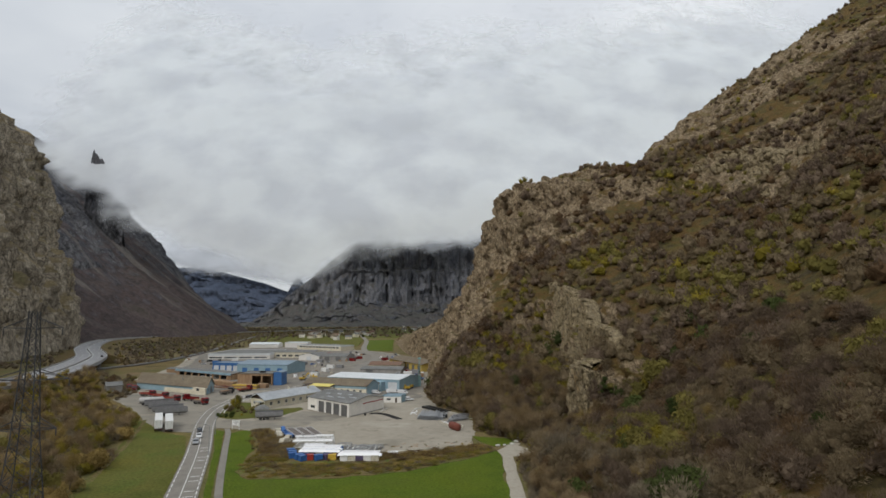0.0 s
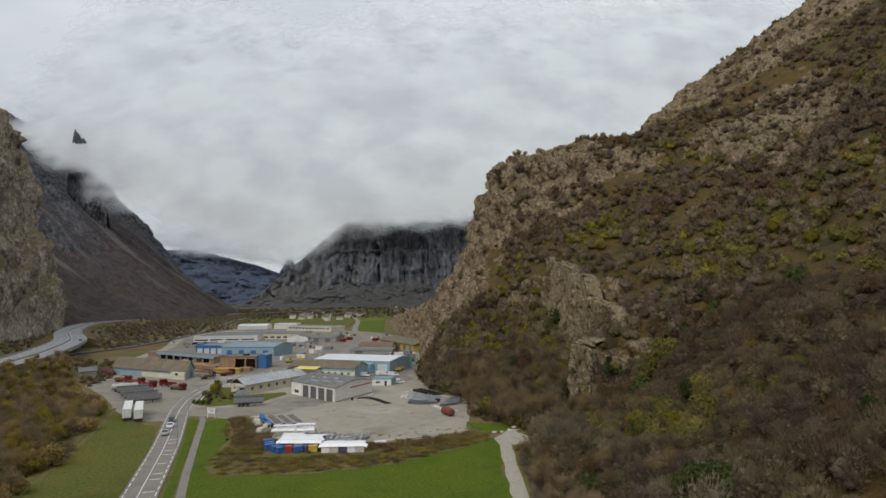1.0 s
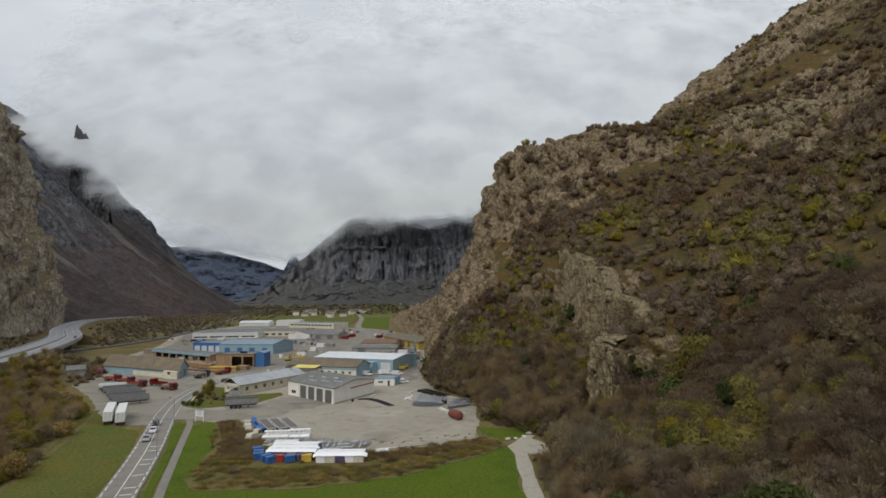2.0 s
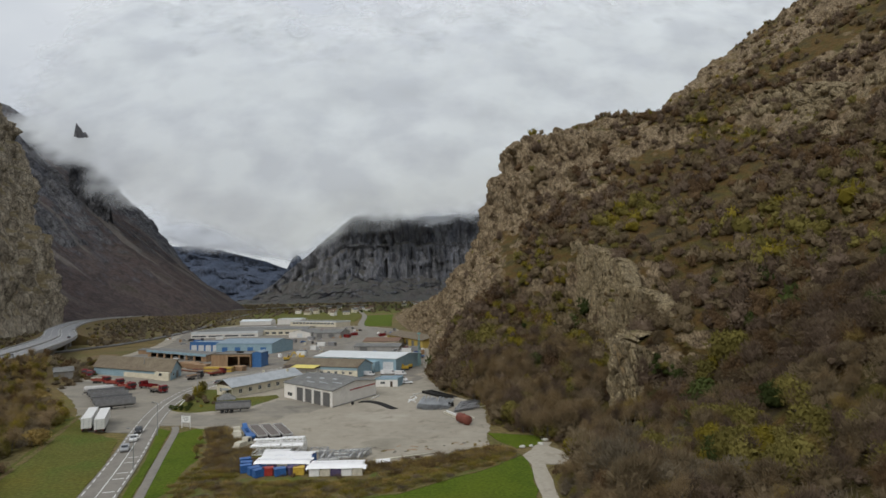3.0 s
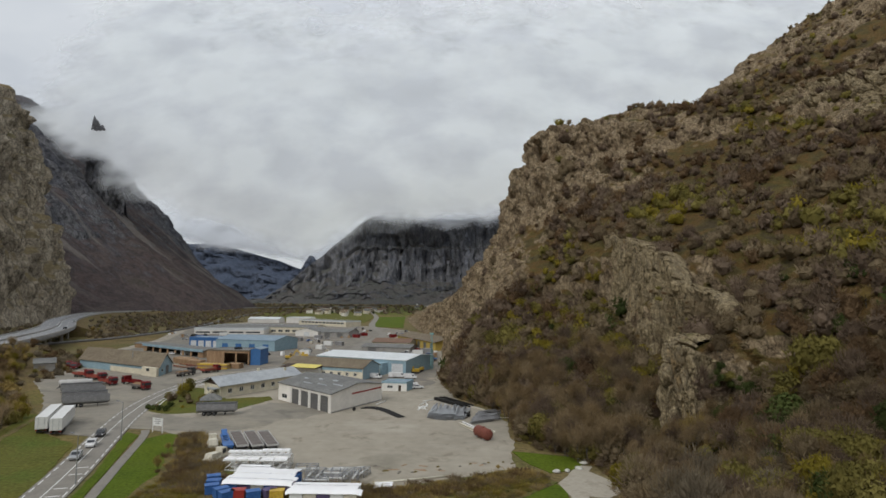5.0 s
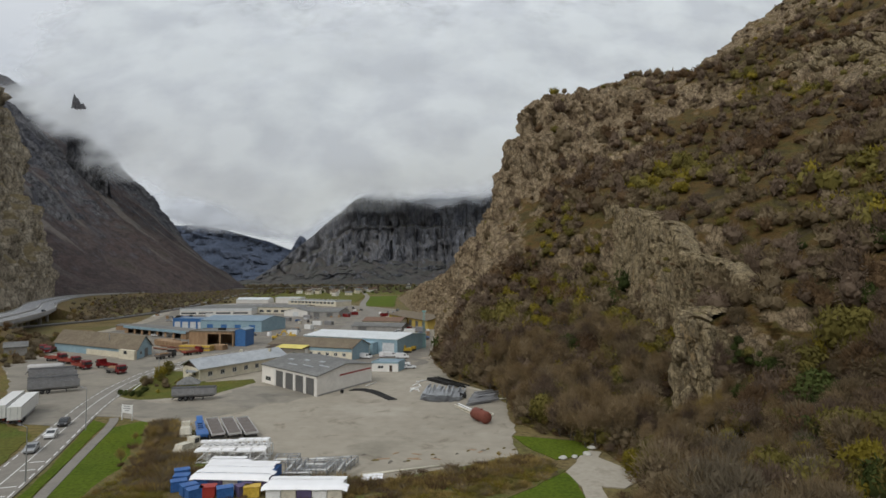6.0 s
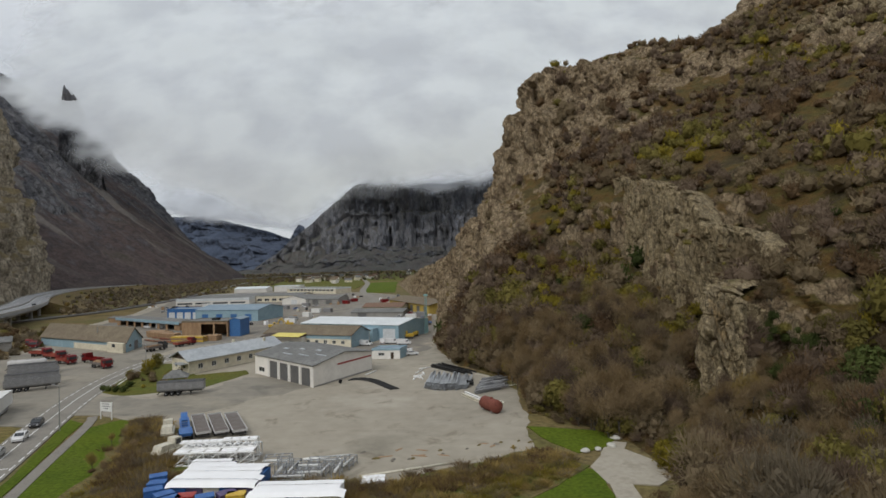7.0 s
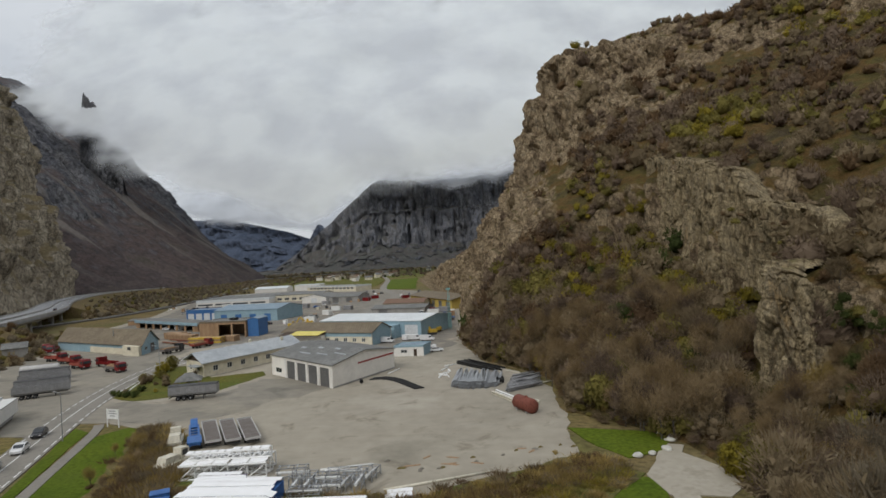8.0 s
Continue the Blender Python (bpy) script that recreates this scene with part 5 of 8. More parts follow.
h = House("blue_hall", "pale blue hall with a white sheet roof", "hall", (-61, 341.5), -23.5, 66.5, 46, 28)
h.walls(6.0, M_bluew, [("f", 39, 44.5, 0, 4.6, "door", M_whitedoor), ("f", 26, 27.2, 0, 2.2, "door", M_whitedoor)])
h.gable_roof(6.0, 1.4, M_whiteroof, "x", 0.3, M_bluew)
h.put("annex", Geo().box(29, 37, -4.4, -0.004, 0, 4.9), M_bluew, None, "lower blue annex")
h = House("site_office", "low white site office with blue end", "hut", (-24.5, 282), -6, 74, 9, 7)
h.walls(3.0, M_white, [("f", 2, 4, 1, 2, "window"), ("f", 6, 7, 0, 2.1, "door", M_eave)], split={"r": M_bluew})
h.flat_roof(3.2, M_bluer, M_bluew)

h = House("timber_shed", "open-fronted brown timber shed", "shed", (-117, 355), -8, 78, 21.5, 14)
h.walls(6.6, M_timber, [("f", 9, 14.6, 0, 5.6, "bay"), ("f", 15.4, 21, 0, 5.6, "bay")])
h.flat_roof(6.9, M_greyroof, M_brownroof)
h.put("roof_box", Geo().box(11, 14, 5, 7, 6.9, 7.9), M_dark)
h = House("blue_store", "tall strong-blue sheet metal store", "store", (-95.2, 353), -8, 86, 5.0, 10)
h.walls(7.4, M_blued, [("f", 0.8, 4.2, 0, 4.5, "door", M_blued)])
h.gable_roof(7.4, 0.6, M_bluer, "y", 0.2, M_blued)
h = House("blue_works", "large works with grey-blue sheet roof and walls", "works", (-142, 429), -12, 74, 39, 26)
h.walls(6.2, M_bluew, [("f", 4 + 9 * k, 8 + 9 * k, 0, 4, "door", M_blued) for k in range(4)])
h.gable_roof(6.2, 2.2, M_bluer, "x", 0.3, M_bluew)
h = House("garage_block", "blue garage block with white doors", "garage", (-166, 446), -10, 76, 22, 12)
h.walls(6.0, M_blued, [("f", 1 + 5.2 * k, 5 + 5.2 * k, 0, 4.2, "door", M_whitedoor) for k in range(4)])
h.flat_roof(6.2, M_bluer, M_blued)
h = House("long_blue_shed", "long low shed with a pale blue fascia", "shed", (-181, 419), -36, 60, 63, 14)
h.walls(3.4, M_timber, [("f", 4 + 8 * k, 10 + 8 * k, 0, 2.8, "bay") for k in range(7)])
h.gable_roof(3.6, 0.9, M_greyroof, "x", 0.6, M_timber)
h.put("fascia", h.slab("f", -0.5, 63.5, 0.61, 0.7, 2.9, 4.3), M_bluew)
h = House("lean_to", "small dark lean-to shed", "shed", (-196, 437), -20, 70, 14, 8)
h.walls(2.6, M_timber)
h.gable_roof(2.6, 0.7, M_greyroof, "x", 0.4, M_timber)
h = House("stone_hut", "old grey hut by the embankment", "hut", (-177, 322), -55, 40, 9, 7.5)
h.walls(4.2, M_concrete, [("f", 3, 5, 0, 2.2, "door", M_eave)])
h.gable_roof(4.2, 1.6, M_greyroof, "y", 0.4, M_concrete)

# farther works
h = House("white_works", "wide flat-roofed works with a white fascia", "works", (-216, 568), 4, 92, 58, 70)
h.walls(4.6, M_white, [("f", 1 + 14 * k, 13 + 14 * k, 0.8, 2.2, "window") for k in range(4)])
h.flat_roof(5.2, M_greyroof, M_whiteroof, 1.8)
h = House("white_gable_shed", "white shed with its gable to the road", "shed", (-126, 553), -17, 74, 21, 26)
h.walls(4.2, M_white, [("f", 8, 13, 0, 3.6, "door", M_whitedoor)])
h.gable_roof(4.2, 2.4, M_greyroof, "y", 0.3, M_white)
h = House("grey_shed", "low shed with dark grey roof", "shed", (-104, 548), -12, 78, 24, 24)
h.walls(3.8, M_concrete, [("f", 3, 8, 0, 3.2, "door", M_door), ("f", 14, 19, 0, 3.2, "door", M_door)])
h.gable_roof(3.8, 2.2, M_greyroof, "x", 0.3, M_concrete)
h = House("grey_works", "grey-roofed works with pale walls", "works", (-160, 590), -6, 84, 42, 30)
h.walls(5.2, M_cream, [("f", 3 + 6.4 * k, 7 + 6.4 * k, 1, 3, "window") for k in range(6)])
h.gable_roof(5.2, 1.6, M_greyroof, "x", 0.3, M_cream)
h = House("office_block", "long pale block with a band of dark windows", "office", (-170, 737), -33, 57, 72, 24)
h.walls(5.6, M_cream, [("f", 4 + 5.5 * k, 8 + 5.5 * k, 2.6, 4.6, "window") for k in range(12)])
h.flat_roof(6.0, M_greyroof, M_whiteroof, 1.0)
h = House("white_tent_hall", "white tent-roofed hall among the works", "hall", (-242, 776), 0, 90, 38, 24)
h.walls(4.4, M_white)
h.gable_roof(4.4, 2.2, M_whiteroof, "x", 0.3, M_white)
h = House("white_store", "white flat-roofed store among the works", "store", (-196, 778), -3, 88, 30, 22)
h.walls(6.4, M_white)
h.flat_roof(6.8, M_whiteroof, M_whiteroof)
h = House("yellow_warehouse", "ochre-yellow warehouse with a brown roof", "warehouse", (-37, 498), -66, 30, 70, 22)
h.walls(5.2, M_yellow, [("f", 6 + 11 * k, 11 + 11 * k, 0, 4, "door", M_door) for k in range(6)])
h.gable_roof(5.2, 2.4, M_brownroof, "x", 0.8, M_yellow)
h = House("brown_store", "low store with a brown tile roof", "store", (-50, 455), -12, 78, 25, 16)
h.walls(3.6, M_cream)
h.gable_roof(3.6, 2.0, M_redroof, "x", 0.5, M_cream)
h = House("roadside_store", "low grey store by the road", "store", (-52, 420), -12, 78, 30, 16)
h.walls(3.4, M_concrete, [("f", 4, 9, 0, 3, "door", M_door)])
h.gable_roof(3.4, 1.4, M_greyroof, "x", 0.4, M_concrete)


def cottage(o, turn, l, w, e, r, wall, roof):
    c = House("cottage", "small village house with a dark roof", "house", o, turn, turn + 90, l, w, group="village houses")
    c.walls(e, wall, [("f", l * 0.2, l * 0.2 + 1.2, 1.2, 2.5, "window"), ("f", l * 0.65, l * 0.65 + 1.2, 1.2, 2.5, "window")])
    c.gable_roof(e, r, roof, "x", 0.5, wall)


rnd = random.Random(7)
for k in range(38):
    y = rnd.uniform(1010, 1600) if k % 3 else rnd.uniform(1500, 2250)
    x = -0.05 * y + rnd.uniform(-15, 60) if k % 3 == 0 else -0.16 * y + rnd.uniform(-80, 80)
    cottage((x, y), rnd.uniform(-30, 30), rnd.uniform(8, 12), rnd.uniform(7, 9), rnd.uniform(4, 6), rnd.uniform(2, 3.2), rnd.choice((M_white, M_cream, M_pink)), rnd.choice((M_greyroof, M_redroof, M_brownroof)))

# ---------------------------------------------------------------- plants
def leaf_mat(name, a, b, c):
    """Twigs and leaves: part of the light that meets them shines through; each shrub has a tone of its own."""
    m = make(name, (a, b, c), 0.22, 0.95, island=0.10, spec=0.05)
    nt = m.node_tree
    bs = next(n for n in nt.nodes if n.type == "BSDF_PRINCIPLED")
    out = next(n for n in nt.nodes if n.type == "OUTPUT_MATERIAL")
    ramp = next(n for n in nt.nodes if n.type == "VALTORGB")
    fac = ramp.inputs[0].links[0].from_socket
    tone, own = nt.nodes.new("ShaderNodeAttribute"), nt.nodes.new("ShaderNodeObjectInfo")
    tone.attribute_name = "tone"
    for src, amount in ((tone.outputs["Fac"], 0.34), (own.outputs["Random"], 0.14)):
        ad = nt.nodes.new("ShaderNodeMath")
        ad.operation, ad.inputs[1].default_value = "MULTIPLY_ADD", amount
        nt.links.new(src, ad.inputs[0])
        nt.links.new(fac, ad.inputs[2])
        fac = ad.outputs[0]
    back = nt.nodes.new("ShaderNodeMath")
    back.operation, back.inputs[1].default_value = "SUBTRACT", 0.07
    nt.links.new(fac, back.inputs[0])
    nt.links.new(back.outputs[0], ramp.inputs[0])
    tl, mix = nt.nodes.new("ShaderNodeBsdfTranslucent"), nt.nodes.new("ShaderNodeMixShader")
    mix.inputs[0].default_value = 0.40
    nt.links.new(bs.inputs["Base Color"].links[0].from_socket, tl.inputs[0])
    nt.links.new(bs.outputs[0], mix.inputs[1])
    nt.links.new(tl.outputs[0], mix.inputs[2])
    nt.links.new(mix.outputs[0], out.inputs[0])
    return m


M_twig = leaf_mat("grey_brown_twigs", (0.1452, 0.1081, 0.06569), (0.2046, 0.1575, 0.0951), (0.2745, 0.2142, 0.1343))
M_rust = leaf_mat("rusty_brown_twigs", (0.113, 0.072, 0.04128), (0.164, 0.107, 0.05934), (0.209, 0.14, 0.07912))
M_plum = leaf_mat("plum_brown_twigs", (0.1155, 0.084, 0.0598), (0.1728, 0.126, 0.08922), (0.2311, 0.1733, 0.1245))
M_olive = leaf_mat("olive_leaves", (0.134, 0.117, 0.036), (0.199, 0.171, 0.050), (0.261, 0.224, 0.070))
M_lime = leaf_mat("yellow_green_leaves", (0.184, 0.149, 0.024), (0.264, 0.216, 0.035), (0.351, 0.281, 0.051))
M_river = leaf_mat("pale_river_twigs", (0.159, 0.1313, 0.09314), (0.2226, 0.1837, 0.1275), (0.2862, 0.2363, 0.1618))
M_green = leaf_mat("dark_green_leaves", (0.0514, 0.066, 0.0223), (0.0759, 0.096, 0.0301), (0.104, 0.127, 0.0402))
M_ochre = leaf_mat("ochre_leaves", (0.230, 0.165, 0.060), (0.320, 0.235, 0.086), (0.415, 0.305, 0.115))
M_bark = make("grey_bark", ((0.07, 0.06, 0.05), (0.13, 0.115, 0.10)), 1.5, 0.95, fine=(6, 0.25))


g_ = (1 + 5 ** 0.5) / 2
ICO = np.array([(-1, g_, 0), (1, g_, 0), (-1, -g_, 0), (1, -g_, 0), (0, -1, g_), (0, 1, g_), (0, -1, -g_), (0, 1, -g_), (g_, 0, -1), (g_, 0, 1), (-g_, 0, -1), (-g_, 0, 1)]) / math.hypot(1, g_)
ICO_F = np.array([f for f in itertools.combinations(range(12), 3) if all(np.linalg.norm(ICO[i] - ICO[j]) < 1.1 for i, j in itertools.combinations(f, 2))])
ICO_F = np.array([f if np.dot(np.cross(ICO[f[1]] - ICO[f[0]], ICO[f[2]] - ICO[f[0]]), ICO[f[0]]) > 0 else f[::-1] for f in ICO_F])


def finer(v, f):
    """Splits each triangle of a ball in four."""
    v, out, seen = list(map(tuple, v)), [], {}

    def mid(i, j):
        key = (min(i, j), max(i, j))
        if key not in seen:
            p = (np.array(v[i]) + np.array(v[j])) / 2
            v.append(tuple(p / np.linalg.norm(p)))
            seen[key] = len(v) - 1
        return seen[key]

    for i, j, k in f:
        a, b, c = mid(i, j), mid(j, k), mid(k, i)
        out += [(i, a, c), (a, j, b), (c, b, k), (a, b, c)]
    return np.array(v), np.array(out)


BALL, BALL_F = finer(ICO, ICO_F)


def crown_arrays(n, seed, twig=0.5, lumps=6, flat=0.85, size=1.0, thin=0.05, core=(0.72, 0.95), fine=False):
    """Triangles of a shrub's crown, about one metre in radius: several rounded lumps of twigs, with a fuzz of twig tips and small leaves."""
    r = np.random.RandomState(seed)
    c = r.normal(size=(lumps, 3))
    c /= np.linalg.norm(c, axis=1, keepdims=True)
    c *= r.uniform(0.2, 0.52, (lumps, 1))
    c[:, 2] = np.abs(c[:, 2]) * 0.9 + 0.3
    c[0] = (0, 0, 0.42)
    rad = r.uniform(0.34, 0.56, lumps)
    rad[0] = 0.62
    k = r.choice(lumps, n, p=rad ** 2 / (rad ** 2).sum())
    d = r.normal(size=(n, 3))
    d /= np.linalg.norm(d, axis=1, keepdims=True)
    d[:, 2] = np.where(d[:, 2] < -0.45, -d[:, 2], d[:, 2])
    depth = r.uniform(0.82, 1.08, (n, 1))
    p = c[k] + d * rad[k][:, None] * depth
    p[:, 2] *= flat
    p[:, 2] = np.maximum(p[:, 2], 0.04)
    side = np.cross(d, r.normal(size=(n, 3)))
    side /= np.linalg.norm(side, axis=1, keepdims=True) + 1e-9
    is_twig = r.uniform(size=(n, 1)) < twig
    ln = np.where(is_twig, r.uniform(0.10, 0.22, (n, 1)), r.uniform(0.07, 0.14, (n, 1))) * size
    wd = np.where(is_twig, thin, r.uniform(0.07, 0.12, (n, 1))) * size
    lie = np.cross(d, side) + d * r.uniform(-0.2, 0.7, (n, 1)) + r.normal(size=(n, 3)) * 0.25
    up = np.where(is_twig, d + r.normal(size=(n, 3)) * 0.35 + np.array([0, 0, 0.3]), lie)
    up /= np.linalg.norm(up, axis=1, keepdims=True)
    v = np.stack([p - up * ln * 0.4 - side * wd * 0.5, p - up * ln * 0.3 + side * wd * 0.5, p + up * ln * 0.7], 1)
    # leaves shade with the rounded mass that they belong to
    nrm = d * 0.9 + p * 0.5 + np.array([0, 0, 0.15]) + r.normal(size=(n, 3)) * 0.12
    nrm /= np.linalg.norm(nrm, axis=1, keepdims=True)
    flip = (np.cross(v[:, 1] - v[:, 0], v[:, 2] - v[:, 0]) * nrm).sum(1) < 0
    v[flip] = v[flip][:, [0, 2, 1]]
    # the dense inside of each lump, uneven and covered by the fuzz
    bv, bf = (BALL, BALL_F) if fine else (ICO, ICO_F)
    cv = c[:, None] + bv[None] * rad[:, None, None] * r.uniform(*core, (lumps, 1, 1)) * r.uniform(0.86, 1.14, (lumps, len(bv), 1))
    cv[..., 2] = np.maximum(cv[..., 2] * flat, 0.0)
    inner = cv[:, bf].reshape(-1, 3)
    cn = (bv[None] * 0.9 + cv * 0.4 + np.array([0, 0, 0.1]))[:, bf].reshape(-1, 3)
    cn /= np.linalg.norm(cn, axis=1, keepdims=True)
    return np.vstack([np.hstack([v.reshape(-1, 3), np.repeat(nrm, 3, axis=0)]), np.hstack([inner, cn])])


def crown_mesh(name, va, material):
    me = array_mesh(name, va[:, :3], np.arange(len(va), dtype=np.int32).reshape(-1, 3), material, normals=va[:, 3:6])
    if va.shape[1] > 6:
        me.attributes.new("tone", "FLOAT", "POINT").data.foreach_set("value", va[:, 6].astype(np.float32))
    return me


tones = np.random.RandomState(77)


def place(shape, x, y, z, s, h, a):
    """A crown set down at its place, with a tone of its own."""
    c, sn = math.cos(a), math.sin(a)
    return np.stack([x + s * (c * shape[:, 0] - sn * shape[:, 1]), y + s * (sn * shape[:, 0] + c * shape[:, 1]), z + s * h * shape[:, 2],
                     c * shape[:, 3] - sn * shape[:, 4], sn * shape[:, 3] + c * shape[:, 4], shape[:, 5], np.full(len(shape), tones.uniform(-0.5, 0.5))], -1)


def stuff_of(name, blocks, material, label, category):
    if not blocks:
        return None
    return tagged(new(name, crown_mesh(name, np.vstack(blocks), material)), label, category, kind="stuff")


KINDS = (M_twig, M_rust, M_plum, M_river, M_olive, M_lime, M_green, M_ochre)
FINE = {m.name: [crown_arrays(1000, 100 * i + k, twig=0.97 if i < 4 else 0.3, lumps=8, thin=0.03 if i < 4 else 0.05, size=1.1 if i < 4 else 1.2, core=(0.3, 0.58) if i < 4 else (0.42, 0.7), fine=True) for k in range(4)] for i, m in enumerate(KINDS)}
CLOSE = {m.name: [crown_arrays(560 if i < 4 else 760, 170 * i + k, twig=0.97 if i < 4 else 0.25, lumps=7, thin=0.035 if i < 4 else 0.05, size=0.9 if i < 4 else 1.15, core=(0.26, 0.4) if i < 4 else (0.4, 0.58)) for k in range(6)] for i, m in enumerate(KINDS)}
MID = {m.name: [crown_arrays(190, 70 * i + k, twig=0.75 if i < 4 else 0.3, lumps=6, thin=0.06 if i < 4 else 0.07, size=1.25 if i < 4 else 1.5, core=(0.45, 0.72) if i < 4 else (0.45, 0.68)) for k in range(8)] for i, m in enumerate(KINDS)}
FAR = {m.name: [crown_arrays(46, 50 * i + k, twig=0.5 if i < 4 else 0.25, lumps=3, thin=0.1, size=2.1, core=(0.48, 0.85)) for k in range(8)] for i, m in enumerate(KINDS)}
TINY = {m.name: [crown_arrays(20, 50 * i + k + 7, twig=0.15, lumps=2, thin=0.14, size=2.0) for k in range(6)] for i, m in enumerate(KINDS)}
MATS = {m.name: m for m in KINDS}
WORD = {"grey_brown_twigs": "bare grey-brown", "rusty_brown_twigs": "rusty brown", "plum_brown_twigs": "dark plum-brown bare", "olive_leaves": "olive-green", "yellow_green_leaves": "bright yellow-green budding",
        "dark_green_leaves": "dark green", "pale_river_twigs": "pale bare riverside", "ochre_leaves": "dry ochre"}
FINE_MESH = {}
for nm, shapes in FINE.items():
    FINE_MESH[nm] = [crown_mesh("crown", v, MATS[nm]) for v in shapes]
STEM = Geo()
for k in range(5):
    a = k * 1.26
    STEM.tube((0.05 * math.cos(a), 0.05 * math.sin(a), -0.12), (0.34 * math.cos(a), 0.34 * math.sin(a), 0.5), 0.035, 0.012, 5, cap=False)
STEM_MESH = STEM.mesh("stem", M_bark)
far_blocks = {nm: [] for nm in MATS}
counts = {"near": 0, "tree": 0}


def shrub(nm, x, y, z, s, h, a, near, where="on the hillside"):
    """A near shrub is a thing of its own; far ones join the scrub of their colour."""
    if near and counts["near"] < 330:
        counts["near"] += 1
        top = thing("shrub", pose(x, y, z - 0.15, 0, 0, math.degrees(a)) @ Matrix.Diagonal((s, s, s * h, 1)), WORD[nm] + " round shrub " + where, "shrub", "shrubs " + where)
        for part_name, me in (("crown", random.choice(FINE_MESH[nm])), ("stem", STEM_MESH)):
            o = new(part_name, me)
            o.parent = top
    else:
        far_blocks[nm].append(place(random.choice((CLOSE if (y < 185 and z < 44) or (y < 235 and z < 9) else MID if y < 300 and x < 85 else FAR if y < 420 else TINY)[nm]), x, y, z - 0.15, s, h, a))


# scrub over the hillside: thick low down and in hollows, thin on rock
R, C = hill_grid.shape[:2]
hn = grid_normals(hill_base)
dy = np.gradient(hill_grid, axis=0)
dx = np.gradient(hill_grid, axis=1)
area = np.linalg.norm(np.cross(dx, dy), axis=2)
flatp = hill_grid.reshape(-1, 3)
patch = fractal(flatp / 38.0, 3, 301).reshape(R, C)
tint = fractal(flatp / 30.0, 3, 311).reshape(R, C)
cover = np.clip(0.62 + 1.3 * patch, 0.08, 1.2)
cover *= np.clip((hn[..., 2] - 0.42) / 0.16, 0.07, 1)
cover *= np.interp(hill_grid[..., 2], [0, 35, 60, 110, 200], [1.15, 1.15, 0.95, 0.7, 0.5])
cover *= np.interp(hill_grid[..., 1], [0, 440, 480], [1, 1, 0.85])
cover *= 1 - 0.88 * np.clip(bare * 1.2, 0, 1)
# the outer face of the nose is all but bare
cover *= 1 - 0.85 * np.clip((hill_grid[..., 1] - 300 - 0.35 * hill_grid[..., 0] - 14 * patch) / 25, 0, 1) * np.clip((62 - hill_grid[..., 0] + 12 * tint) / 20, 0, 1)
# the rock wall's foot stays clear
for k in range(0, len(rail), 12):
    fx, fy = rail[k, :2] + out_[k] * 1.5
    cover *= 1 - 0.8 * np.exp(-((hill_grid[..., 0] - fx) / 4.5) ** 2 - ((hill_grid[..., 1] - fy) / 3.0) ** 2)
cover[:, :3] = 0
keep = (hill_grid[..., 1] > 70) & (hill_grid[..., 1] < 640) & (hill_grid[..., 0] < 430)
wgt = (area * cover * keep).ravel()
wgt /= wgt.sum()
rs = np.random.RandomState(12)
hx, hy, hz = hill_grid[..., 0], hill_grid[..., 1], hill_grid[..., 2]
tint = tint - 0.1 - 0.2 * np.clip((205 - hy) / 30, 0, 1) - 0.1 * np.clip((hz - 55) / 50, 0, 1) + 0.45 * np.exp(-((hx - 97) / 22) ** 2 - ((hy - 238) / 32) ** 2) + 0.5 * np.exp(-((hx - 55) / 9) ** 2 - ((hy - 141) / 11) ** 2) - 0.4 * np.clip((50 - hx) / 8, 0, 1) * np.clip((170 - hy) / 15, 0, 1)
for q in rs.choice(len(wgt), 12000, p=wgt):
    i, j = divmod(int(q), C)
    x, y, z = hill_grid[i, j] + np.array([rs.uniform(-0.6, 0.6), rs.uniform(-0.6, 0.6), 0])
    t = tint[i, j] + rs.uniform(-0.35, 0.35)
    low = z < 40
    if t > 0.28:
        nm = "yellow_green_leaves" if rs.uniform() < 0.36 else "olive_leaves"
    elif t > 0.08:
        nm = "olive_leaves" if rs.uniform() < 0.55 else "grey_brown_twigs"
    elif t > -0.3:
        nm = "grey_brown_twigs" if rs.uniform() < 0.72 else "plum_brown_twigs"
    else:
        nm = "plum_brown_twigs" if rs.uniform() < 0.6 else "rusty_brown_twigs"
    if x < 50 and y < 175 and nm in ("plum_brown_twigs", "rusty_brown_twigs") and rs.uniform() < 0.55:
        nm = "pale_river_twigs"
    if low and rs.uniform() < 0.03:
        nm = "dark_green_leaves"
    s = 1.35 + 2.4 * rs.uniform() ** 1.6 + (1.2 if rs.uniform() < 0.1 else 0.0)
    s *= 1.42 if low else 1.25
    if y > 405:
        s *= 0.8
    if nm == "yellow_green_leaves" and y < 190:
        s *= 0.68
    near = (y < 200 and x < 100 and z < 45) or (y < 250 and x < 62)
    shrub(nm, x, y, z, s, rs.uniform(1.05, 1.5), rs.uniform(0, 6.28), near)


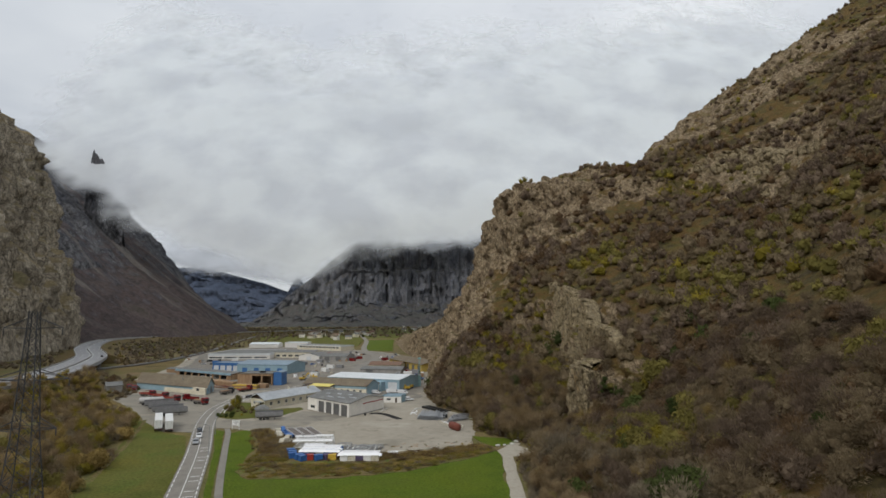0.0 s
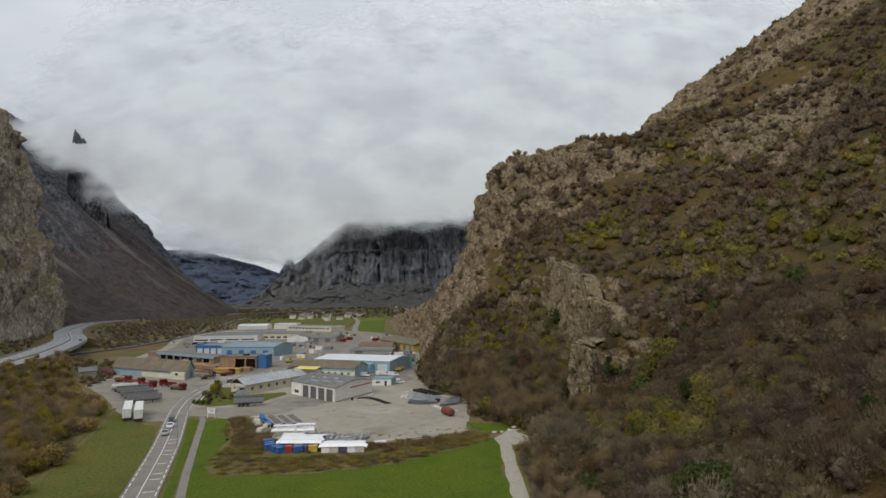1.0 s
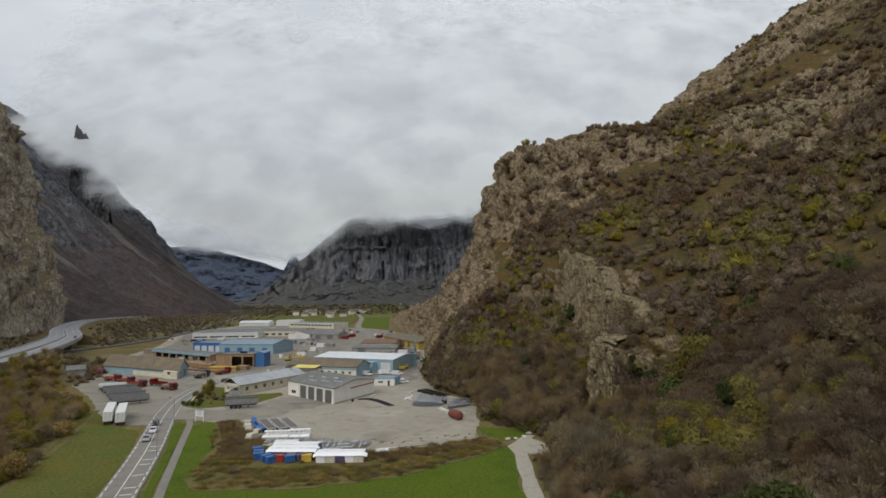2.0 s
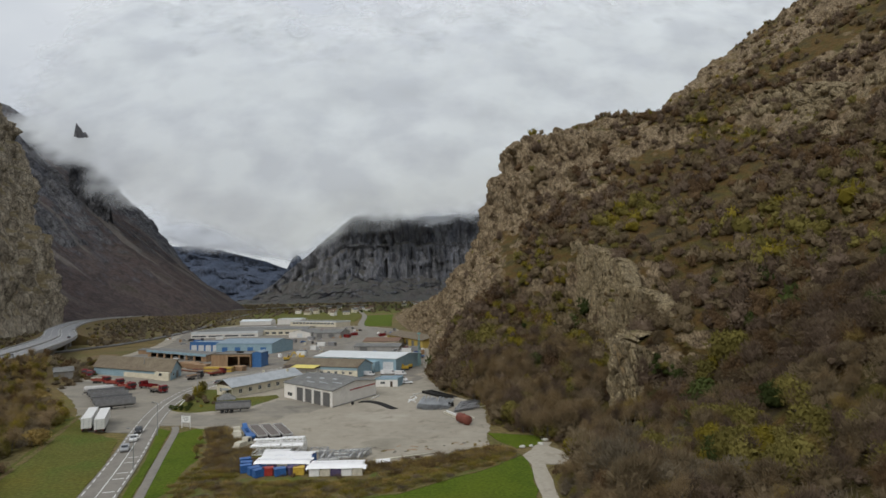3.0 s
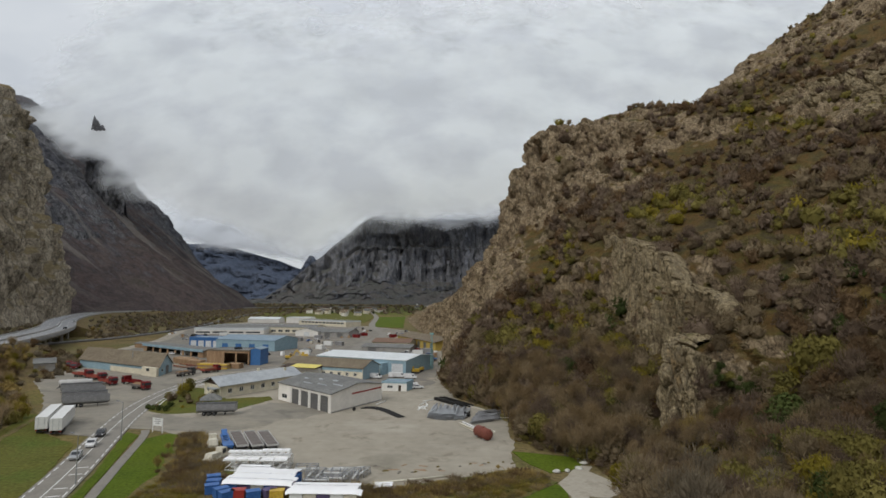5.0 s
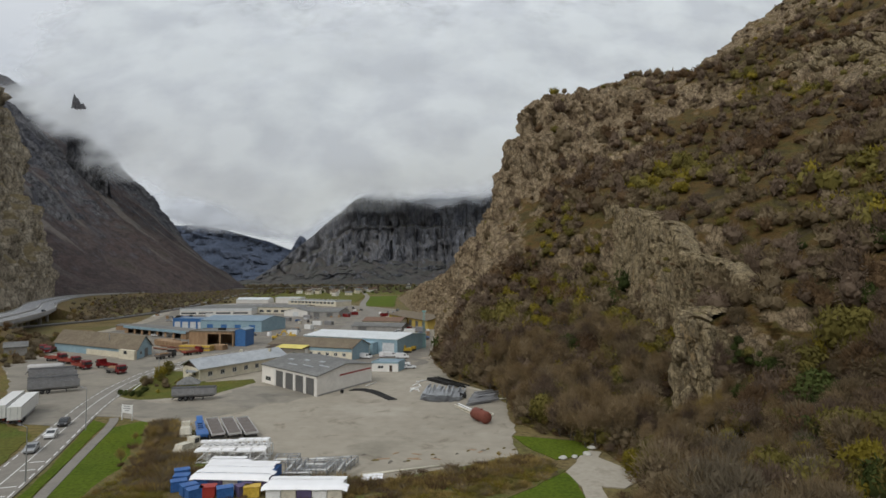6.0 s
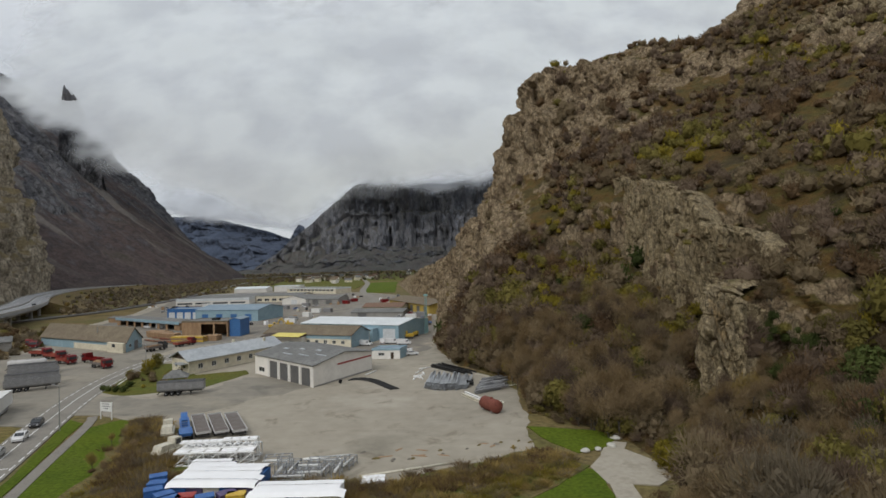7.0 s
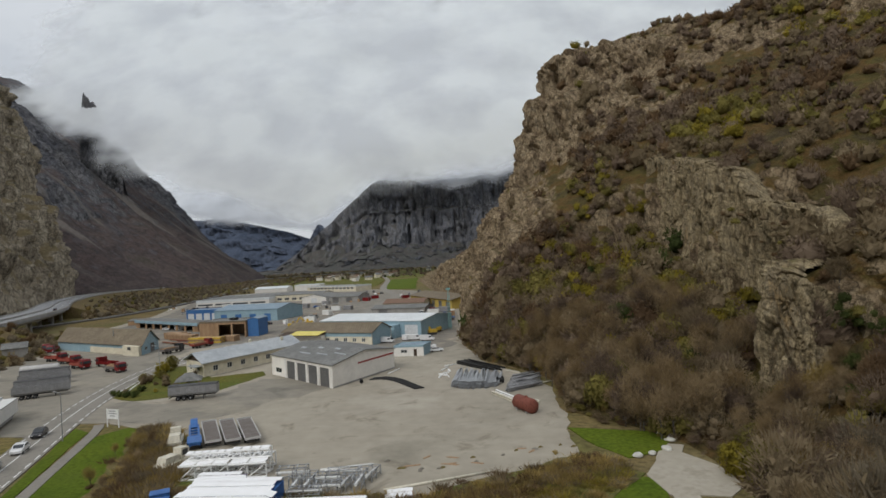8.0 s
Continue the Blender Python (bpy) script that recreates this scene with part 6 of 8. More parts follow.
def bare_tree(seed, height, spread, crown_mat, n_leaf):
    """A tree in early spring: a tapered trunk forking low into upright limbs, and a haze of fine twigs round them."""
    r = random.Random(seed)
    wood = Geo()
    tips = []

    def limb(p, d, ln, rad, level):
        q = p + d * ln
        wood.tube(p, q, rad, rad * 0.62, 5 if level < 2 else 3, cap=False)
        tips.extend((p + d * ln * 0.55, q))
        if level < 4:
            for _ in range(4 if level == 0 else 3 if level == 1 else 2):
                e = (d + Vector((r.uniform(-1, 1), r.uniform(-1, 1), r.uniform(-0.1, 0.75))) * (0.5 + 0.08 * level) * spread).normalized()
                limb(p + d * ln * r.uniform(0.45, 1.0), e, ln * r.uniform(0.6, 0.85), rad * 0.55, level + 1)

    limb(Vector((0, 0, -0.3)), Vector((0.03, 0.02, 1)).normalized(), height * 0.27, height * 0.014, 0)
    rn = np.random.RandomState(seed)
    tp = np.array([tuple(t) for t in tips])
    k = rn.randint(2, len(tips), n_leaf)
    p = tp[k] + rn.normal(size=(n_leaf, 3)) * height * np.array([0.05, 0.05, 0.06])
    p[:, 2] = np.maximum(p[:, 2], 0.12 * height)
    out = p - np.array([0, 0, 0.4 * height])
    out /= np.linalg.norm(out, axis=1, keepdims=True) + 1e-9
    d = rn.normal(size=(n_leaf, 3)) * 0.6 + out * 0.5 + np.array([0, 0, 0.7])
    d /= np.linalg.norm(d, axis=1, keepdims=True)
    sd = np.cross(d, rn.normal(size=(n_leaf, 3)))
    sd *= 0.04 * height / 10 / np.linalg.norm(sd, axis=1, keepdims=True)
    ln = rn.uniform(0.35, 1.05, (n_leaf, 1)) * height / 10
    v = np.stack([p - sd, p + sd, p + d * ln], 1)
    # twigs shade with the rounded crown that they belong to
    nb = out + np.array([0, 0, 0.3]) + rn.normal(size=(n_leaf, 3)) * 0.25
    nb /= np.linalg.norm(nb, axis=1, keepdims=True)
    turn = (np.cross(v[:, 1] - v[:, 0], v[:, 2] - v[:, 0]) * nb).sum(1) < 0
    v[turn] = v[turn][:, [0, 2, 1]]
    leaves = np.hstack([v.reshape(-1, 3), np.repeat(nb, 3, axis=0)])
    wv = np.array(wood.v)
    sticks = np.concatenate([wv[[f[0], f[1], f[2], f[0], f[2], f[3]]] for f in wood.f])
    return wood.mesh("trunk", M_bark), crown_mesh("crown", leaves, crown_mat), sticks, leaves


M_tree = leaf_mat("tree_twigs", (0.214, 0.156, 0.08858), (0.293, 0.217, 0.123), (0.371, 0.28, 0.1668))
M_treer = leaf_mat("reddish_tree_twigs", (0.183, 0.126, 0.0657), (0.253, 0.181, 0.0946), (0.315, 0.235, 0.1264))
TREES = {}
for kind, mt, sp in (("grey", M_tree, 1.0), ("rust", M_treer, 1.0), ("lime", M_lime, 0.9), ("ochre", M_ochre, 0.95), ("plum", M_plum, 1.0)):
    TREES[kind] = [bare_tree(40 + k + len(kind), 10.0, sp, mt, 1500) for k in range(3)]
TREE_WORD = {"grey": "bare grey-brown", "rust": "bare reddish-brown", "lime": "yellow-green budding", "ochre": "ochre budding", "plum": "bare dark-twigged"}


TREE_MAT = {"grey": M_tree, "rust": M_treer, "lime": M_lime, "ochre": M_ochre, "plum": M_plum}
wood_blocks, leaf_blocks = [], {kind: [] for kind in TREE_MAT}


def tree(kind, x, y, z, height, where):
    """A tree of its own; past the first three hundred they join one wood of their kind."""
    wood, leaves, sticks, twigs = random.choice(TREES[kind])
    turn = random.uniform(0, 2 * math.pi)
    if counts["tree"] >= 298:
        leaf_blocks[kind].append(place(twigs, x, y, z, height / 10, 1.0, turn))
        c, sn = math.cos(turn), math.sin(turn)
        wood_blocks.append(np.stack([c * sticks[:, 0] - sn * sticks[:, 1], sn * sticks[:, 0] + c * sticks[:, 1], sticks[:, 2]], -1) * height / 10 + np.array([x, y, z]))
        return
    counts["tree"] += 1
    top = thing("tree", pose(x, y, z, 0, 0, math.degrees(turn)) @ Matrix.Diagonal((height / 10, height / 10, height / 10, 1)), TREE_WORD[kind] + " tree " + where, "tree", "trees " + where)
    for nm, me in (("trunk", wood), ("crown", leaves)):
        o = new(nm, me)
        o.parent = top


def hill_z(x, y):
    i = int(np.clip(np.searchsorted(hill_ys, y), 0, R - 1))
    return float(np.interp(x, hill_grid[i, :, 0], hill_grid[i, :, 2])) if x > hill_grid[i, 0, 0] else 0.0


# bare trees in the hollow at the foot of the rocks
rs = np.random.RandomState(31)
for k in range(135):
    y = rs.uniform(195, 262)
    toe = np.interp(y, [196, 205, 220, 240, 262], [25, 19, 15, 15, 6])
    x = toe + rs.uniform(-0.5, 34 if y > 215 else 18)
    tree(rs.choice(["grey", "rust", "plum", "grey", "rust"]), x, y, hill_z(x, y) - 0.2, rs.uniform(7.5, 12.5), "at the foot of the rocks")
for k in range(26):
    y = rs.uniform(128, 190)
    x = rs.uniform(32, 46)
    tree(rs.choice(["grey", "rust", "ochre", "grey"]), x, y, hill_z(x, y) - 0.2, rs.uniform(5, 8.5), "above the dirt track")

for k in range(150):
    y = rs.uniform(126, 198)
    x = rs.uniform(33, 92 if k > 70 else 64)
    tree(rs.choice(["grey", "rust", "ochre", "grey", "plum"]), x, y, hill_z(x, y) - 0.2, rs.uniform(4.5, 8.5), "above the dirt track")

# thick scrub in the hollow below the rock wall
for k in range(620):
    y = rs.uniform(212, 312)
    toe = np.interp(y, [196, 205, 220, 240, 262, 284, 312], [25, 19, 15, 15, 6, 2, -1])
    head = np.interp(y, [212, 222, 240, 262, 284, 312], [38, 56, 62, 56, 54, 50])
    x = toe + (head - toe) * rs.uniform(0.05, 1.0)
    if y > 285 + 0.55 * (x - 5) + rs.uniform(-8, 8):
        continue
    nm = rs.choice(["grey_brown_twigs", "plum_brown_twigs", "olive_leaves", "yellow_green_leaves", "dark_green_leaves"], p=[0.34, 0.16, 0.30, 0.16, 0.04])
    shrub(nm, x, y, hill_z(x, y), rs.uniform(1.6, 3.6), rs.uniform(1.1, 1.5), rs.uniform(0, 6.28), False)

# ivy and evergreen scrub about the pillar
for k in range(34):
    if k < 16:
        x, y, z = rs.uniform(55, 61), rs.uniform(199.5, 205), rs.uniform(13.5, 19)
    else:
        x, y = rs.uniform(49, 63), rs.uniform(184, 197)
        z = hill_z(x, y)
    shrub("dark_green_leaves" if k % 4 else "olive_leaves", x, y, z, rs.uniform(0.9, 1.7) if k < 16 else rs.uniform(1.2, 2.4), rs.uniform(1.1, 1.5), rs.uniform(0, 6.28), False)
# evergreens and budding bushes on the slope beside the pillar
for k in range(58):
    y = rs.uniform(166, 198)
    x = np.interp(y, [166, 198], [50, 60]) + rs.normal(0, 4.5)
    nm = rs.choice(["dark_green_leaves", "olive_leaves", "yellow_green_leaves"], p=[0.45, 0.35, 0.2])
    far_blocks[nm].append(place(random.choice(CLOSE[nm]), x, y, hill_z(x, y) + rs.uniform(0.2, 1.6), rs.uniform(1.2, 2.6), rs.uniform(1.1, 1.6), rs.uniform(0, 6.28)))
# turf-crowned ledge behind the pillar: low bushes
for k in range(26):
    x, y = rs.uniform(55, 72), rs.uniform(216, 240)
    shrub(rs.choice(["grey_brown_twigs", "olive_leaves", "rusty_brown_twigs"]), x, y, max(hill_z(x, y), float(np.interp(y, [216, 240], [26, 37]))) - 0.4, rs.uniform(0.7, 1.6), rs.uniform(0.8, 1.2), rs.uniform(0, 6.28), False)
# undergrowth along the foot of the slope
for k in range(230):
    y = rs.uniform(140, 232)
    toe = np.interp(y, [140, 160, 185, 193, 199, 206, 212, 232], [30, 28, 30, 29, 25, 19, 15.5, 16.5])
    x = toe + rs.uniform(-1.0, 7.0)
    shrub(rs.choice(["grey_brown_twigs", "rusty_brown_twigs", "olive_leaves", "plum_brown_twigs", "ochre_leaves"], p=[0.36, 0.22, 0.2, 0.14, 0.08]), x, y, hill_z(x, y), rs.uniform(0.6, 1.5), rs.uniform(0.8, 1.3), rs.uniform(0, 6.28), False)

# budding bushes in the hollow
for k in range(26):
    y = rs.uniform(232, 282)
    x = np.interp(y, [232, 250, 282], [50, 46, 36]) + rs.normal(0, 5)
    shrub("yellow_green_leaves" if k % 3 else "olive_leaves", x, y, hill_z(x, y) + 0.8, rs.uniform(2.2, 3.8), rs.uniform(1.2, 1.6), rs.uniform(0, 6.28), False)

# scrub wood on the motorway side
for k in range(740):
    y = rs.uniform(128, 330)
    edge = np.interp(y, [128, 150, 170, 205, 236, 262, 300, 330], [-80, -84, -90, -103, -116, -140, -168, -184])
    x = edge - abs(rs.normal(0, 34)) - 1.0
    if x < -195:
        continue
    nz = float(np.interp(x, [-192, -175, -156], [8.6, 3.2, -0.1]))
    if rs.uniform() < 0.26:
        tree(rs.choice(["lime", "grey", "rust", "grey", "ochre"]), x, y, nz - 0.2, rs.uniform(6, 10), "in the motorway scrub")
    else:
        nm = rs.choice(["rusty_brown_twigs", "ochre_leaves", "grey_brown_twigs", "olive_leaves", "yellow_green_leaves", "pale_river_twigs"], p=[0.14, 0.16, 0.28, 0.18, 0.08, 0.16])
        shrub(nm, x, y, nz, rs.uniform(2.1, 4.2), rs.uniform(0.9, 1.4), rs.uniform(0, 6.28), y < 215, "in the motorway scrub")

# scrub on the embankment beside the viaduct
for k in range(150):
    y = rs.uniform(284, 372)
    i = int(np.argmin(np.abs(hw[:, 1] - y)))
    o = rs.uniform(3, 36)
    q = hw[i, :2] + sideways(hw)[i] * o
    nm = rs.choice(["grey_brown_twigs", "pale_river_twigs", "olive_leaves", "ochre_leaves", "rusty_brown_twigs"], p=[0.34, 0.3, 0.14, 0.12, 0.1])
    far_blocks[nm].append(place(random.choice(MID[nm]), q[0], q[1], np.interp(o, [0, 15, 34], [hw[i, 2] - 0.4, 0.35 * hw[i, 2], -0.3]) - 0.2, rs.uniform(1.2, 3.0), rs.uniform(0.9, 1.4), rs.uniform(0, 6.28)))
# budding bushes and low hedges in the garden
for k in range(26):
    x, y = rs.uniform(-90, -68), rs.uniform(243, 279)
    if x > -60 - 0.45 * (y - 243) - 8 or (abs(x + 71) < 4.5 and abs(y - 247.5) < 4.5):
        continue
    nm = rs.choice(["olive_leaves", "yellow_green_leaves", "grey_brown_twigs", "dark_green_leaves"], p=[0.3, 0.2, 0.35, 0.15])
    far_blocks[nm].append(place(random.choice(MID[nm]), x, y, 0.0, rs.uniform(0.9, 2.2), rs.uniform(0.9, 1.4), rs.uniform(0, 6.28)))

# brambles on the bank below the yard
bank_line = curve([(-57, 208), (-52, 194), (-47, 183), (-36, 177), (-20, 175), (-8, 175), (4, 181), (14, 186)], 2.0)
for k in range(150):
    p = bank_line[rs.randint(len(bank_line))]
    x, y = p[0] + rs.normal(-0.6, 2.0), p[1] + rs.normal(-0.4, 2.2)
    nm = rs.choice(["rusty_brown_twigs", "ochre_leaves", "grey_brown_twigs", "olive_leaves"], p=[0.45, 0.3, 0.1, 0.15])
    far_blocks[nm].append(place(random.choice(MID[nm]), x, y, -0.05, rs.uniform(0.5, 1.2), rs.uniform(0.6, 1.0), rs.uniform(0, 6.28)))

# tall dry brush at the yard's corner
BRUSH = {}
for nm in ("rusty_brown_twigs", "ochre_leaves", "grey_brown_twigs", "pale_river_twigs", "olive_leaves", "yellow_green_leaves"):
    BRUSH[nm] = []
    for sd in range(4):
        r2 = np.random.RandomState(900 + sd)
        n = 150
        foot = r2.normal(0, 0.42, (n, 3)) * np.array([1, 1, 0])
        lean = np.stack([foot[:, 0] * 0.8 + r2.normal(0, 0.25, n), foot[:, 1] * 0.8 + r2.normal(0, 0.25, n), r2.uniform(0.5, 1.25, n)], -1)
        mid = foot + lean * r2.uniform(0.0, 0.5, (n, 1))
        wide = np.cross(lean, r2.normal(size=(n, 3)))
        wide *= 0.055 / np.linalg.norm(wide, axis=1, keepdims=True)
        tri = np.stack([mid - wide, mid + wide, mid + lean * 0.7], 1)
        nb = foot * 0.8 + np.array([0, 0, 1.0]) + r2.normal(0, 0.25, (n, 3))
        nb /= np.linalg.norm(nb, axis=1, keepdims=True)
        turn = (np.cross(tri[:, 1] - tri[:, 0], tri[:, 2] - tri[:, 0]) * nb).sum(1) < 0
        tri[turn] = tri[turn][:, [0, 2, 1]]
        BRUSH[nm].append(np.hstack([tri.reshape(-1, 3), np.repeat(nb, 3, axis=0)]))
for k in range(430):
    y = rs.uniform(174, 214)
    lo, hi = np.interp(y, [174, 184, 193, 203, 214], [-49, -54, -56, -59.5, -65]), np.interp(y, [174, 181, 187, 194, 207, 214], [-42, -43.5, -44.5, -49.5, -56, -60])
    x = rs.uniform(lo, hi)
    nm = rs.choice(["rusty_brown_twigs", "ochre_leaves", "grey_brown_twigs", "pale_river_twigs"], p=[0.06, 0.44, 0.1, 0.4])
    far_blocks[nm].append(place(BRUSH[nm][rs.randint(4)], x, y, 0.0, rs.uniform(0.8, 1.5) * (0.4 + 0.75 * (x - lo) / (hi - lo)), rs.uniform(0.6, 1.1), rs.uniform(0, 6.28)))
for k in range(520):
    p = bank_line[rs.randint(len(bank_line))]
    nm = rs.choice(["rusty_brown_twigs", "ochre_leaves", "grey_brown_twigs"], p=[0.3, 0.45, 0.25])
    far_blocks[nm].append(place(BRUSH[nm][rs.randint(4)], p[0] + rs.normal(-0.4, 1.8), p[1] + rs.normal(-0.4, 2.0), 0.0, rs.uniform(0.6, 1.2), rs.uniform(0.6, 1.1), rs.uniform(0, 6.28)))
for k in range(10):
    p = bank_line[rs.randint(0, 16)]
    tree(rs.choice(["rust", "ochre", "rust", "grey"]), p[0] + rs.normal(-1.5, 2.6), p[1] + rs.normal(-0.5, 2.2), -0.1, rs.uniform(2.2, 4.2), "on the bank below the yard")

# rough weeds between the yard's goods and the mown field
for k in range(900):
    x = rs.uniform(-53, 17)
    lo, hi = np.interp(x, [-53, -47, -39, -24, -8, 3, 10, 17], [166, 153, 153.5, 154.5, 159.5, 168, 174, 181]), np.interp(x, [-53, -43, -42, -13, -10, 2, 17], [182, 178, 167, 167, 176, 182, 187])
    y = lo + (hi - lo) * rs.uniform() ** 0.8
    nm = rs.choice(["rusty_brown_twigs", "ochre_leaves", "grey_brown_twigs", "pale_river_twigs", "olive_leaves", "yellow_green_leaves"], p=[0.04, 0.24, 0.06, 0.14, 0.36, 0.16])
    far_blocks[nm].append(place(BRUSH[nm][rs.randint(4)], x, y, -0.05, rs.uniform(0.45, 1.1), rs.uniform(0.4, 0.8), rs.uniform(0, 6.28)))
# bare brush along the dirt track
for k in range(190):
    y = rs.uniform(112, 168)
    x = np.interp(y, [112, 138, 160, 176], [17, 18.5, 20, 21.5]) + rs.uniform(2.6, 12.5)
    nm = rs.choice(["pale_river_twigs", "grey_brown_twigs", "rusty_brown_twigs", "olive_leaves"], p=[0.6, 0.22, 0.08, 0.1])
    shrub(nm, x, y, hill_z(x, y), rs.uniform(0.8, 2.2), rs.uniform(1.1, 1.6), rs.uniform(0, 6.28), False)
for k in range(50):
    y = rs.uniform(112, 168)
    x = np.interp(y, [112, 138, 160, 176], [17, 18.5, 20, 21.5]) + rs.uniform(3.5, 12)
    tree(rs.choice(["grey", "rust", "grey"]), x, y, hill_z(x, y) - 0.1, rs.uniform(4.0, 7.5), "beside the dirt track")

# hedge, garden shrubs
for x, y, s, nm in ((-88, 244.6, 1.1, "dark_green_leaves"), (-86, 243.8, 1.2, "dark_green_leaves"), (-84, 243, 1.2, "dark_green_leaves"), (-82, 242.2, 1.1, "dark_green_leaves"), (-91, 263, 1.6, "olive_leaves"),
                    (-89, 268, 2.2, "yellow_green_leaves"), (-91, 274, 2.6, "yellow_green_leaves"), (-92, 281, 2.8, "olive_leaves"), (-88, 258, 1.8, "grey_brown_twigs"), (-86, 263, 2.0, "olive_leaves"), (-83, 259, 1.5, "grey_brown_twigs")):
    shrub(nm, x, y, 0.05, s * 1.15, 1.35, 0.7, True, "in the garden")

# woods along the river and over the valley floor
for k in range(2600):
    y = rs.uniform(470, 1900)
    c = np.interp(y, [470, 700, 1070, 1500, 1900], [-285, -300, -375, -460, -560])
    x = c + rs.normal(-30, 55) * (0.6 + y / 1500)
    if x > np.interp(y, [470, 560, 700, 800, 1900], [-262, -240, -262, -250, -250]):
        continue
    road_x = np.interp(y, hw[:, 1][:200], hw[:, 0][:200])
    if road_x - 26 < x < road_x + 6:
        continue
    nm = rs.choice(["plum_brown_twigs", "grey_brown_twigs", "pale_river_twigs", "olive_leaves"], p=[0.08, 0.24, 0.6, 0.08])
    far_blocks[nm].append(place(random.choice(TINY[nm]), x, y, -0.2, rs.uniform(2.0, 4.2), rs.uniform(0.9, 1.5), rs.uniform(0, 6.28)))
# bushes on the motorway embankment
for k in range(260):
    i = rs.randint(len(hw))
    if not 520 < hw[i, 1] < 1100:
        continue
    o = rs.uniform(6, 36)
    z = np.interp(o, [0, 15, 34], [hw[i, 2] - 0.4, 0.35 * hw[i, 2], -0.3])
    q = hw[i, :2] + sideways(hw)[i] * o
    nm = rs.choice(["pale_river_twigs", "rusty_brown_twigs", "olive_leaves", "ochre_leaves"], p=[0.6, 0.12, 0.18, 0.1])
    far_blocks[nm].append(place(random.choice(TINY[nm]), q[0], q[1], z - 0.2, rs.uniform(1.6, 3.6), rs.uniform(0.9, 1.5), rs.uniform(0, 6.28)))
for k in range(900):
    y = rs.uniform(1150, 2300)
    x = rs.uniform(-0.38, 0.02) * y
    nm = rs.choice(["plum_brown_twigs", "pale_river_twigs", "olive_leaves", "dark_green_leaves"], p=[0.3, 0.5, 0.13, 0.07])
    far_blocks[nm].append(place(random.choice(TINY[nm]), x, y, -0.2, rs.uniform(3, 6.5), rs.uniform(0.8, 1.3), rs.uniform(0, 6.28)))
for kind, parts_ in leaf_blocks.items():
    stuff_of("thicket", parts_, TREE_MAT[kind], TREE_WORD[kind] + " trees joined in thickets by the motorway", "thicket")
if wood_blocks:
    wv = np.vstack(wood_blocks)
    tagged(new("thicket_trunks", array_mesh("thicket_trunks", wv, np.arange(len(wv), dtype=np.int32).reshape(-1, 3), M_bark)), "thin grey trunks and limbs of the motorway thickets", "thicket", kind="stuff")
for nm, blocks in far_blocks.items():
    stuff_of("scrub", blocks, MATS[nm], WORD[nm] + " scrub spread over slopes and banks", "scrub")

# ---------------------------------------------------------------- vehicles
M_tyre = make("black_rubber", ((0.018, 0.018, 0.018), (0.03, 0.03, 0.03)), 3.0, 0.9)
M_rim = make("steel_rim", ((0.25, 0.25, 0.25), (0.35, 0.35, 0.35)), 4.0, 0.45, 0.7)
M_chassis = make("dark_chassis", ((0.03, 0.03, 0.032), (0.06, 0.058, 0.056)), 2.0, 0.7)
M_deck = make("worn_plank_deck", ((0.13, 0.11, 0.10), (0.19, 0.17, 0.155)), 1.5, 0.9, stretch=(1, 0.2, 1), fine=(6, 0.2))
M_alu = make("grey_aluminium", ((0.24, 0.24, 0.245), (0.33, 0.33, 0.335)), 0.8, 0.5, 0.4, fine=(3, 0.1))
M_railw = make("pale_side_rail", ((0.42, 0.41, 0.40), (0.52, 0.51, 0.50)), 1.0, 0.6)
M_tarp = make("dark_tarpaulin", ((0.05, 0.05, 0.052), (0.085, 0.085, 0.085)), 0.8, 0.75, bump=0.05, bump_scale=2)
M_boxw = make("white_trailer_box", ((0.66, 0.66, 0.64), (0.74, 0.74, 0.72)), 0.4, 0.5, fine=(1.2, 0.05))
M_red = make("red_lorry_paint", ((0.13, 0.008, 0.010), (0.20, 0.014, 0.014)), 0.6, 0.4, fine=(2, 0.12))
M_orange = make("faded_orange_red_bed", ((0.24, 0.055, 0.04), (0.32, 0.085, 0.06)), 0.7, 0.7, fine=(2, 0.15))
M_blue = make("blue_machine_paint", ((0.03, 0.10, 0.30), (0.05, 0.15, 0.38)), 0.8, 0.5, fine=(3, 0.15))
M_creamp = make("cream_machine_paint", ((0.50, 0.47, 0.38), (0.62, 0.58, 0.48)), 0.8, 0.6, fine=(3, 0.15))
M_carw = make("white_car_paint", ((0.68, 0.68, 0.68), (0.74, 0.74, 0.74)), 1.0, 0.25, spec=0.5)
M_carg = make("silver_car_paint", ((0.36, 0.37, 0.38), (0.42, 0.43, 0.44)), 1.0, 0.3, 0.5)
M_cark = make("black_car_paint", ((0.02, 0.02, 0.022), (0.035, 0.035, 0.038)), 1.0, 0.25, spec=0.5)
M_plant = make("yellow_plant_paint", ((0.50, 0.32, 0.04), (0.60, 0.42, 0.07)), 0.8, 0.55, fine=(3, 0.15))
M_tank = make("rusty_red_tank", ((0.12, 0.036, 0.027), (0.18, 0.058, 0.040), (0.15, 0.048, 0.034)), 0.6, 0.8, fine=(3, 0.25))
M_film = make("white_plastic_sheeting", ((0.86, 0.86, 0.86), (0.92, 0.92, 0.93)), 0.4, 0.5, bump=0.06, bump_scale=1.2)
M_wpaint = make("white_painted_steel", ((0.72, 0.72, 0.71), (0.82, 0.82, 0.81)), 0.8, 0.5, fine=(4, 0.08))
M_purple = make("dark_violet_crate", ((0.09, 0.07, 0.14), (0.13, 0.10, 0.19)), 0.8, 0.7)
M_stone = make("pale_boulder", ((0.40, 0.39, 0.35), (0.55, 0.53, 0.48)), 1.2, 0.95, bump=0.1, bump_scale=3)
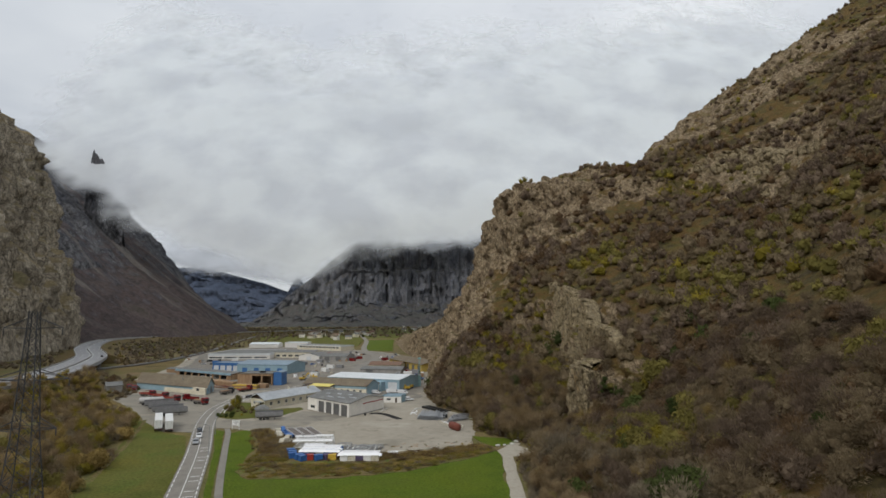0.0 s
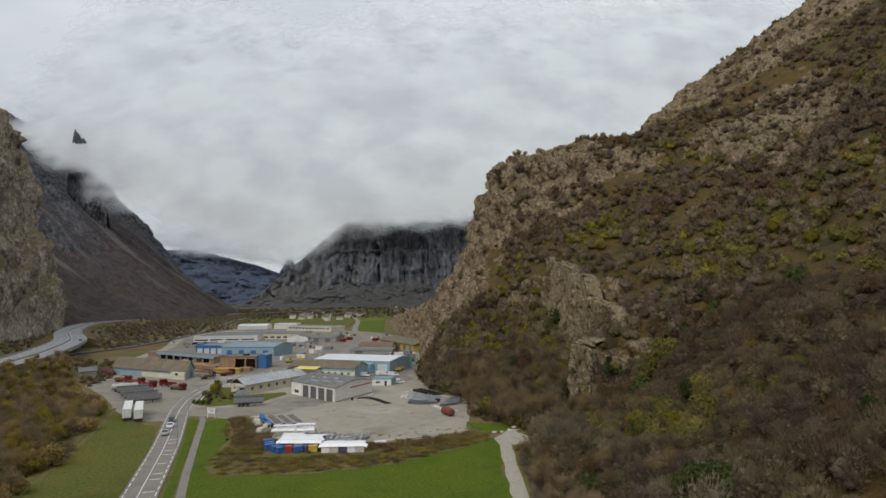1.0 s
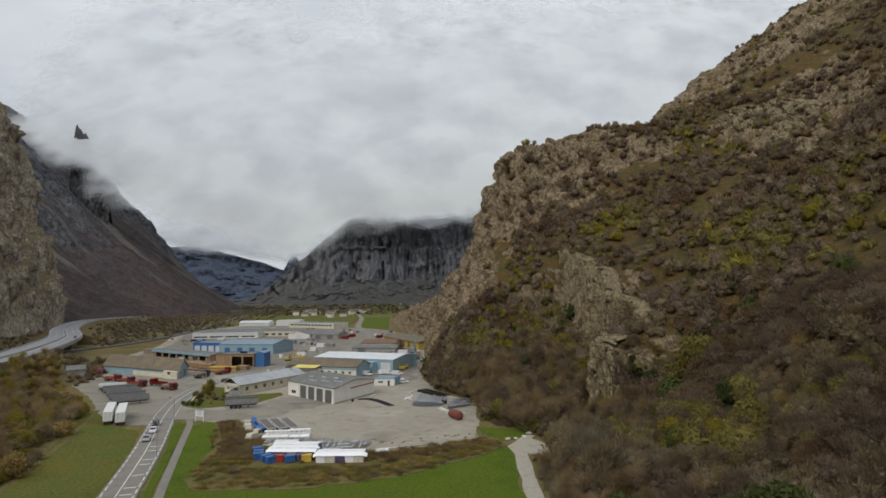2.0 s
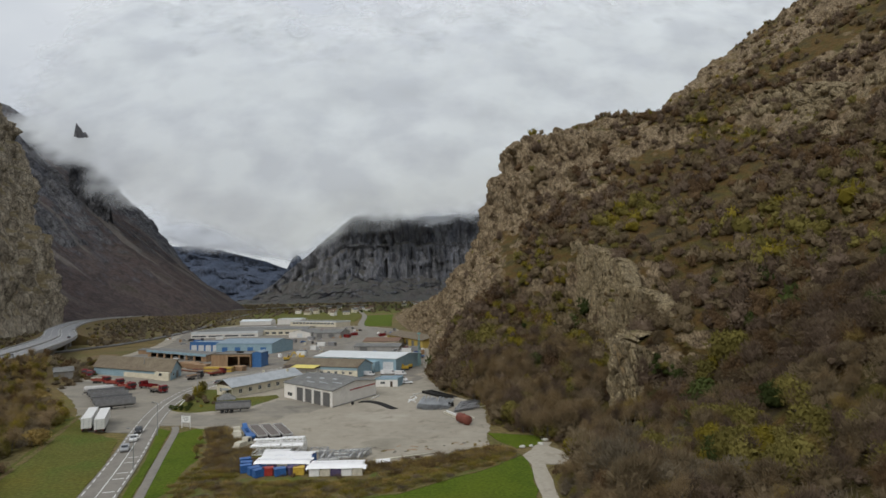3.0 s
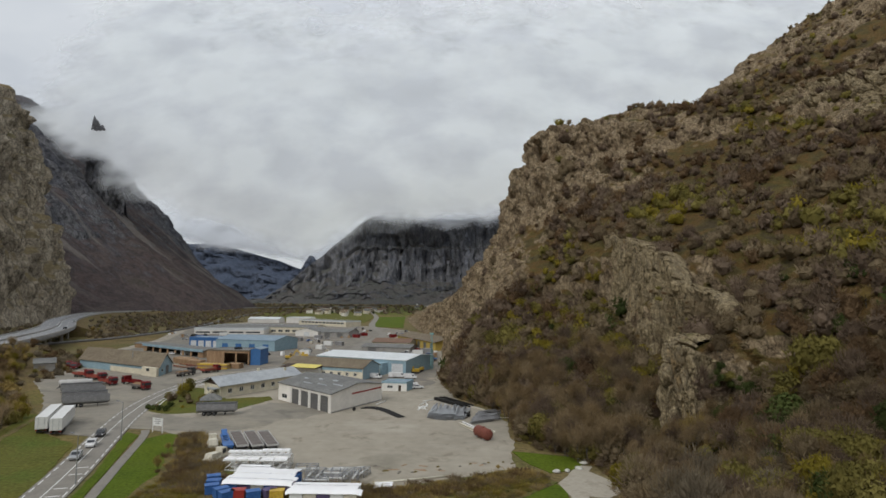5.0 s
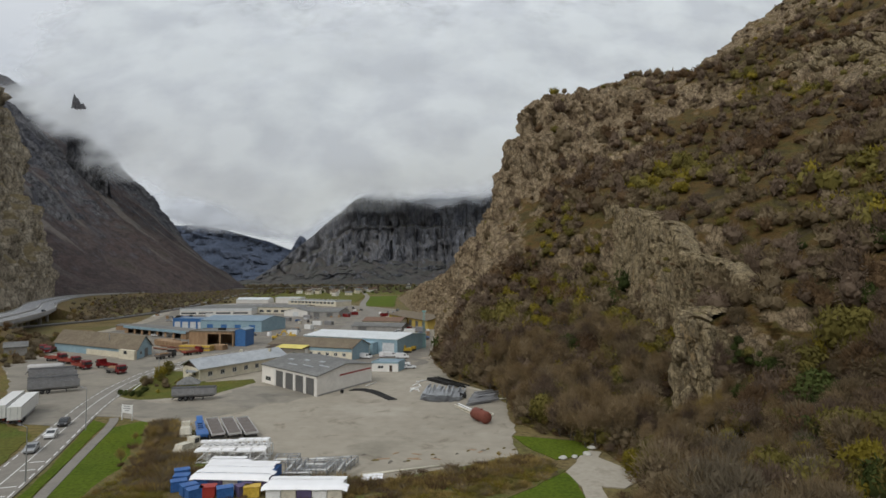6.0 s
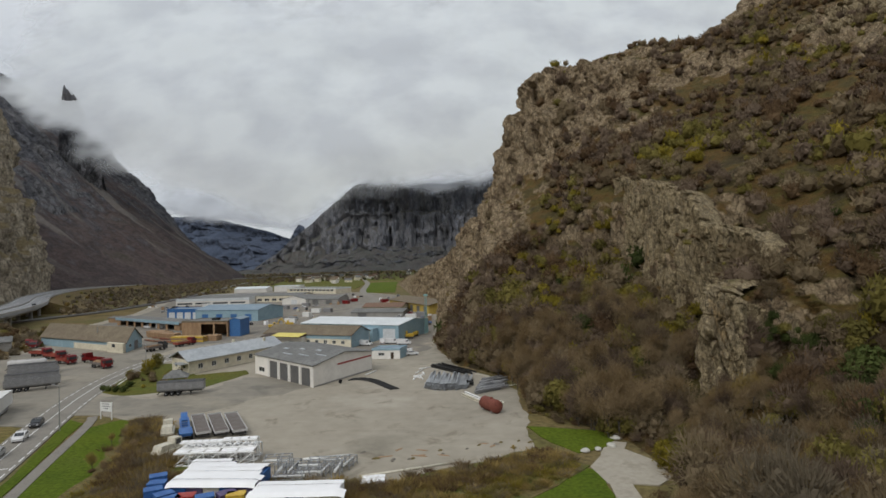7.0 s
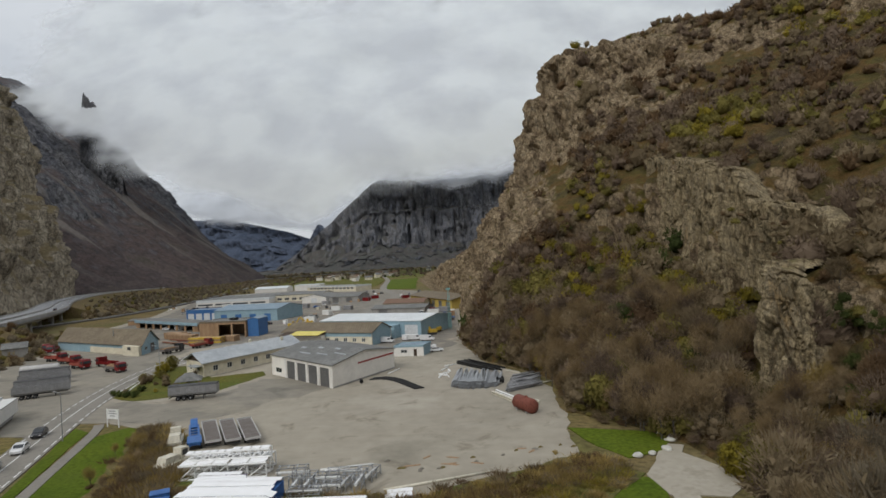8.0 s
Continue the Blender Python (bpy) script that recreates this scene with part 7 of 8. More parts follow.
M_lamp = make("clear_lamp_glass", ((0.5, 0.5, 0.5), (0.6, 0.6, 0.6)), 2.0, 0.2)


def wheel_meshes(r, w):
    t = Geo().lathe((0, -w / 2, 0), (0, 1, 0), [(0, r * 0.6), (0.02, r * 0.93), (0.06, r), (w - 0.06, r), (w - 0.02, r * 0.93), (w, r * 0.6)], 14)
    m = Geo().lathe((0, -w / 2 - 0.01, 0), (0, 1, 0), [(0, 0.12), (0.02, r * 0.3), (0.05, r * 0.52), (w * 0.9, r * 0.58)], 12)
    return t.mesh("tyre", M_tyre, True), m.mesh("rim", M_rim, True)


WHEEL = {"lorry": wheel_meshes(0.5, 0.32), "car": wheel_meshes(0.32, 0.22)}


def wheel(parent, kind, x, y):
    """A tyre with its rim, the axle along y."""
    r = {"lorry": 0.5, "car": 0.32}[kind]
    t = new("wheel", WHEEL[kind][0])
    t.parent = parent
    t.location = (x, y, r)
    m = new("rim", WHEEL[kind][1])
    m.parent = t
    if y > 0:
        m.rotation_euler = (0, 0, math.pi)


def at(x, y, heading, z=0.0):
    return pose(x, y, z, 0, 0, heading)


def running_gear(top, length, axles=3, width=2.5):
    g = Geo()
    for y in (-0.55, 0.55):
        g.box(-length / 2 + 0.4, length / 2 - 0.5, y - 0.08, y + 0.08, 0.85, 1.15)
    for k in range(5):
        x = -length / 2 + 1 + (length - 2) * k / 4
        g.box(x - 0.06, x + 0.06, -0.55, 0.55, 0.9, 1.1)
    part("chassis", g, M_chassis, top)
    for k in range(axles):
        x = -length / 2 + 2.0 + 1.35 * k
        for y in (-width / 2 + 0.2, width / 2 - 0.2):
            wheel(top, "lorry", x, y)
    for y in (-0.7, 0.7):
        part("landing_leg", Geo().box(length / 2 - 3.2, length / 2 - 3.05, y - 0.07, y + 0.07, 0.02, 0.95), M_chassis, top)
    part("bumper", Geo().box(-length / 2 - 0.02, -length / 2 + 0.12, -1.1, 1.1, 0.5, 0.66), M_chassis, top)


def flatbed(x, y, heading, length=13.4):
    top = thing("flatbed_trailer", at(x, y, heading), "empty flatbed trailer with pale side rails and plank floor", "trailer", "flatbed trailers")
    running_gear(top, length)
    for k in range(9):
        y0 = -1.15 + 2.3 * k / 9
        part("plank", Geo().box(-length / 2, length / 2, y0 + 0.01, y0 + 2.3 / 9 - 0.01, 1.15, 1.22), M_deck, top)
    for y0, y1 in ((-1.27, -1.15), (1.15, 1.27)):
        part("side_rail", Geo().box(-length / 2, length / 2, y0, y1, 1.0, 1.34), M_railw, top)
    part("end_rail", Geo().box(-length / 2 - 0.08, -length / 2, -1.27, 1.27, 0.95, 1.34), M_railw, top)
    part("headboard", Geo().box(length / 2, length / 2 + 0.08, -1.27, 1.27, 1.0, 1.5), M_railw, top)


def tipper(x, y, heading, length=12.5, covered=True, group="tipper trailers"):
    top = thing("tipper_trailer", at(x, y, heading), "grey aluminium tipper trailer" + (" with a dark rolled cover" if covered else " with open top"), "trailer", group)
    running_gear(top, length)
    g = Geo().profile_x([(-1.05, 1.2), (1.05, 1.2), (1.25, 1.6), (1.27, 3.2), (-1.27, 3.2), (-1.25, 1.6)] if covered else [(-1.05, 1.2), (1.05, 1.2), (1.27, 1.6), (1.27, 3.2), (1.19, 3.2), (1.15, 1.7), (1.0, 1.35), (-1.0, 1.35), (-1.15, 1.7), (-1.19, 3.2), (-1.27, 3.2), (-1.27, 1.6)], -length / 2, length / 2)
    part("tub", g, M_alu, top)
    for k in range(9):
        xx = -length / 2 + 0.1 + (length - 0.3) * k / 8
        for s in (-1, 1):
            part("rib", Geo().box(xx, xx + 0.1, min(s * 1.27, s * 1.34), max(s * 1.27, s * 1.34), 1.5, 3.15), M_alu, top)
    if covered:
        part("cover", Geo().profile_x([(-1.3, 3.2), (1.3, 3.2), (1.1, 3.42), (0, 3.52), (-1.1, 3.42)], -length / 2, length / 2), M_tarp, top, "dark tarpaulin cover")


def tanker(x, y, heading, length=11.0):
    top = thing("tank_trailer", at(x, y, heading), "pale grey tank trailer parked beside the tippers", "trailer")
    running_gear(top, length)
    part("tank", Geo().lathe((-length / 2 + 0.3, 0, 2.3), (1, 0, 0), [(0, 0.3), (0.15, 0.9), (0.5, 1.15), (length - 1.2, 1.15), (length - 0.8, 0.9), (length - 0.6, 0.3)], 18), M_railw, top, smooth=True)
    for k in range(3):
        part("hatch", Geo().lathe((-3 + 3 * k, 0, 3.4), (0, 0, 1), [(0, 0.35), (0.15, 0.35), (0.2, 0.25)], 10), M_alu, top)


def box_trailer(x, y, heading, length=13.6):
    top = thing("box_trailer", at(x, y, heading), "white box trailer parked at the roadside", "trailer", "white box trailers")
    running_gear(top, length)
    part("box", Geo().box(-length / 2, length / 2, -1.27, 1.27, 1.16, 4.0), M_boxw, top)
    for y0, y1 in ((-1.24, -0.01), (0.01, 1.24)):
        d = part("rear_door", Geo().box(-length / 2 - 0.06, -length / 2 - 0.004, y0, y1, 1.2, 3.95), M_boxw, top)
        part("lock_bar", Geo().box(-length / 2 - 0.1, -length / 2 - 0.064, (y0 + y1) / 2 - 0.03, (y0 + y1) / 2 + 0.03, 1.25, 3.9), M_steel, d)
    for s in (-1, 1):
        part("edge_rail", Geo().box(-length / 2, length / 2, min(s * 1.275, s * 1.31), max(s * 1.275, s * 1.31), 3.85, 4.03), M_alu, top)
        part("skirt", Geo().box(-length / 2 + 5.6, length / 2 - 3.6, s * 1.2 - 0.03, s * 1.2 + 0.03, 0.55, 1.15), M_alu, top)
        part("tail_lamp", Geo().box(-length / 2 - 0.05, -length / 2 + 0.05, s * 0.95 - 0.15, s * 0.95 + 0.15, 0.85, 1.0), M_redtrim, top)


def lorry(x, y, heading, bed, paint, label, length=8.5, crane=False, load=False):
    top = thing("lorry", at(x, y, heading), label, "lorry", "parked lorries")
    g = Geo()
    for s in (-0.42, 0.42):
        g.box(-length / 2, length / 2 - 0.2, s - 0.07, s + 0.07, 0.75, 1.0)
    part("chassis", g, M_chassis, top)
    c = length / 2
    part("cab", Geo().profile_y([(c - 2.2, 0.9), (c, 0.7), (c + 0.06, 1.5), (c - 0.12, 2.6), (c - 0.45, 3.05), (c - 2.2, 3.1)], -1.24, 1.24), paint, top)
    part("windscreen", Geo().add([(c + 0.055, -1.08, 1.75), (c + 0.055, 1.08, 1.75), (c - 0.11, 1.08, 2.6), (c - 0.11, -1.08, 2.6), (c + 0.075, -1.08, 1.76), (c + 0.075, 1.08, 1.76), (c - 0.09, 1.08, 2.61), (c - 0.09, -1.08, 2.61)],
                                [(0, 1, 2, 3), (7, 6, 5, 4), (0, 4, 5, 1), (1, 5, 6, 2), (2, 6, 7, 3), (3, 7, 4, 0)]), M_glass, top)
    for s in (-1, 1):
        part("side_window", Geo().box(c - 1.4, c - 0.35, min(s * 1.244, s * 1.26), max(s * 1.244, s * 1.26), 1.75, 2.6), M_glass, top)
        part("mirror", Geo().box(c - 0.1, c + 0.1, s * 1.45 - 0.1, s * 1.45 + 0.1, 1.8, 2.4), M_chassis, top)
        part("headlight", Geo().box(c + 0.005, c + 0.07, s * 0.95 - 0.2, s * 0.95 + 0.2, 0.85, 1.05), M_lamp, top)
    part("front_bumper", Geo().box(c - 0.1, c + 0.14, -1.2, 1.2, 0.4, 0.68), M_chassis, top)
    b0, b1 = -length / 2 - 0.3, c - 2.4
    part("bed", Geo().box(b0, b1, -1.25, 1.25, 1.05, 1.25), bed, top)
    for s in (-1, 1):
        part("drop_side", Geo().box(b0, b1, s * 1.25 - 0.04, s * 1.25 + 0.04, 1.254, 1.85), bed, top)
    part("tail_board", Geo().box(b0 - 0.06, b0, -1.25, 1.25, 1.1, 1.85), bed, top)
    part("head_board", Geo().box(b1, b1 + 0.08, -1.25, 1.25, 1.1, 2.3), bed, top)
    if crane:
        part("crane_post", Geo().tube((b1 + 0.3, 0, 1.0), (b1 + 0.3, 0, 3.3), 0.2, 0.16), paint, top)
        part("crane_arm", Geo().tube((b1 + 0.3, 0, 3.2), (b1 - 3.6, 0.2, 2.6), 0.16, 0.1), paint, top)
    if load:
        for k in range(3):
            part("load", Geo().box(b0 + 0.3, b1 - 0.3, -1.1 + 0.75 * k, -0.45 + 0.75 * k, 1.26, 1.7 + 0.2 * k), M_timber, top)
    for xx in (c - 1.3, -length / 2 + 1.1, -length / 2 + 2.4):
        for y0 in (-1.05, 1.05):
            wheel(top, "lorry", xx, y0)


def car(x, y, heading, paint, label, group="cars on the road", z=0.06, van=False):
    top = thing("van" if van else "car", at(x, y, heading, z), label, "van" if van else "car", group)
    if van:
        out = [(-2.6, 0.4), (2.6, 0.4), (2.65, 0.95), (2.1, 1.15), (1.5, 1.95), (-2.5, 2.15), (-2.62, 1.0)]
        w = 0.95
    else:
        out = [(-2.1, 0.35), (2.1, 0.35), (2.15, 0.7), (1.95, 0.85), (0.95, 0.95), (0.35, 1.42), (-1.1, 1.46), (-1.85, 1.0), (-2.14, 0.9)]
        w = 0.86
    part("body", Geo().profile_y(out, -w, w), paint, top)
    g = Geo()
    if van:
        for s in (-1, 1):
            part("side_window", Geo().box(0.7, 1.55, min(s * w * 1.004, s * (w + 0.02)), max(s * w * 1.004, s * (w + 0.02)), 1.2, 1.75), M_glass, top)
        part("windscreen", Geo().profile_y([(2.1, 1.17), (2.14, 1.19), (1.56, 1.95), (1.52, 1.93)], -0.85, 0.85), M_glass, top)
    else:
        for s in (-1, 1):
            part("side_window", Geo().profile_y([(-1.5, 1.02), (0.75, 1.02), (0.3, 1.38), (-1.05, 1.4)], min(s * w * 1.004, s * (w + 0.015)), max(s * w * 1.004, s * (w + 0.015))), M_glass, top)
        part("windscreen", Geo().profile_y([(0.93, 0.98), (0.97, 0.99), (0.4, 1.43), (0.36, 1.41)], -0.72, 0.72), M_glass, top)
        part("rear_window", Geo().profile_y([(-1.82, 1.03), (-1.12, 1.46), (-1.16, 1.49), (-1.87, 1.05)], -0.7, 0.7), M_glass, top)
    e = 2.6 if van else 2.1
    for s in (-1, 1):
        part("headlight", Geo().box(e - 0.02, e + 0.06, s * 0.62 - 0.16, s * 0.62 + 0.16, 0.62, 0.76), M_lamp, top)
        part("tail_lamp", Geo().box(-e - 0.06, -e + 0.02, s * 0.66 - 0.12, s * 0.66 + 0.12, 0.7, 0.85), M_redtrim, top)
    for xx in ((-1.6, 1.7) if van else (-1.3, 1.32)):
        for y0 in (-w + 0.1, w - 0.1):
            wheel(top, "car", xx, y0)


for k in range(3):
    flatbed(-48.15 + 3.15 * k, 207.0 + 0.35 * k, 116.5)
box_trailer(-101.4, 222.0, 114.5, 18.0)
box_trailer(-97.0, 220.6, 114.5, 18.0)
tipper(-65.4, 238.0, 11, 10.5)
tipper(-108.3, 248.2, 30, 12.0, False)
tipper(-113.0, 255.0, 28, 12.0, True)
tipper(-118.6, 263.5, 28, 12.0, False)
tipper(-124.0, 271.0, 26, 12.0, True)
tanker(-131.0, 278.5, 22)
lorry(-126.0, 289.5, -32, M_orange, M_red, "red lorry with a faded orange-red bed", crane=True)
lorry(-108.9, 279.8, -32, M_deck, M_red, "red lorry with a plank bed", load=True)
lorry(-137.0, 300.5, -24, M_orange, M_red, "red lorry with a faded orange-red bed")
lorry(-147.0, 308.0, -20, M_orange, M_red, "red lorry with a crane behind the cab", crane=True)
lorry(-118.0, 290.5, 150, M_red, M_red, "red lorry with a red drop-side bed")
lorry(-166.0, 333.0, -70, M_red, M_red, "red lorry by the barn's end")
lorry(-172.0, 338.0, -60, M_red, M_red, "red lorry by the barn's end", crane=True)
lorry(-109.0, 315.0, 70, M_deck, M_cark, "dark lorry loaded with timber", load=True)
lorry(-103.0, 326.0, 65, M_orange, M_red, "red lorry loaded with timber", load=True)
car(-79.2, 203.4, -69, M_carw, "small white car driving on the road")
car(-82.6, 212.6, -69, M_cark, "black car driving on the road")
car(-76.4, 193.8, -69, M_carg, "silver hatchback driving on the road")
for x, y, a, v in ((-30.5, 313.0, -20, True), (-24.0, 317.5, 80, True), (-21.0, 316.5, 5, True), (-16.2, 313.0, 0, True), (-14.5, 297.0, -8, False), (-12.0, 288.0, 10, False), (-10.5, 345, 70, False), (-9.5, 352, 70, False), (-92.5, 300, 70, False)):
    car(x, y, a, M_carw if v or y < 300 else M_cark, ("white delivery van parked by the blue hall" if v else "car parked at the edge of the works"), "vehicles parked among the works", 0.0, v)
for k, (x, y, a, p) in enumerate(((-197, 300, 91, M_carw), (-206, 340, -87, M_carg), (-258, 470, 115, M_cark), (-310, 560, 118, M_carw), (-440, 800, 117, M_carg))):
    car(x - 4, y, a, p, "car on the motorway", "cars on the motorway", 9.03)


# ---------------------------------------------------------------- yard goods
def blue_machine(x, y, heading):
    top = thing("low_loader", at(x, y, heading), "narrow bright blue low-loader frame on wheels", "trailer")
    g = Geo()
    for s in (-0.7, 0.7):
        g.box(-6.5, 6.5, s - 0.16, s + 0.16, 0.75, 1.15)
    for k in range(8):
        g.box(-6.4 + 1.8 * k, -6.1 + 1.8 * k, -0.7, 0.7, 0.8, 1.1)
    part("frame", g, M_blue, top)
    part("gooseneck", Geo().profile_y([(4.2, 1.15), (6.6, 1.15), (7.4, 1.6), (7.4, 2.0), (6.2, 2.0)], -0.6, 0.6), M_blue, top)
    part("rear_deck", Geo().box(-6.6, -2.5, -1.1, 1.1, 1.16, 1.4), M_blue, top)
    for k in range(4):
        for y0 in (-1.0, 1.0):
            wheel(top, "lorry", -5.6 + 1.3 * k, y0)


def cream_machine(x, y, heading, label):
    top = thing("site_machine", at(x, y, heading), label, "machine", "cream site machines")
    part("base", Geo().box(-2.6, 2.6, -1.15, 1.15, 0.45, 1.1), M_creamp, top)
    part("hood", Geo().profile_y([(-2.4, 1.1), (0.4, 1.1), (0.4, 2.0), (-2.0, 2.1)], -0.85, 0.85), M_creamp, top)
    part("cab", Geo().profile_y([(0.6, 1.1), (2.4, 1.1), (2.2, 2.6), (0.8, 2.7)], -0.8, 0.8), M_creamp, top)
    for s in (-1, 1):
        part("cab_window", Geo().box(0.95, 2.0, min(s * 0.804, s * 0.82), max(s * 0.804, s * 0.82), 1.6, 2.4), M_glass, top)
        for xx in (-1.7, 1.7):
            wheel(top, "lorry", xx, s * 1.05)


blue_machine(-50.6, 206.0, 115)
cream_machine(-52.7, 203.6, 112, "cream site machine parked in the yard")
cream_machine(-47.5, 192.5, 70, "cream compressor truck beside the white stacks")


def lattice(x, y, heading, length, side, label, z=0.0):
    """A welded tower segment: four chords with braces between them."""
    top = thing("lattice_segment", at(x, y, heading, z), label, "steel frame", "white tower segments")
    h = side / 2
    n = max(2, int(length / side))
    for sy in (-h, h):
        for sz in (0.12, side):
            part("chord", Geo().tube((-length / 2, sy, sz), (length / 2, sy, sz), 0.16, n=6), M_wpaint, top)
    for k in range(n):
        a, b = -length / 2 + length * k / n, -length / 2 + length * (k + 1) / n
        for p, q in (((a, -h, 0.12), (b, -h, side)), ((a, h, side), (b, h, 0.12)), ((a, -h, side), (b, h, side)), ((a, -h, 0.12), (b, h, 0.12))):
            part("brace", Geo().tube(p, q, 0.1, n=5), M_wpaint, top)
        part("panel", Geo().box(a + 0.1, b - 0.1, -h * 0.9, h * 0.9, side + 0.14, side + 0.2), M_film, top)
        for sy in (-h, h):
            part("strut", Geo().tube((b, sy, 0.12), (b, sy, side), 0.1, n=5), M_wpaint, top)
    return top


for k, (x, y, a, l) in enumerate(((-40.5, 190.2, 4, 6.5), (-40.6, 187.9, 2, 6.8), (-34.6, 190.4, 5, 5.6), (-34.4, 187.8, 3, 5.2))):
    lattice(x, y, a, l, 2.0, "white welded steel tower segment lying in the yard")
lattice(-40.3, 188.9, 3, 6.6, 1.0, "white welded steel frame on top of the segments", 2.15)
lattice(-34.5, 189.2, 3, 5.4, 1.2, "white welded steel frame on top of the segments", 2.15)


def wrapped_stack(x, y, heading, l, w, h, crates, seed, label):
    """Crates in a row under one draped white sheet."""
    top = thing("sheeted_stack", at(x, y, heading), label, "covered goods", "sheeted stacks")
    rn = np.random.RandomState(seed)
    strips = max(2, int(w / 1.3))
    # the sheeting lies in overlapping lengths with uneven ends
    for q in range(strips):
        v0, v1 = -0.53 * w + 1.06 * w * q / strips, -0.53 * w + 1.06 * w * (q + 1) / strips + 0.12
        x0, x1 = -l / 2 - rn.uniform(0.0, 0.7), l / 2 + rn.uniform(-0.5, 0.8)
        n, m = 16, 5
        X, Y = np.meshgrid(np.linspace(x0, x1, n), np.linspace(v0, v1, m))
        p = np.stack([X.ravel(), Y.ravel(), X.ravel() * 0], -1)
        z = h + 0.05 * fractal(p / 1.4 + seed, 3, seed) + 0.03 + rn.uniform(0, 0.12) + 0.012 * q
        over = np.maximum(np.abs(X.ravel()) - l / 2, 0)
        hang = np.maximum(-0.5 * w - Y.ravel(), 0) + np.maximum(Y.ravel() - 0.5 * w, 0)
        z -= over * 0.35 + np.minimum(hang * 3.0, 0.5)
        o = new("sheet", array_mesh("sheet", np.stack([p[:, 0], p[:, 1], z], -1), grid_faces(m, n), M_film, True))
        o.parent = top
    k = max(2, int(l / 2.2))
    for i in range(k):
        for j in (-1, 1):
            a = -l / 2 + l * i / k
            part("crate", Geo().box(a + 0.06, a + l / k - 0.06, min(j * 0.04, j * w * 0.47), max(j * 0.04, j * w * 0.47), 0.0, h - 0.25), crates[(i + j) % len(crates)], top)


wrapped_stack(-33.0, 177.3, -4, 11.2, 7.2, 2.2, (M_purple, M_creamp, M_blue), 3, "stacked crates under bright white plastic sheeting")
wrapped_stack(-21.3, 172.3, -1, 11.0, 4.6, 1.9, (M_creamp, M_purple, M_wpaint), 8, "row of crates under bright white plastic sheeting")
wrapped_stack(-36.2, 182.6, -2, 6.0, 2.6, 2.0, (M_purple, M_wpaint), 12, "small pile under bright white plastic sheeting")
wrapped_stack(-12.1, 177.9, 8, 3.0, 2.6, 0.7, (M_timber, M_creamp), 15, "low pallet under white plastic sheeting")


def crate(x, y, heading, paint, label, l=2.2, w=1.6, h=1.5, z=0.0):
    top = thing("crate", at(x, y, heading, z), label, "crate", "coloured crates")
    part("body", Geo().box(-l / 2, l / 2, -w / 2, w / 2, 0.12, h), paint, top)
    for s in (-0.35, 0.35):
        part("skid", Geo().box(s * l - 0.12, s * l + 0.12, -w / 2, w / 2, 0.0, 0.118), M_timber, top)
    part("lid", Geo().box(-l / 2 - 0.05, l / 2 + 0.05, -w / 2 - 0.05, w / 2 + 0.05, h + 0.004, h + 0.12), paint, top)


for k, (x, y, p, wd) in enumerate(((-41.5, 176.6, M_blue, "blue"), (-40.9, 174.2, M_blue, "blue"), (-38.7, 172.6, M_blue, "blue"), (-35.6, 171.8, M_redtrim, "red"), (-33.0, 171.4, M_blue, "blue"), (-37.2, 171.0, M_blue, "blue"),
                                   (-29.2, 171.8, M_plant, "yellow"), (-42.6, 179.2, M_blue, "blue"), (-30.6, 172.4, M_purple, "violet"))):
    crate(x, y, 8 + 17 * (k % 3), p, wd + " painted steel crate beside the sheeted stacks")


def rack(x, y, heading, l, h, label):
    top = thing("steel_rack", at(x, y, heading), label, "rack", "galvanised racks")
    for sx in (-l / 2, 0, l / 2):
        for sy in (-0.6, 0.6):
            part("post", Geo().box(sx - 0.06, sx + 0.06, sy - 0.06, sy + 0.06, 0, h), M_steel, top)
    for z in (h * 0.35, h * 0.95):
        for sy in (-0.6, 0.6):
            part("rail", Geo().box(-l / 2, l / 2, sy - 0.05, sy + 0.05, z, z + 0.1), M_steel, top)
        for k in range(4):
            part("slat", Geo().box(-l / 2 + 0.2 + (l - 0.5) * k / 3, -l / 2 + 0.35 + (l - 0.5) * k / 3, -0.6, 0.6, z + 0.104, z + 0.16), M_steel, top)
    part("stock", Geo().tube((-l / 2 - 0.3, 0.1, h * 0.35 + 0.36), (l / 2 + 0.2, -0.1, h * 0.35 + 0.36), 0.19), M_wpaint, top)


for k, (x, y, a, l, hh) in enumerate(((-26.2, 182.6, 90, 3.6, 1.9), (-24.6, 182.8, 85, 3.4, 1.6), (-22.6, 183.4, 4, 3.2, 1.5), (-19.8, 182.2, 80, 3.2, 1.4), (-18.0, 182.4, 88, 3.8, 1.7), (-21.8, 180.8, 3, 3.4, 1.3), (-16.8, 185.0, 75, 3.0, 1.3),
                                      (-20.8, 186.2, 2, 4.6, 1.0), (-27.6, 185.6, 5, 4.0, 1.8), (-24.5, 179.6, 2, 4.0, 1.2))):
    rack(x, y, a, l, hh, "galvanised steel rack with pale pipes in the yard")


def beam(x0, y0, x1, y1, w, z, material, name, label, group, hgt=None):
    a = math.degrees(math.atan2(y1 - y0, x1 - x0))
    l = math.hypot(x1 - x0, y1 - y0)
    hgt = hgt or w
    t = w * 0.16
    g = Geo().profile_x([(-w / 2, 0), (w / 2, 0), (w / 2, t), (t / 2, t), (t / 2, hgt - t), (w / 2, hgt - t), (w / 2, hgt), (-w / 2, hgt), (-w / 2, hgt - t), (-t / 2, hgt - t), (-t / 2, t), (-w / 2, t)], -l / 2, l / 2)
    return solid(name, g, material, label, "beam", pose((x0 + x1) / 2, (y0 + y1) / 2, z, 0, 0, a), group=group)


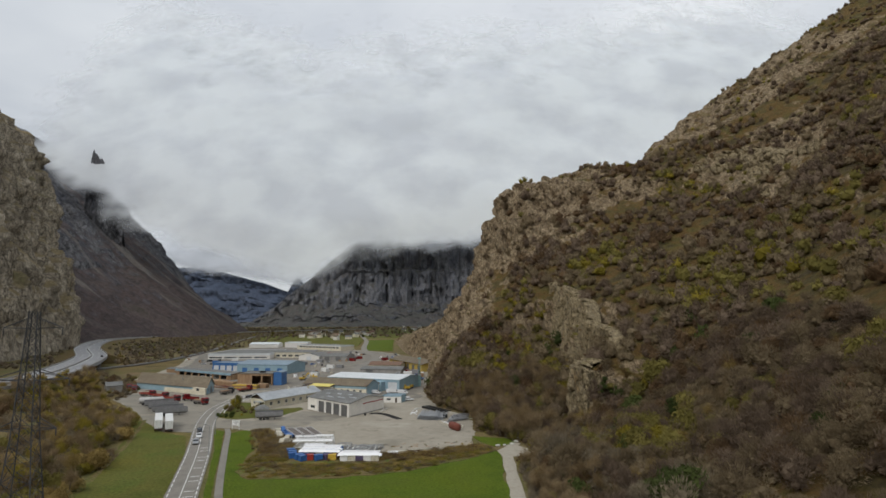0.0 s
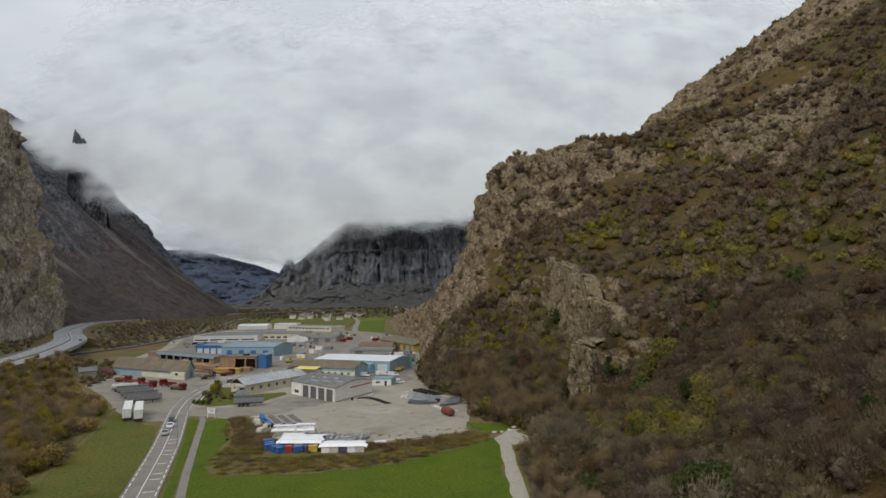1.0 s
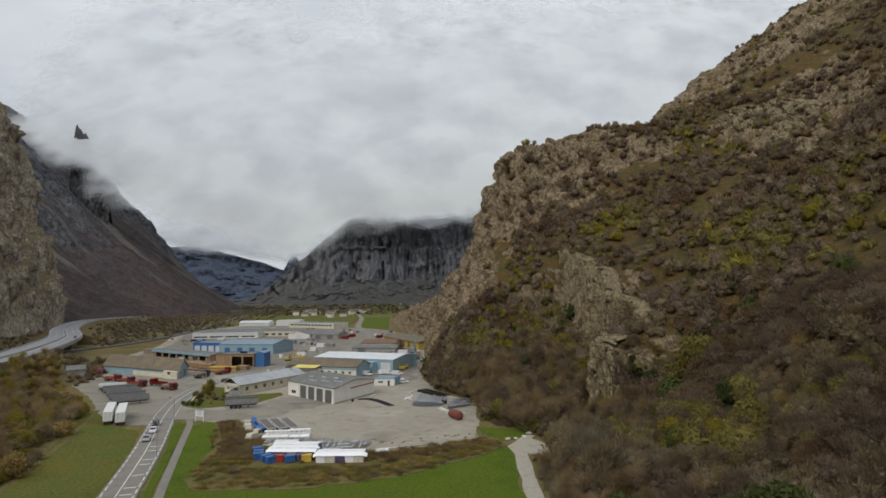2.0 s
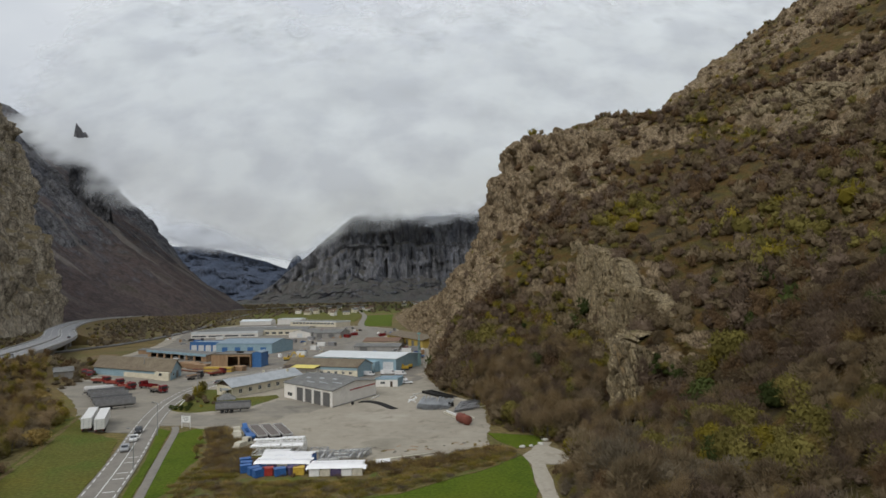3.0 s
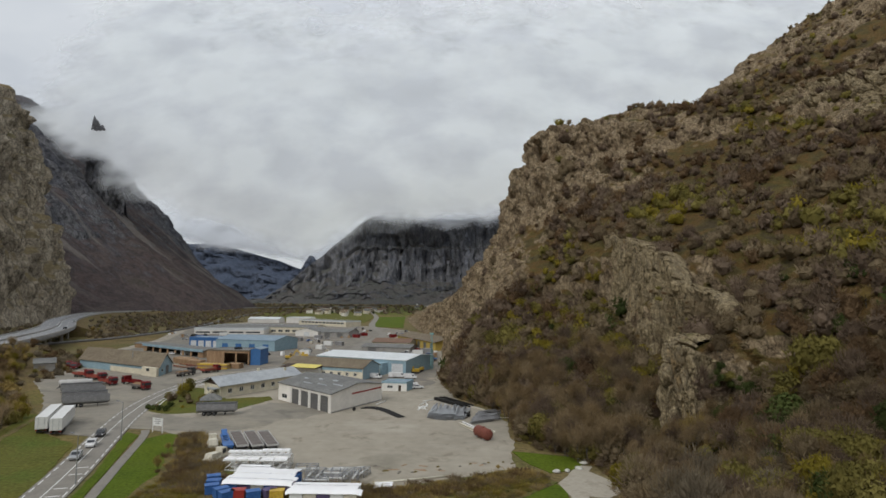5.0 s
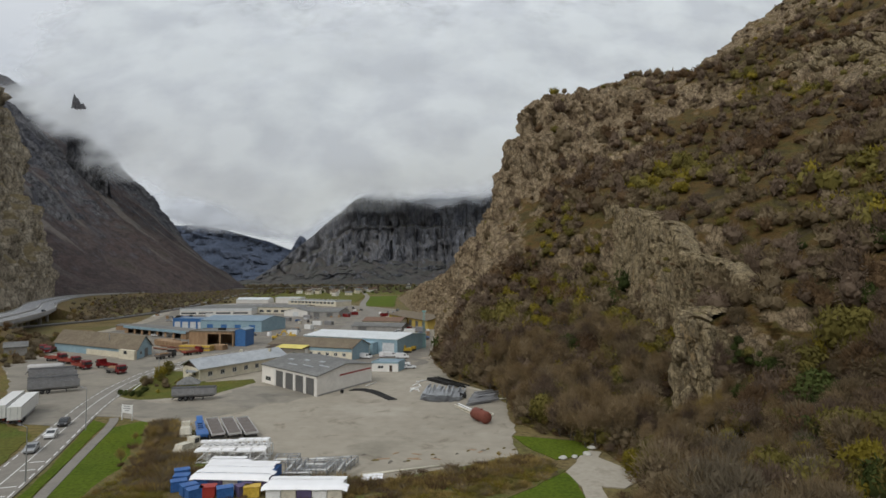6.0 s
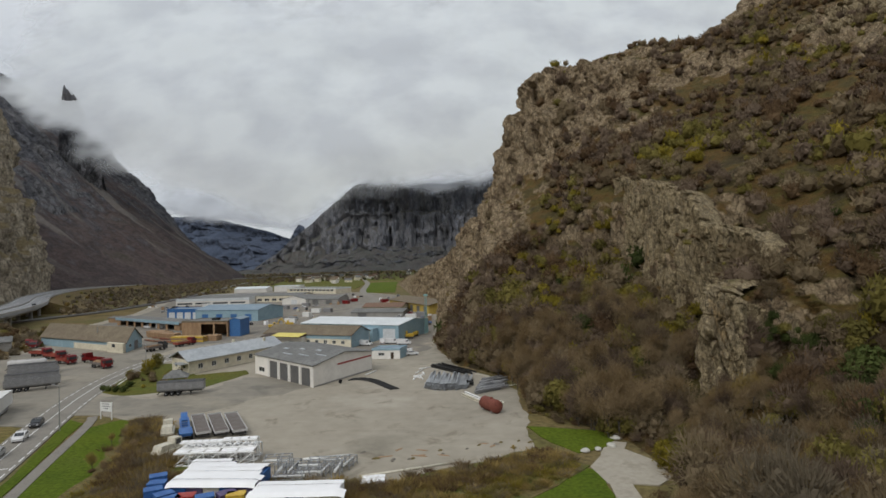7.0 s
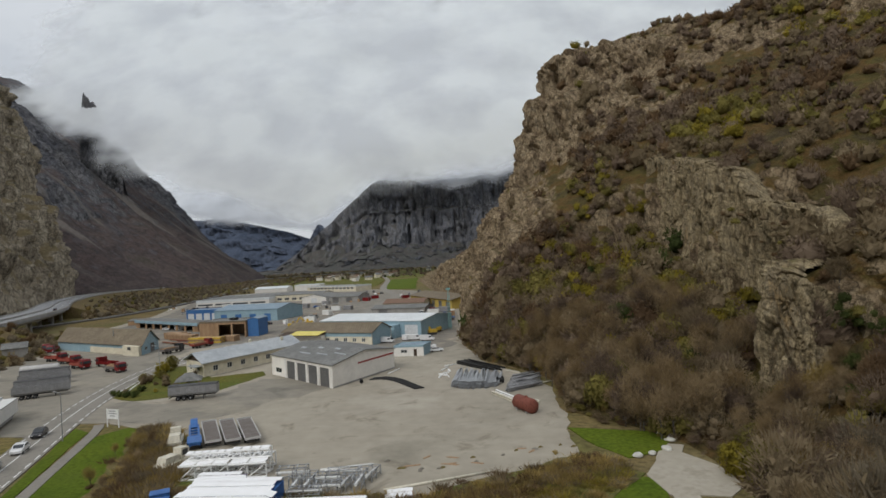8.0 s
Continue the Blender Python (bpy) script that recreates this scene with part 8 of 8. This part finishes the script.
solid("long_pole", Geo().tube((0, 0, 0.16), (15.0, 0, 0.16), 0.2, 0.15, 10), M_creamp, "long pale timber pole lying on the gravel", "pole", pose(-14.6, 180.2, 0, 0, 0, 19), smooth=True)
solid("pole", Geo().tube((0, 0, 0.14), (7.4, 0, 0.14), 0.16, 0.13, 10), M_wpaint, "white steel pole lying beside the racks", "pole", pose(-24.6, 188.4, 0, 0, 0, 12), smooth=True)
solid("pole", Geo().tube((0, 0, 0.14), (6.2, 0, 0.14), 0.16, 0.13, 10), M_wpaint, "white steel pole lying by the depot", "pole", pose(-23.2, 255.8, 0, 0, 0, 68), smooth=True)
rs = np.random.RandomState(77)
# galvanised sections at the hill foot, stacked in three courses
for k in range(54):
    row, q = divmod(k, 20)
    x = -6.8 + 0.53 * q + 0.3 * row + rs.uniform(-0.12, 0.12)
    y = 234.2 + 0.10 * (x + 1.5) ** 2 * (1 if x < -1.5 else 0.6) + rs.uniform(-0.7, 0.7) + 0.6 * row
    l = rs.uniform(12, 15)
    a = radians(84 + rs.uniform(-2.5, 2.5))
    beam(x, y, x + l * math.cos(a), y + l * math.sin(a), 0.46, 0.47 * row, M_steel, "steel_section", "pale galvanised steel section in the yard stack", "stacked steel sections")
# darker girders behind them, up to the foot of the slope
for k in range(34):
    row, q = divmod(k, 20)
    x, y = 5.0 + 0.16 * q + rs.uniform(-0.4, 0.4), 229.5 + 0.85 * q + rs.uniform(-0.3, 0.3)
    l = rs.uniform(7.5, 10.5) * (1 - 0.012 * q)
    a = radians(34 + rs.uniform(-5, 5))
    beam(x, y, x + l * math.cos(a), y + l * math.sin(a), 0.4, 0.41 * row, M_alu, "steel_girder", "dark grey steel girder in the stack at the hill foot", "stacked girders")
for k in range(16):
    row, q = divmod(k, 9)
    x, y = -5.5 + 0.5 * q + rs.uniform(-0.1, 0.1), 265.5 + 0.35 * q + rs.uniform(-0.5, 0.5)
    l = rs.uniform(13, 17)
    a = radians(-58 + rs.uniform(-2, 2))
    beam(x, y, x + l * math.cos(a), y + l * math.sin(a), 0.38, 0.39 * row, M_dark, "steel_beam", "dark steel beam lying along the hill foot", "long dark beams")
for k, (x, y, a, l) in enumerate(((-9.6, 256, 70, 5), (-8.8, 262, 40, 4), (-7.4, 247.5, 100, 6), (6.5, 252, -50, 7), (10.5, 248.5, -52, 6), (12, 236, 30, 6))):
    solid("pole", Geo().tube((0, 0, 0.14), (l, 0, 0.14), 0.14, 0.12, 8), M_wpaint if k < 3 else M_creamp, "pale pole thrown beside the steel stacks", "pole", pose(x, y, 0, 0, 0, a), group="poles by the steel", smooth=True)
dr = thing("cable_drum", pose(4.3, 238.6, 0, 0, 0, 20), "black cable drum standing by the steel stack", "drum")
part("core", Geo().tube((-0.55, 0, 0.8), (0.55, 0, 0.8), 0.5, 0.5, 14), M_dark, dr)
for sx in (-0.65, 0.55):
    part("flange", Geo().tube((sx, 0, 0.8), (sx + 0.1, 0, 0.8), 0.8, 0.8, 18), M_tyre, dr)
solid("steel_ring", Geo().lathe((0, 0, 0), (0, 0, 1), [(0.0, 1.25), (0.0, 1.6), (0.3, 1.6), (0.3, 1.25), (0.0, 1.25)], 24), M_creamp, "pale steel ring lying at the yard's edge", "ring", pose(9.0, 220.6, 0, 0, 0, 0))
# scraps on the gravel along the yard's edge
for k in range(22):
    u = rs.uniform()
    x, y = -16 + 26 * u + rs.normal(0, 1.2), 184 + 9 * u + abs(rs.normal(0, 3.0))
    a = rs.uniform(-25, 50)
    if k % 3 == 0:
        l = rs.uniform(0.8, 2.6)
        solid("plank", Geo().box(-l / 2, l / 2, -0.11, 0.11, 0.0, 0.06).box(-l / 2 + 0.3, l / 2 + 0.2, 0.12, 0.3, 0.0, 0.05), M_timber, "weathered plank lying on the gravel", "plank", pose(x, y, 0.0, 0, 0, a), group="scraps on the gravel")
    else:
        r = rs.uniform(0.12, 0.32)
        solid("stone", Geo().lathe((0, 0, -0.04), (0, 0, 1), [(0.0, r * 1.3), (0.12, r * 1.05), (0.24, r * 0.6), (0.3, r * 0.15)], 7), M_tarmac if k % 2 else M_bank, "flat dark stone lying on the gravel", "stone", pose(x, y, 0.0, 0, 0, a) @ Matrix.Diagonal((1.9, 0.8, 1, 1)), group="stones on the gravel")
beam(1.9, 229.4, 6.8, 219.0, 0.5, 0.0, M_creamp, "timber_beam", "pale timber beam along the yard's edge", "edge beams")
beam(2.8, 230.6, 7.6, 220.4, 0.5, 0.0, M_wpaint, "timber_beam", "pale timber beam along the yard's edge", "edge beams")
for k, (dx, dz, tilt) in enumerate(((0, 0, 20), (1.2, 0.1, -15), (2.3, 0, 40), (0.6, 0.5, 70))):
    solid("steel_offcut", Geo().box(-1.4, 1.4, -0.18, 0.18, 0, 0.3), M_wpaint, "white steel offcut lying beside the stack", "steel part", pose(-9.6 + 0.9 * dx, 249 + 3 * dx, 0.0, 0, 0, 60 + tilt), group="white offcuts")
# the rusty tank
tk = thing("storage_tank", pose(7.2, 214.6, 1.32, 0, 0, -64), "rusty red cylindrical storage tank lying on its side", "tank")
part("shell", Geo().lathe((-2.9, 0, 0), (1, 0, 0), [(0, 0.3), (0.12, 0.95), (0.35, 1.28), (0.45, 1.32), (5.3, 1.32), (5.4, 1.28), (5.65, 0.95), (5.8, 0.3)], 22), M_tank, tk, smooth=True)
for xx in (-1.6, 1.6):
    part("saddle", Geo().box(xx - 0.15, xx + 0.15, -1.0, 1.0, -1.34, -0.9), M_concrete, tk)
part("manhole", Geo().lathe((0.4, 0, 1.25), (0, 0, 1), [(0, 0.3), (0.25, 0.3), (0.3, 0.2)], 10), M_tank, tk)


def boulder(x, y, s, seed, label, z=0.0):
    bm = bmesh.new()
    bmesh.ops.create_icosphere(bm, subdivisions=3, radius=1.0)
    p = np.array([tuple(v.co) for v in bm.verts])
    d = 1 + 0.22 * fractal(p * 1.3 + seed, 3, seed)
    for v, k in zip(bm.verts, d):
        v.co = Vector((v.co.x * k * 1.35, v.co.y * k, max(v.co.z, -0.35) * k * 0.62)) * s
    me = bpy.data.meshes.new("boulder")
    bm.to_mesh(me)
    bm.free()
    me.materials.append(M_stone)
    o = new("boulder", me)
    o.matrix_world = pose(x, y, z + 0.2 * s, 0, 0, seed * 40)
    tagged(o, label, "boulder", "pale boulders")


for k, (x, y, s) in enumerate(((19.7, 188.6, 0.62), (21.9, 189.3, 0.5), (24.4, 190.8, 0.66), (26.2, 194.5, 0.6), (27.2, 196.4, 0.5), (25.9, 198.0, 0.45), (27.6, 199.6, 0.6))):
    boulder(x, y, s, k + 1, "pale limestone boulder at the edge of the lawn")
solid("old_tyre", Geo().lathe((0, -0.25, 0.55), (0, 1, 0), [(0, 0.32), (0.05, 0.5), (0.45, 0.5), (0.5, 0.32)], 14), M_tyre, "black tyre stack leaning by the depot wall", "tyre", pose(-28.4, 245.6, 0, 0, 0, 60))


def hose(points, label):
    c = curve(points, 0.8)
    n = sideways(c)
    v = [(*(p + w * 0.13 * math.cos(q * math.pi / 3)), 0.13 + 0.13 * math.sin(q * math.pi / 3)) for p, w in zip(c, n) for q in range(6)]
    g = Geo().add(v, [(6 * i + q, 6 * i + (q + 1) % 6, 6 * i + 6 + (q + 1) % 6, 6 * i + 6 + q) for i in range(len(c) - 1) for q in range(6)])
    solid("black_pipe", g, M_tyre, label, "pipe", group="black pipes")


for k in range(6):
    o = 0.42 * k
    hose([(-27.0 + o * 0.4, 249.0 + o), (-24.0 + o * 0.6, 249.2 + o), (-20.5 + o * 0.7, 246.0 + o * 0.9), (-16.8 + o * 0.8, 239.8 + o * 0.6), (-14.8 + o * 0.9, 236.4 + o * 0.4)], "long black plastic pipe curving over the gravel")

# notice board
sg = thing("notice_board", pose(-71.6, 217.2, 0, 0, 0, -20), "white notice board on two posts at the yard entrance", "sign")
for x in (-1.5, 1.5):
    part("post", Geo().box(x - 0.08, x + 0.08, -0.08, 0.08, -0.2, 3.4), M_wpaint, sg)
bd = part("board", Geo().box(-1.42, 1.42, -0.05, 0.05, 1.5, 3.3), M_wpaint, sg)
for k, (w, z) in enumerate(((1.9, 2.9), (2.2, 2.45), (1.4, 2.0))):
    part("text_bar", Geo().box(-w / 2, w / 2, -0.065, -0.054, z, z + 0.16), M_alu, bd)


def lamp_post(x, y, h, heading, label="grey steel street lamp beside the road"):
    top = thing("street_lamp", at(x, y, heading), label, "street lamp", "street lamps")
    part("pole", Geo().tube((0, 0, -0.2), (0, 0, h), 0.11, 0.06, 8), M_steel, top)
    part("arm", Geo().tube((0, 0, h - 0.05), (1.4, 0, h + 0.25), 0.05, 0.04, 6), M_steel, top)
    part("head", Geo().profile_y([(1.2, h + 0.12), (2.0, h + 0.2), (2.0, h + 0.32), (1.2, h + 0.32)], -0.16, 0.16), M_alu, top)


lamp_post(-75.8, 209.0, 8.5, 160)
lamp_post(-66.3, 178.0, 8.5, 160)
lamp_post(-89.0, 268.0, 8.5, 180)
M_teal = make("pale_teal_paint", ((0.16, 0.33, 0.33), (0.22, 0.4, 0.39)), 0.8, 0.6)
mast = thing("mast", pose(-8.4, 341, 0), "tall pale teal steel mast beside the blue hall", "mast")
for sx in (-0.45, 0.45):
    part("leg", Geo().tube((sx, 0, -0.2), (sx * 0.6, 0, 17.0), 0.13, 0.1, 6), M_teal, mast)
for k in range(12):
    part("rung", Geo().tube((-0.42 + 0.012 * k, 0, 1.2 + 1.35 * k), (0.42 - 0.012 * k, 0, 1.2 + 1.35 * k), 0.06, n=5), M_teal, mast)
part("head", Geo().box(-0.9, 0.9, -0.2, 0.2, 16.2, 16.8), M_teal, mast)
# pavilion in the garden
pav = thing("pavilion", pose(-71, 247.5, 0.04, 0, 0, 20), "open garden pavilion with a grey hipped roof", "pavilion")
for sx in (-2.3, 2.3):
    for sy in (-2.0, 2.0):
        part("post", Geo().box(sx - 0.1, sx + 0.1, sy - 0.1, sy + 0.1, -0.1, 2.6), M_timber, pav)
part("roof", Geo().add([(-3, -2.6, 2.5), (3, -2.6, 2.5), (3, 2.6, 2.5), (-3, 2.6, 2.5), (-3, -2.6, 2.66), (3, -2.6, 2.66), (3, 2.6, 2.66), (-3, 2.6, 2.66), (-0.8, 0, 4.3), (0.8, 0, 4.3)],
                       [(3, 2, 1, 0), (0, 1, 5, 4), (1, 2, 6, 5), (2, 3, 7, 6), (3, 0, 4, 7), (4, 5, 9, 8), (6, 7, 8, 9), (5, 6, 9), (7, 4, 8)]), M_greyroof, pav)


def digger(x, y, heading):
    top = thing("digger", at(x, y, heading), "yellow excavator parked by the blue hall", "digger", "yellow site machines")
    for s in (-1.0, 1.0):
        part("track", Geo().profile_y([(-1.9, 0.3), (-1.5, 0.02), (1.5, 0.02), (1.9, 0.3), (1.7, 0.8), (-1.7, 0.8)], s - 0.28, s + 0.28), M_chassis, top)
    part("body", Geo().profile_y([(-2.0, 0.9), (1.2, 0.9), (1.2, 1.7), (-1.6, 2.1), (-2.0, 1.9)], -1.2, 1.2), M_plant, top)
    part("cab", Geo().profile_y([(0.1, 1.72), (1.4, 1.72), (1.1, 3.0), (0.2, 3.0)], -1.1, -0.1), M_plant, top)
    part("cab_window", Geo().profile_y([(0.3, 1.95), (1.2, 1.95), (1.0, 2.8), (0.35, 2.8)], -1.12, -1.104), M_glass, top)
    part("boom", Geo().profile_y([(1.0, 1.3), (1.4, 1.2), (3.6, 3.9), (5.0, 3.3), (5.1, 3.6), (3.6, 4.4)], 0.2, 0.6), M_plant, top)
    part("arm", Geo().profile_y([(4.9, 3.6), (5.2, 3.4), (5.5, 1.0), (5.2, 1.0)], 0.22, 0.58), M_plant, top)
    part("bucket", Geo().profile_y([(5.0, 0.9), (5.7, 1.0), (5.6, 0.3), (4.8, 0.1)], -0.1, 0.9), M_chassis, top)


digger(-15.4, 329, 200)
digger(-13.8, 336, 160)
digger(-84, 380, 20)
digger(-78, 388, 190)
# timber stacks by the open shed
for k, (x, y, a, l, c) in enumerate(((-128, 358, -12, 10, M_timber), (-121, 352, -12, 8, M_timber), (-110, 340, -10, 8, M_plant), (-103, 338, -8, 7, M_plant), (-98, 341, -10, 6, M_timber), (-132, 364, -15, 9, M_timber))):
    top = thing("timber_stack", at(x, y, a), "stack of sawn timber boards in the sawmill yard", "timber stack", "timber stacks")
    for i in range(4):
        for j in range(3):
            part("board_pack", Geo().box(-l / 2, l / 2, -2.2 + 1.12 * i, -1.2 + 1.12 * i, 0.1 + 0.75 * j, 0.75 + 0.75 * j), M_timber if (i + j) % 2 else c, top)
        part("bearer", Geo().box(-l / 2 + 0.6 + 2 * i, -l / 2 + 0.75 + 2 * i, -2.2, 2.2, 0.0, 0.098), M_timber, top)

# rusty stock and scrap between the barn and the sawmill
for k in range(16):
    x, y = -104 - 3.2 * (k % 8) + rs.uniform(-0.8, 0.8), 330 + 2.0 * (k % 8) + 7.5 * (k // 8) + rs.uniform(-1, 1)
    top = thing("stock_pile", at(x, y, -30 + rs.uniform(-12, 12)), "pile of rusty bars on bearers before the sawmill", "stock pile", "rusty stock piles")
    for j in range(7):
        part("bar", Geo().tube((-3.0 + rs.uniform(-0.4, 0.4), -0.6 + 0.3 * (j % 4), 0.3 + 0.26 * (j // 4)), (3.0 + rs.uniform(-0.4, 0.4), -0.6 + 0.3 * (j % 4), 0.3 + 0.26 * (j // 4)), 0.13, n=6), M_tank if (k + j) % 3 else M_timber, top)
    for bx_ in (-2.0, 2.0):
        part("bearer", Geo().box(bx_ - 0.1, bx_ + 0.1, -0.9, 0.9, 0.0, 0.165), M_timber, top)

# goods and vehicles standing among the farther works
def container(x, y, heading, paint, word):
    top = thing("container", at(x, y, heading), word + " steel container among the works", "container", "containers among the works")
    part("body", Geo().box(-3.0, 3.0, -1.2, 1.2, 0.12, 2.6), paint, top)
    for s in (-1, 1):
        part("corner_post", Geo().box(s * 3.0 - 0.08, s * 3.0 + 0.08, -1.24, -1.2 - 0.004, 0.0, 2.64), M_alu, top)
    for y0, y1 in ((-1.15, -0.02), (0.02, 1.15)):
        part("door", Geo().box(3.004, 3.06, y0, y1, 0.2, 2.5), paint, top)


def pallet_stack(x, y, heading, h, paint):
    top = thing("pallet_stack", at(x, y, heading), "wrapped pallet load standing among the works", "pallet load", "pallet loads among the works")
    part("pallet", Geo().box(-0.9, 0.9, -0.9, 0.9, 0.0, 0.16), M_timber, top)
    part("load", Geo().profile_y([(-0.85, 0.164), (0.85, 0.164), (0.82, h), (-0.8, h * 0.94)], -0.82, 0.82), paint, top)


rs = np.random.RandomState(5)
spots = [(-150, 395), (-120, 398), (-105, 395), (-86, 402), (-80, 425), (-84, 440), (-80, 460), (-90, 480), (-108, 495), (-130, 492), (-150, 500), (-170, 492), (-190, 505), (-96, 520), (-80, 535), (-72, 560), (-82, 590), (-100, 605),
         (-75, 620), (-110, 625), (-140, 640), (-90, 650), (-42, 400), (-38, 440), (-20, 410), (-24, 470), (-30, 520), (-44, 540), (-46, 580), (-40, 610), (-14, 400), (-12, 380), (-15, 420), (-190, 540), (-205, 530), (-230, 560)]
for k, (x, y) in enumerate(spots):
    for q in range(3):
        xx, yy, a = x + rs.uniform(-7, 7), y + rs.uniform(-5, 5) + 3 * q, rs.uniform(-40, 40)
        r = rs.uniform()
        if r < 0.2:
            container(xx, yy, a, *((M_blue, "blue"), (M_boxw, "white"), (M_red, "red"), (M_alu, "grey"))[rs.randint(4)])
        elif r < 0.62:
            pallet_stack(xx, yy, a, rs.uniform(0.8, 2.4), (M_film, M_creamp, M_timber, M_alu, M_tarp)[rs.randint(5)])
        else:
            car(xx, yy, a + 90 * rs.randint(4), (M_carw, M_carg, M_cark, M_blue)[rs.randint(4)], "car parked among the works", "cars parked among the works", 0.0, rs.uniform() < 0.25)

# ---------------------------------------------------------------- power line
M_mast = make("dull_weathered_steel", ((0.05, 0.05, 0.053), (0.085, 0.085, 0.09)), 0.8, 0.75, 0.1)
py = thing("pylon", pose(-83.2, 124, 0, 0, 0, 12), "grey lattice steel power pylon standing in the scrub", "pylon")
H = 41.5


def half(z):
    return float(np.interp(z, [0, 16, H], [3.3, 1.9, 0.75]))


levels = [0, 4.2, 8.0, 11.6, 15.0, 18.2, 21.2, 24.0, 26.8, 29.4, 32.0, 34.6, 37.2, 39.4, H]
for sx in (-1, 1):
    for sy in (-1, 1):
        for a, b in ((-0.3, 16.0), (16.0, H)):
            part("leg", Geo().tube((sx * half(a), sy * half(a), a), (sx * half(b), sy * half(b), b), 0.13, n=5), M_mast, py)
for a, b in zip(levels, levels[1:]):
    for k in range(4):
        c = [(-1, -1), (1, -1), (1, 1), (-1, 1)]
        p, q = c[k], c[(k + 1) % 4]
        part("brace", Geo().tube((p[0] * half(a), p[1] * half(a), a), (q[0] * half(b), q[1] * half(b), b), 0.06, n=4), M_mast, py)
        part("brace", Geo().tube((q[0] * half(a), q[1] * half(a), a), (p[0] * half(b), p[1] * half(b), b), 0.06, n=4), M_mast, py)
        part("tie", Geo().tube((p[0] * half(b), p[1] * half(b), b), (q[0] * half(b), q[1] * half(b), b), 0.05, n=4), M_mast, py)
for z, r in ((38.0, 5.5), (27.5, 7.4), (17.6, 5.6)):
    for s in (-1, 1):
        g = Geo()
        h0 = half(z)
        for sy in (-1, 1):
            g.tube((s * h0, sy * h0, z), (s * r, 0, z + 0.1), 0.11, n=4)
            g.tube((s * h0, sy * h0, z + 2.0), (s * r, 0, z + 0.1), 0.09, n=4)
        arm = part("cross_arm", g, M_mast, py)
        part("insulator", Geo().lathe((s * (r - 0.1), 0, z), (0, 0, -1), [(0, 0.05), (0.2, 0.16), (0.4, 0.08), (0.7, 0.16), (0.9, 0.08), (1.2, 0.16), (1.4, 0.05)], 8), M_mast, arm)
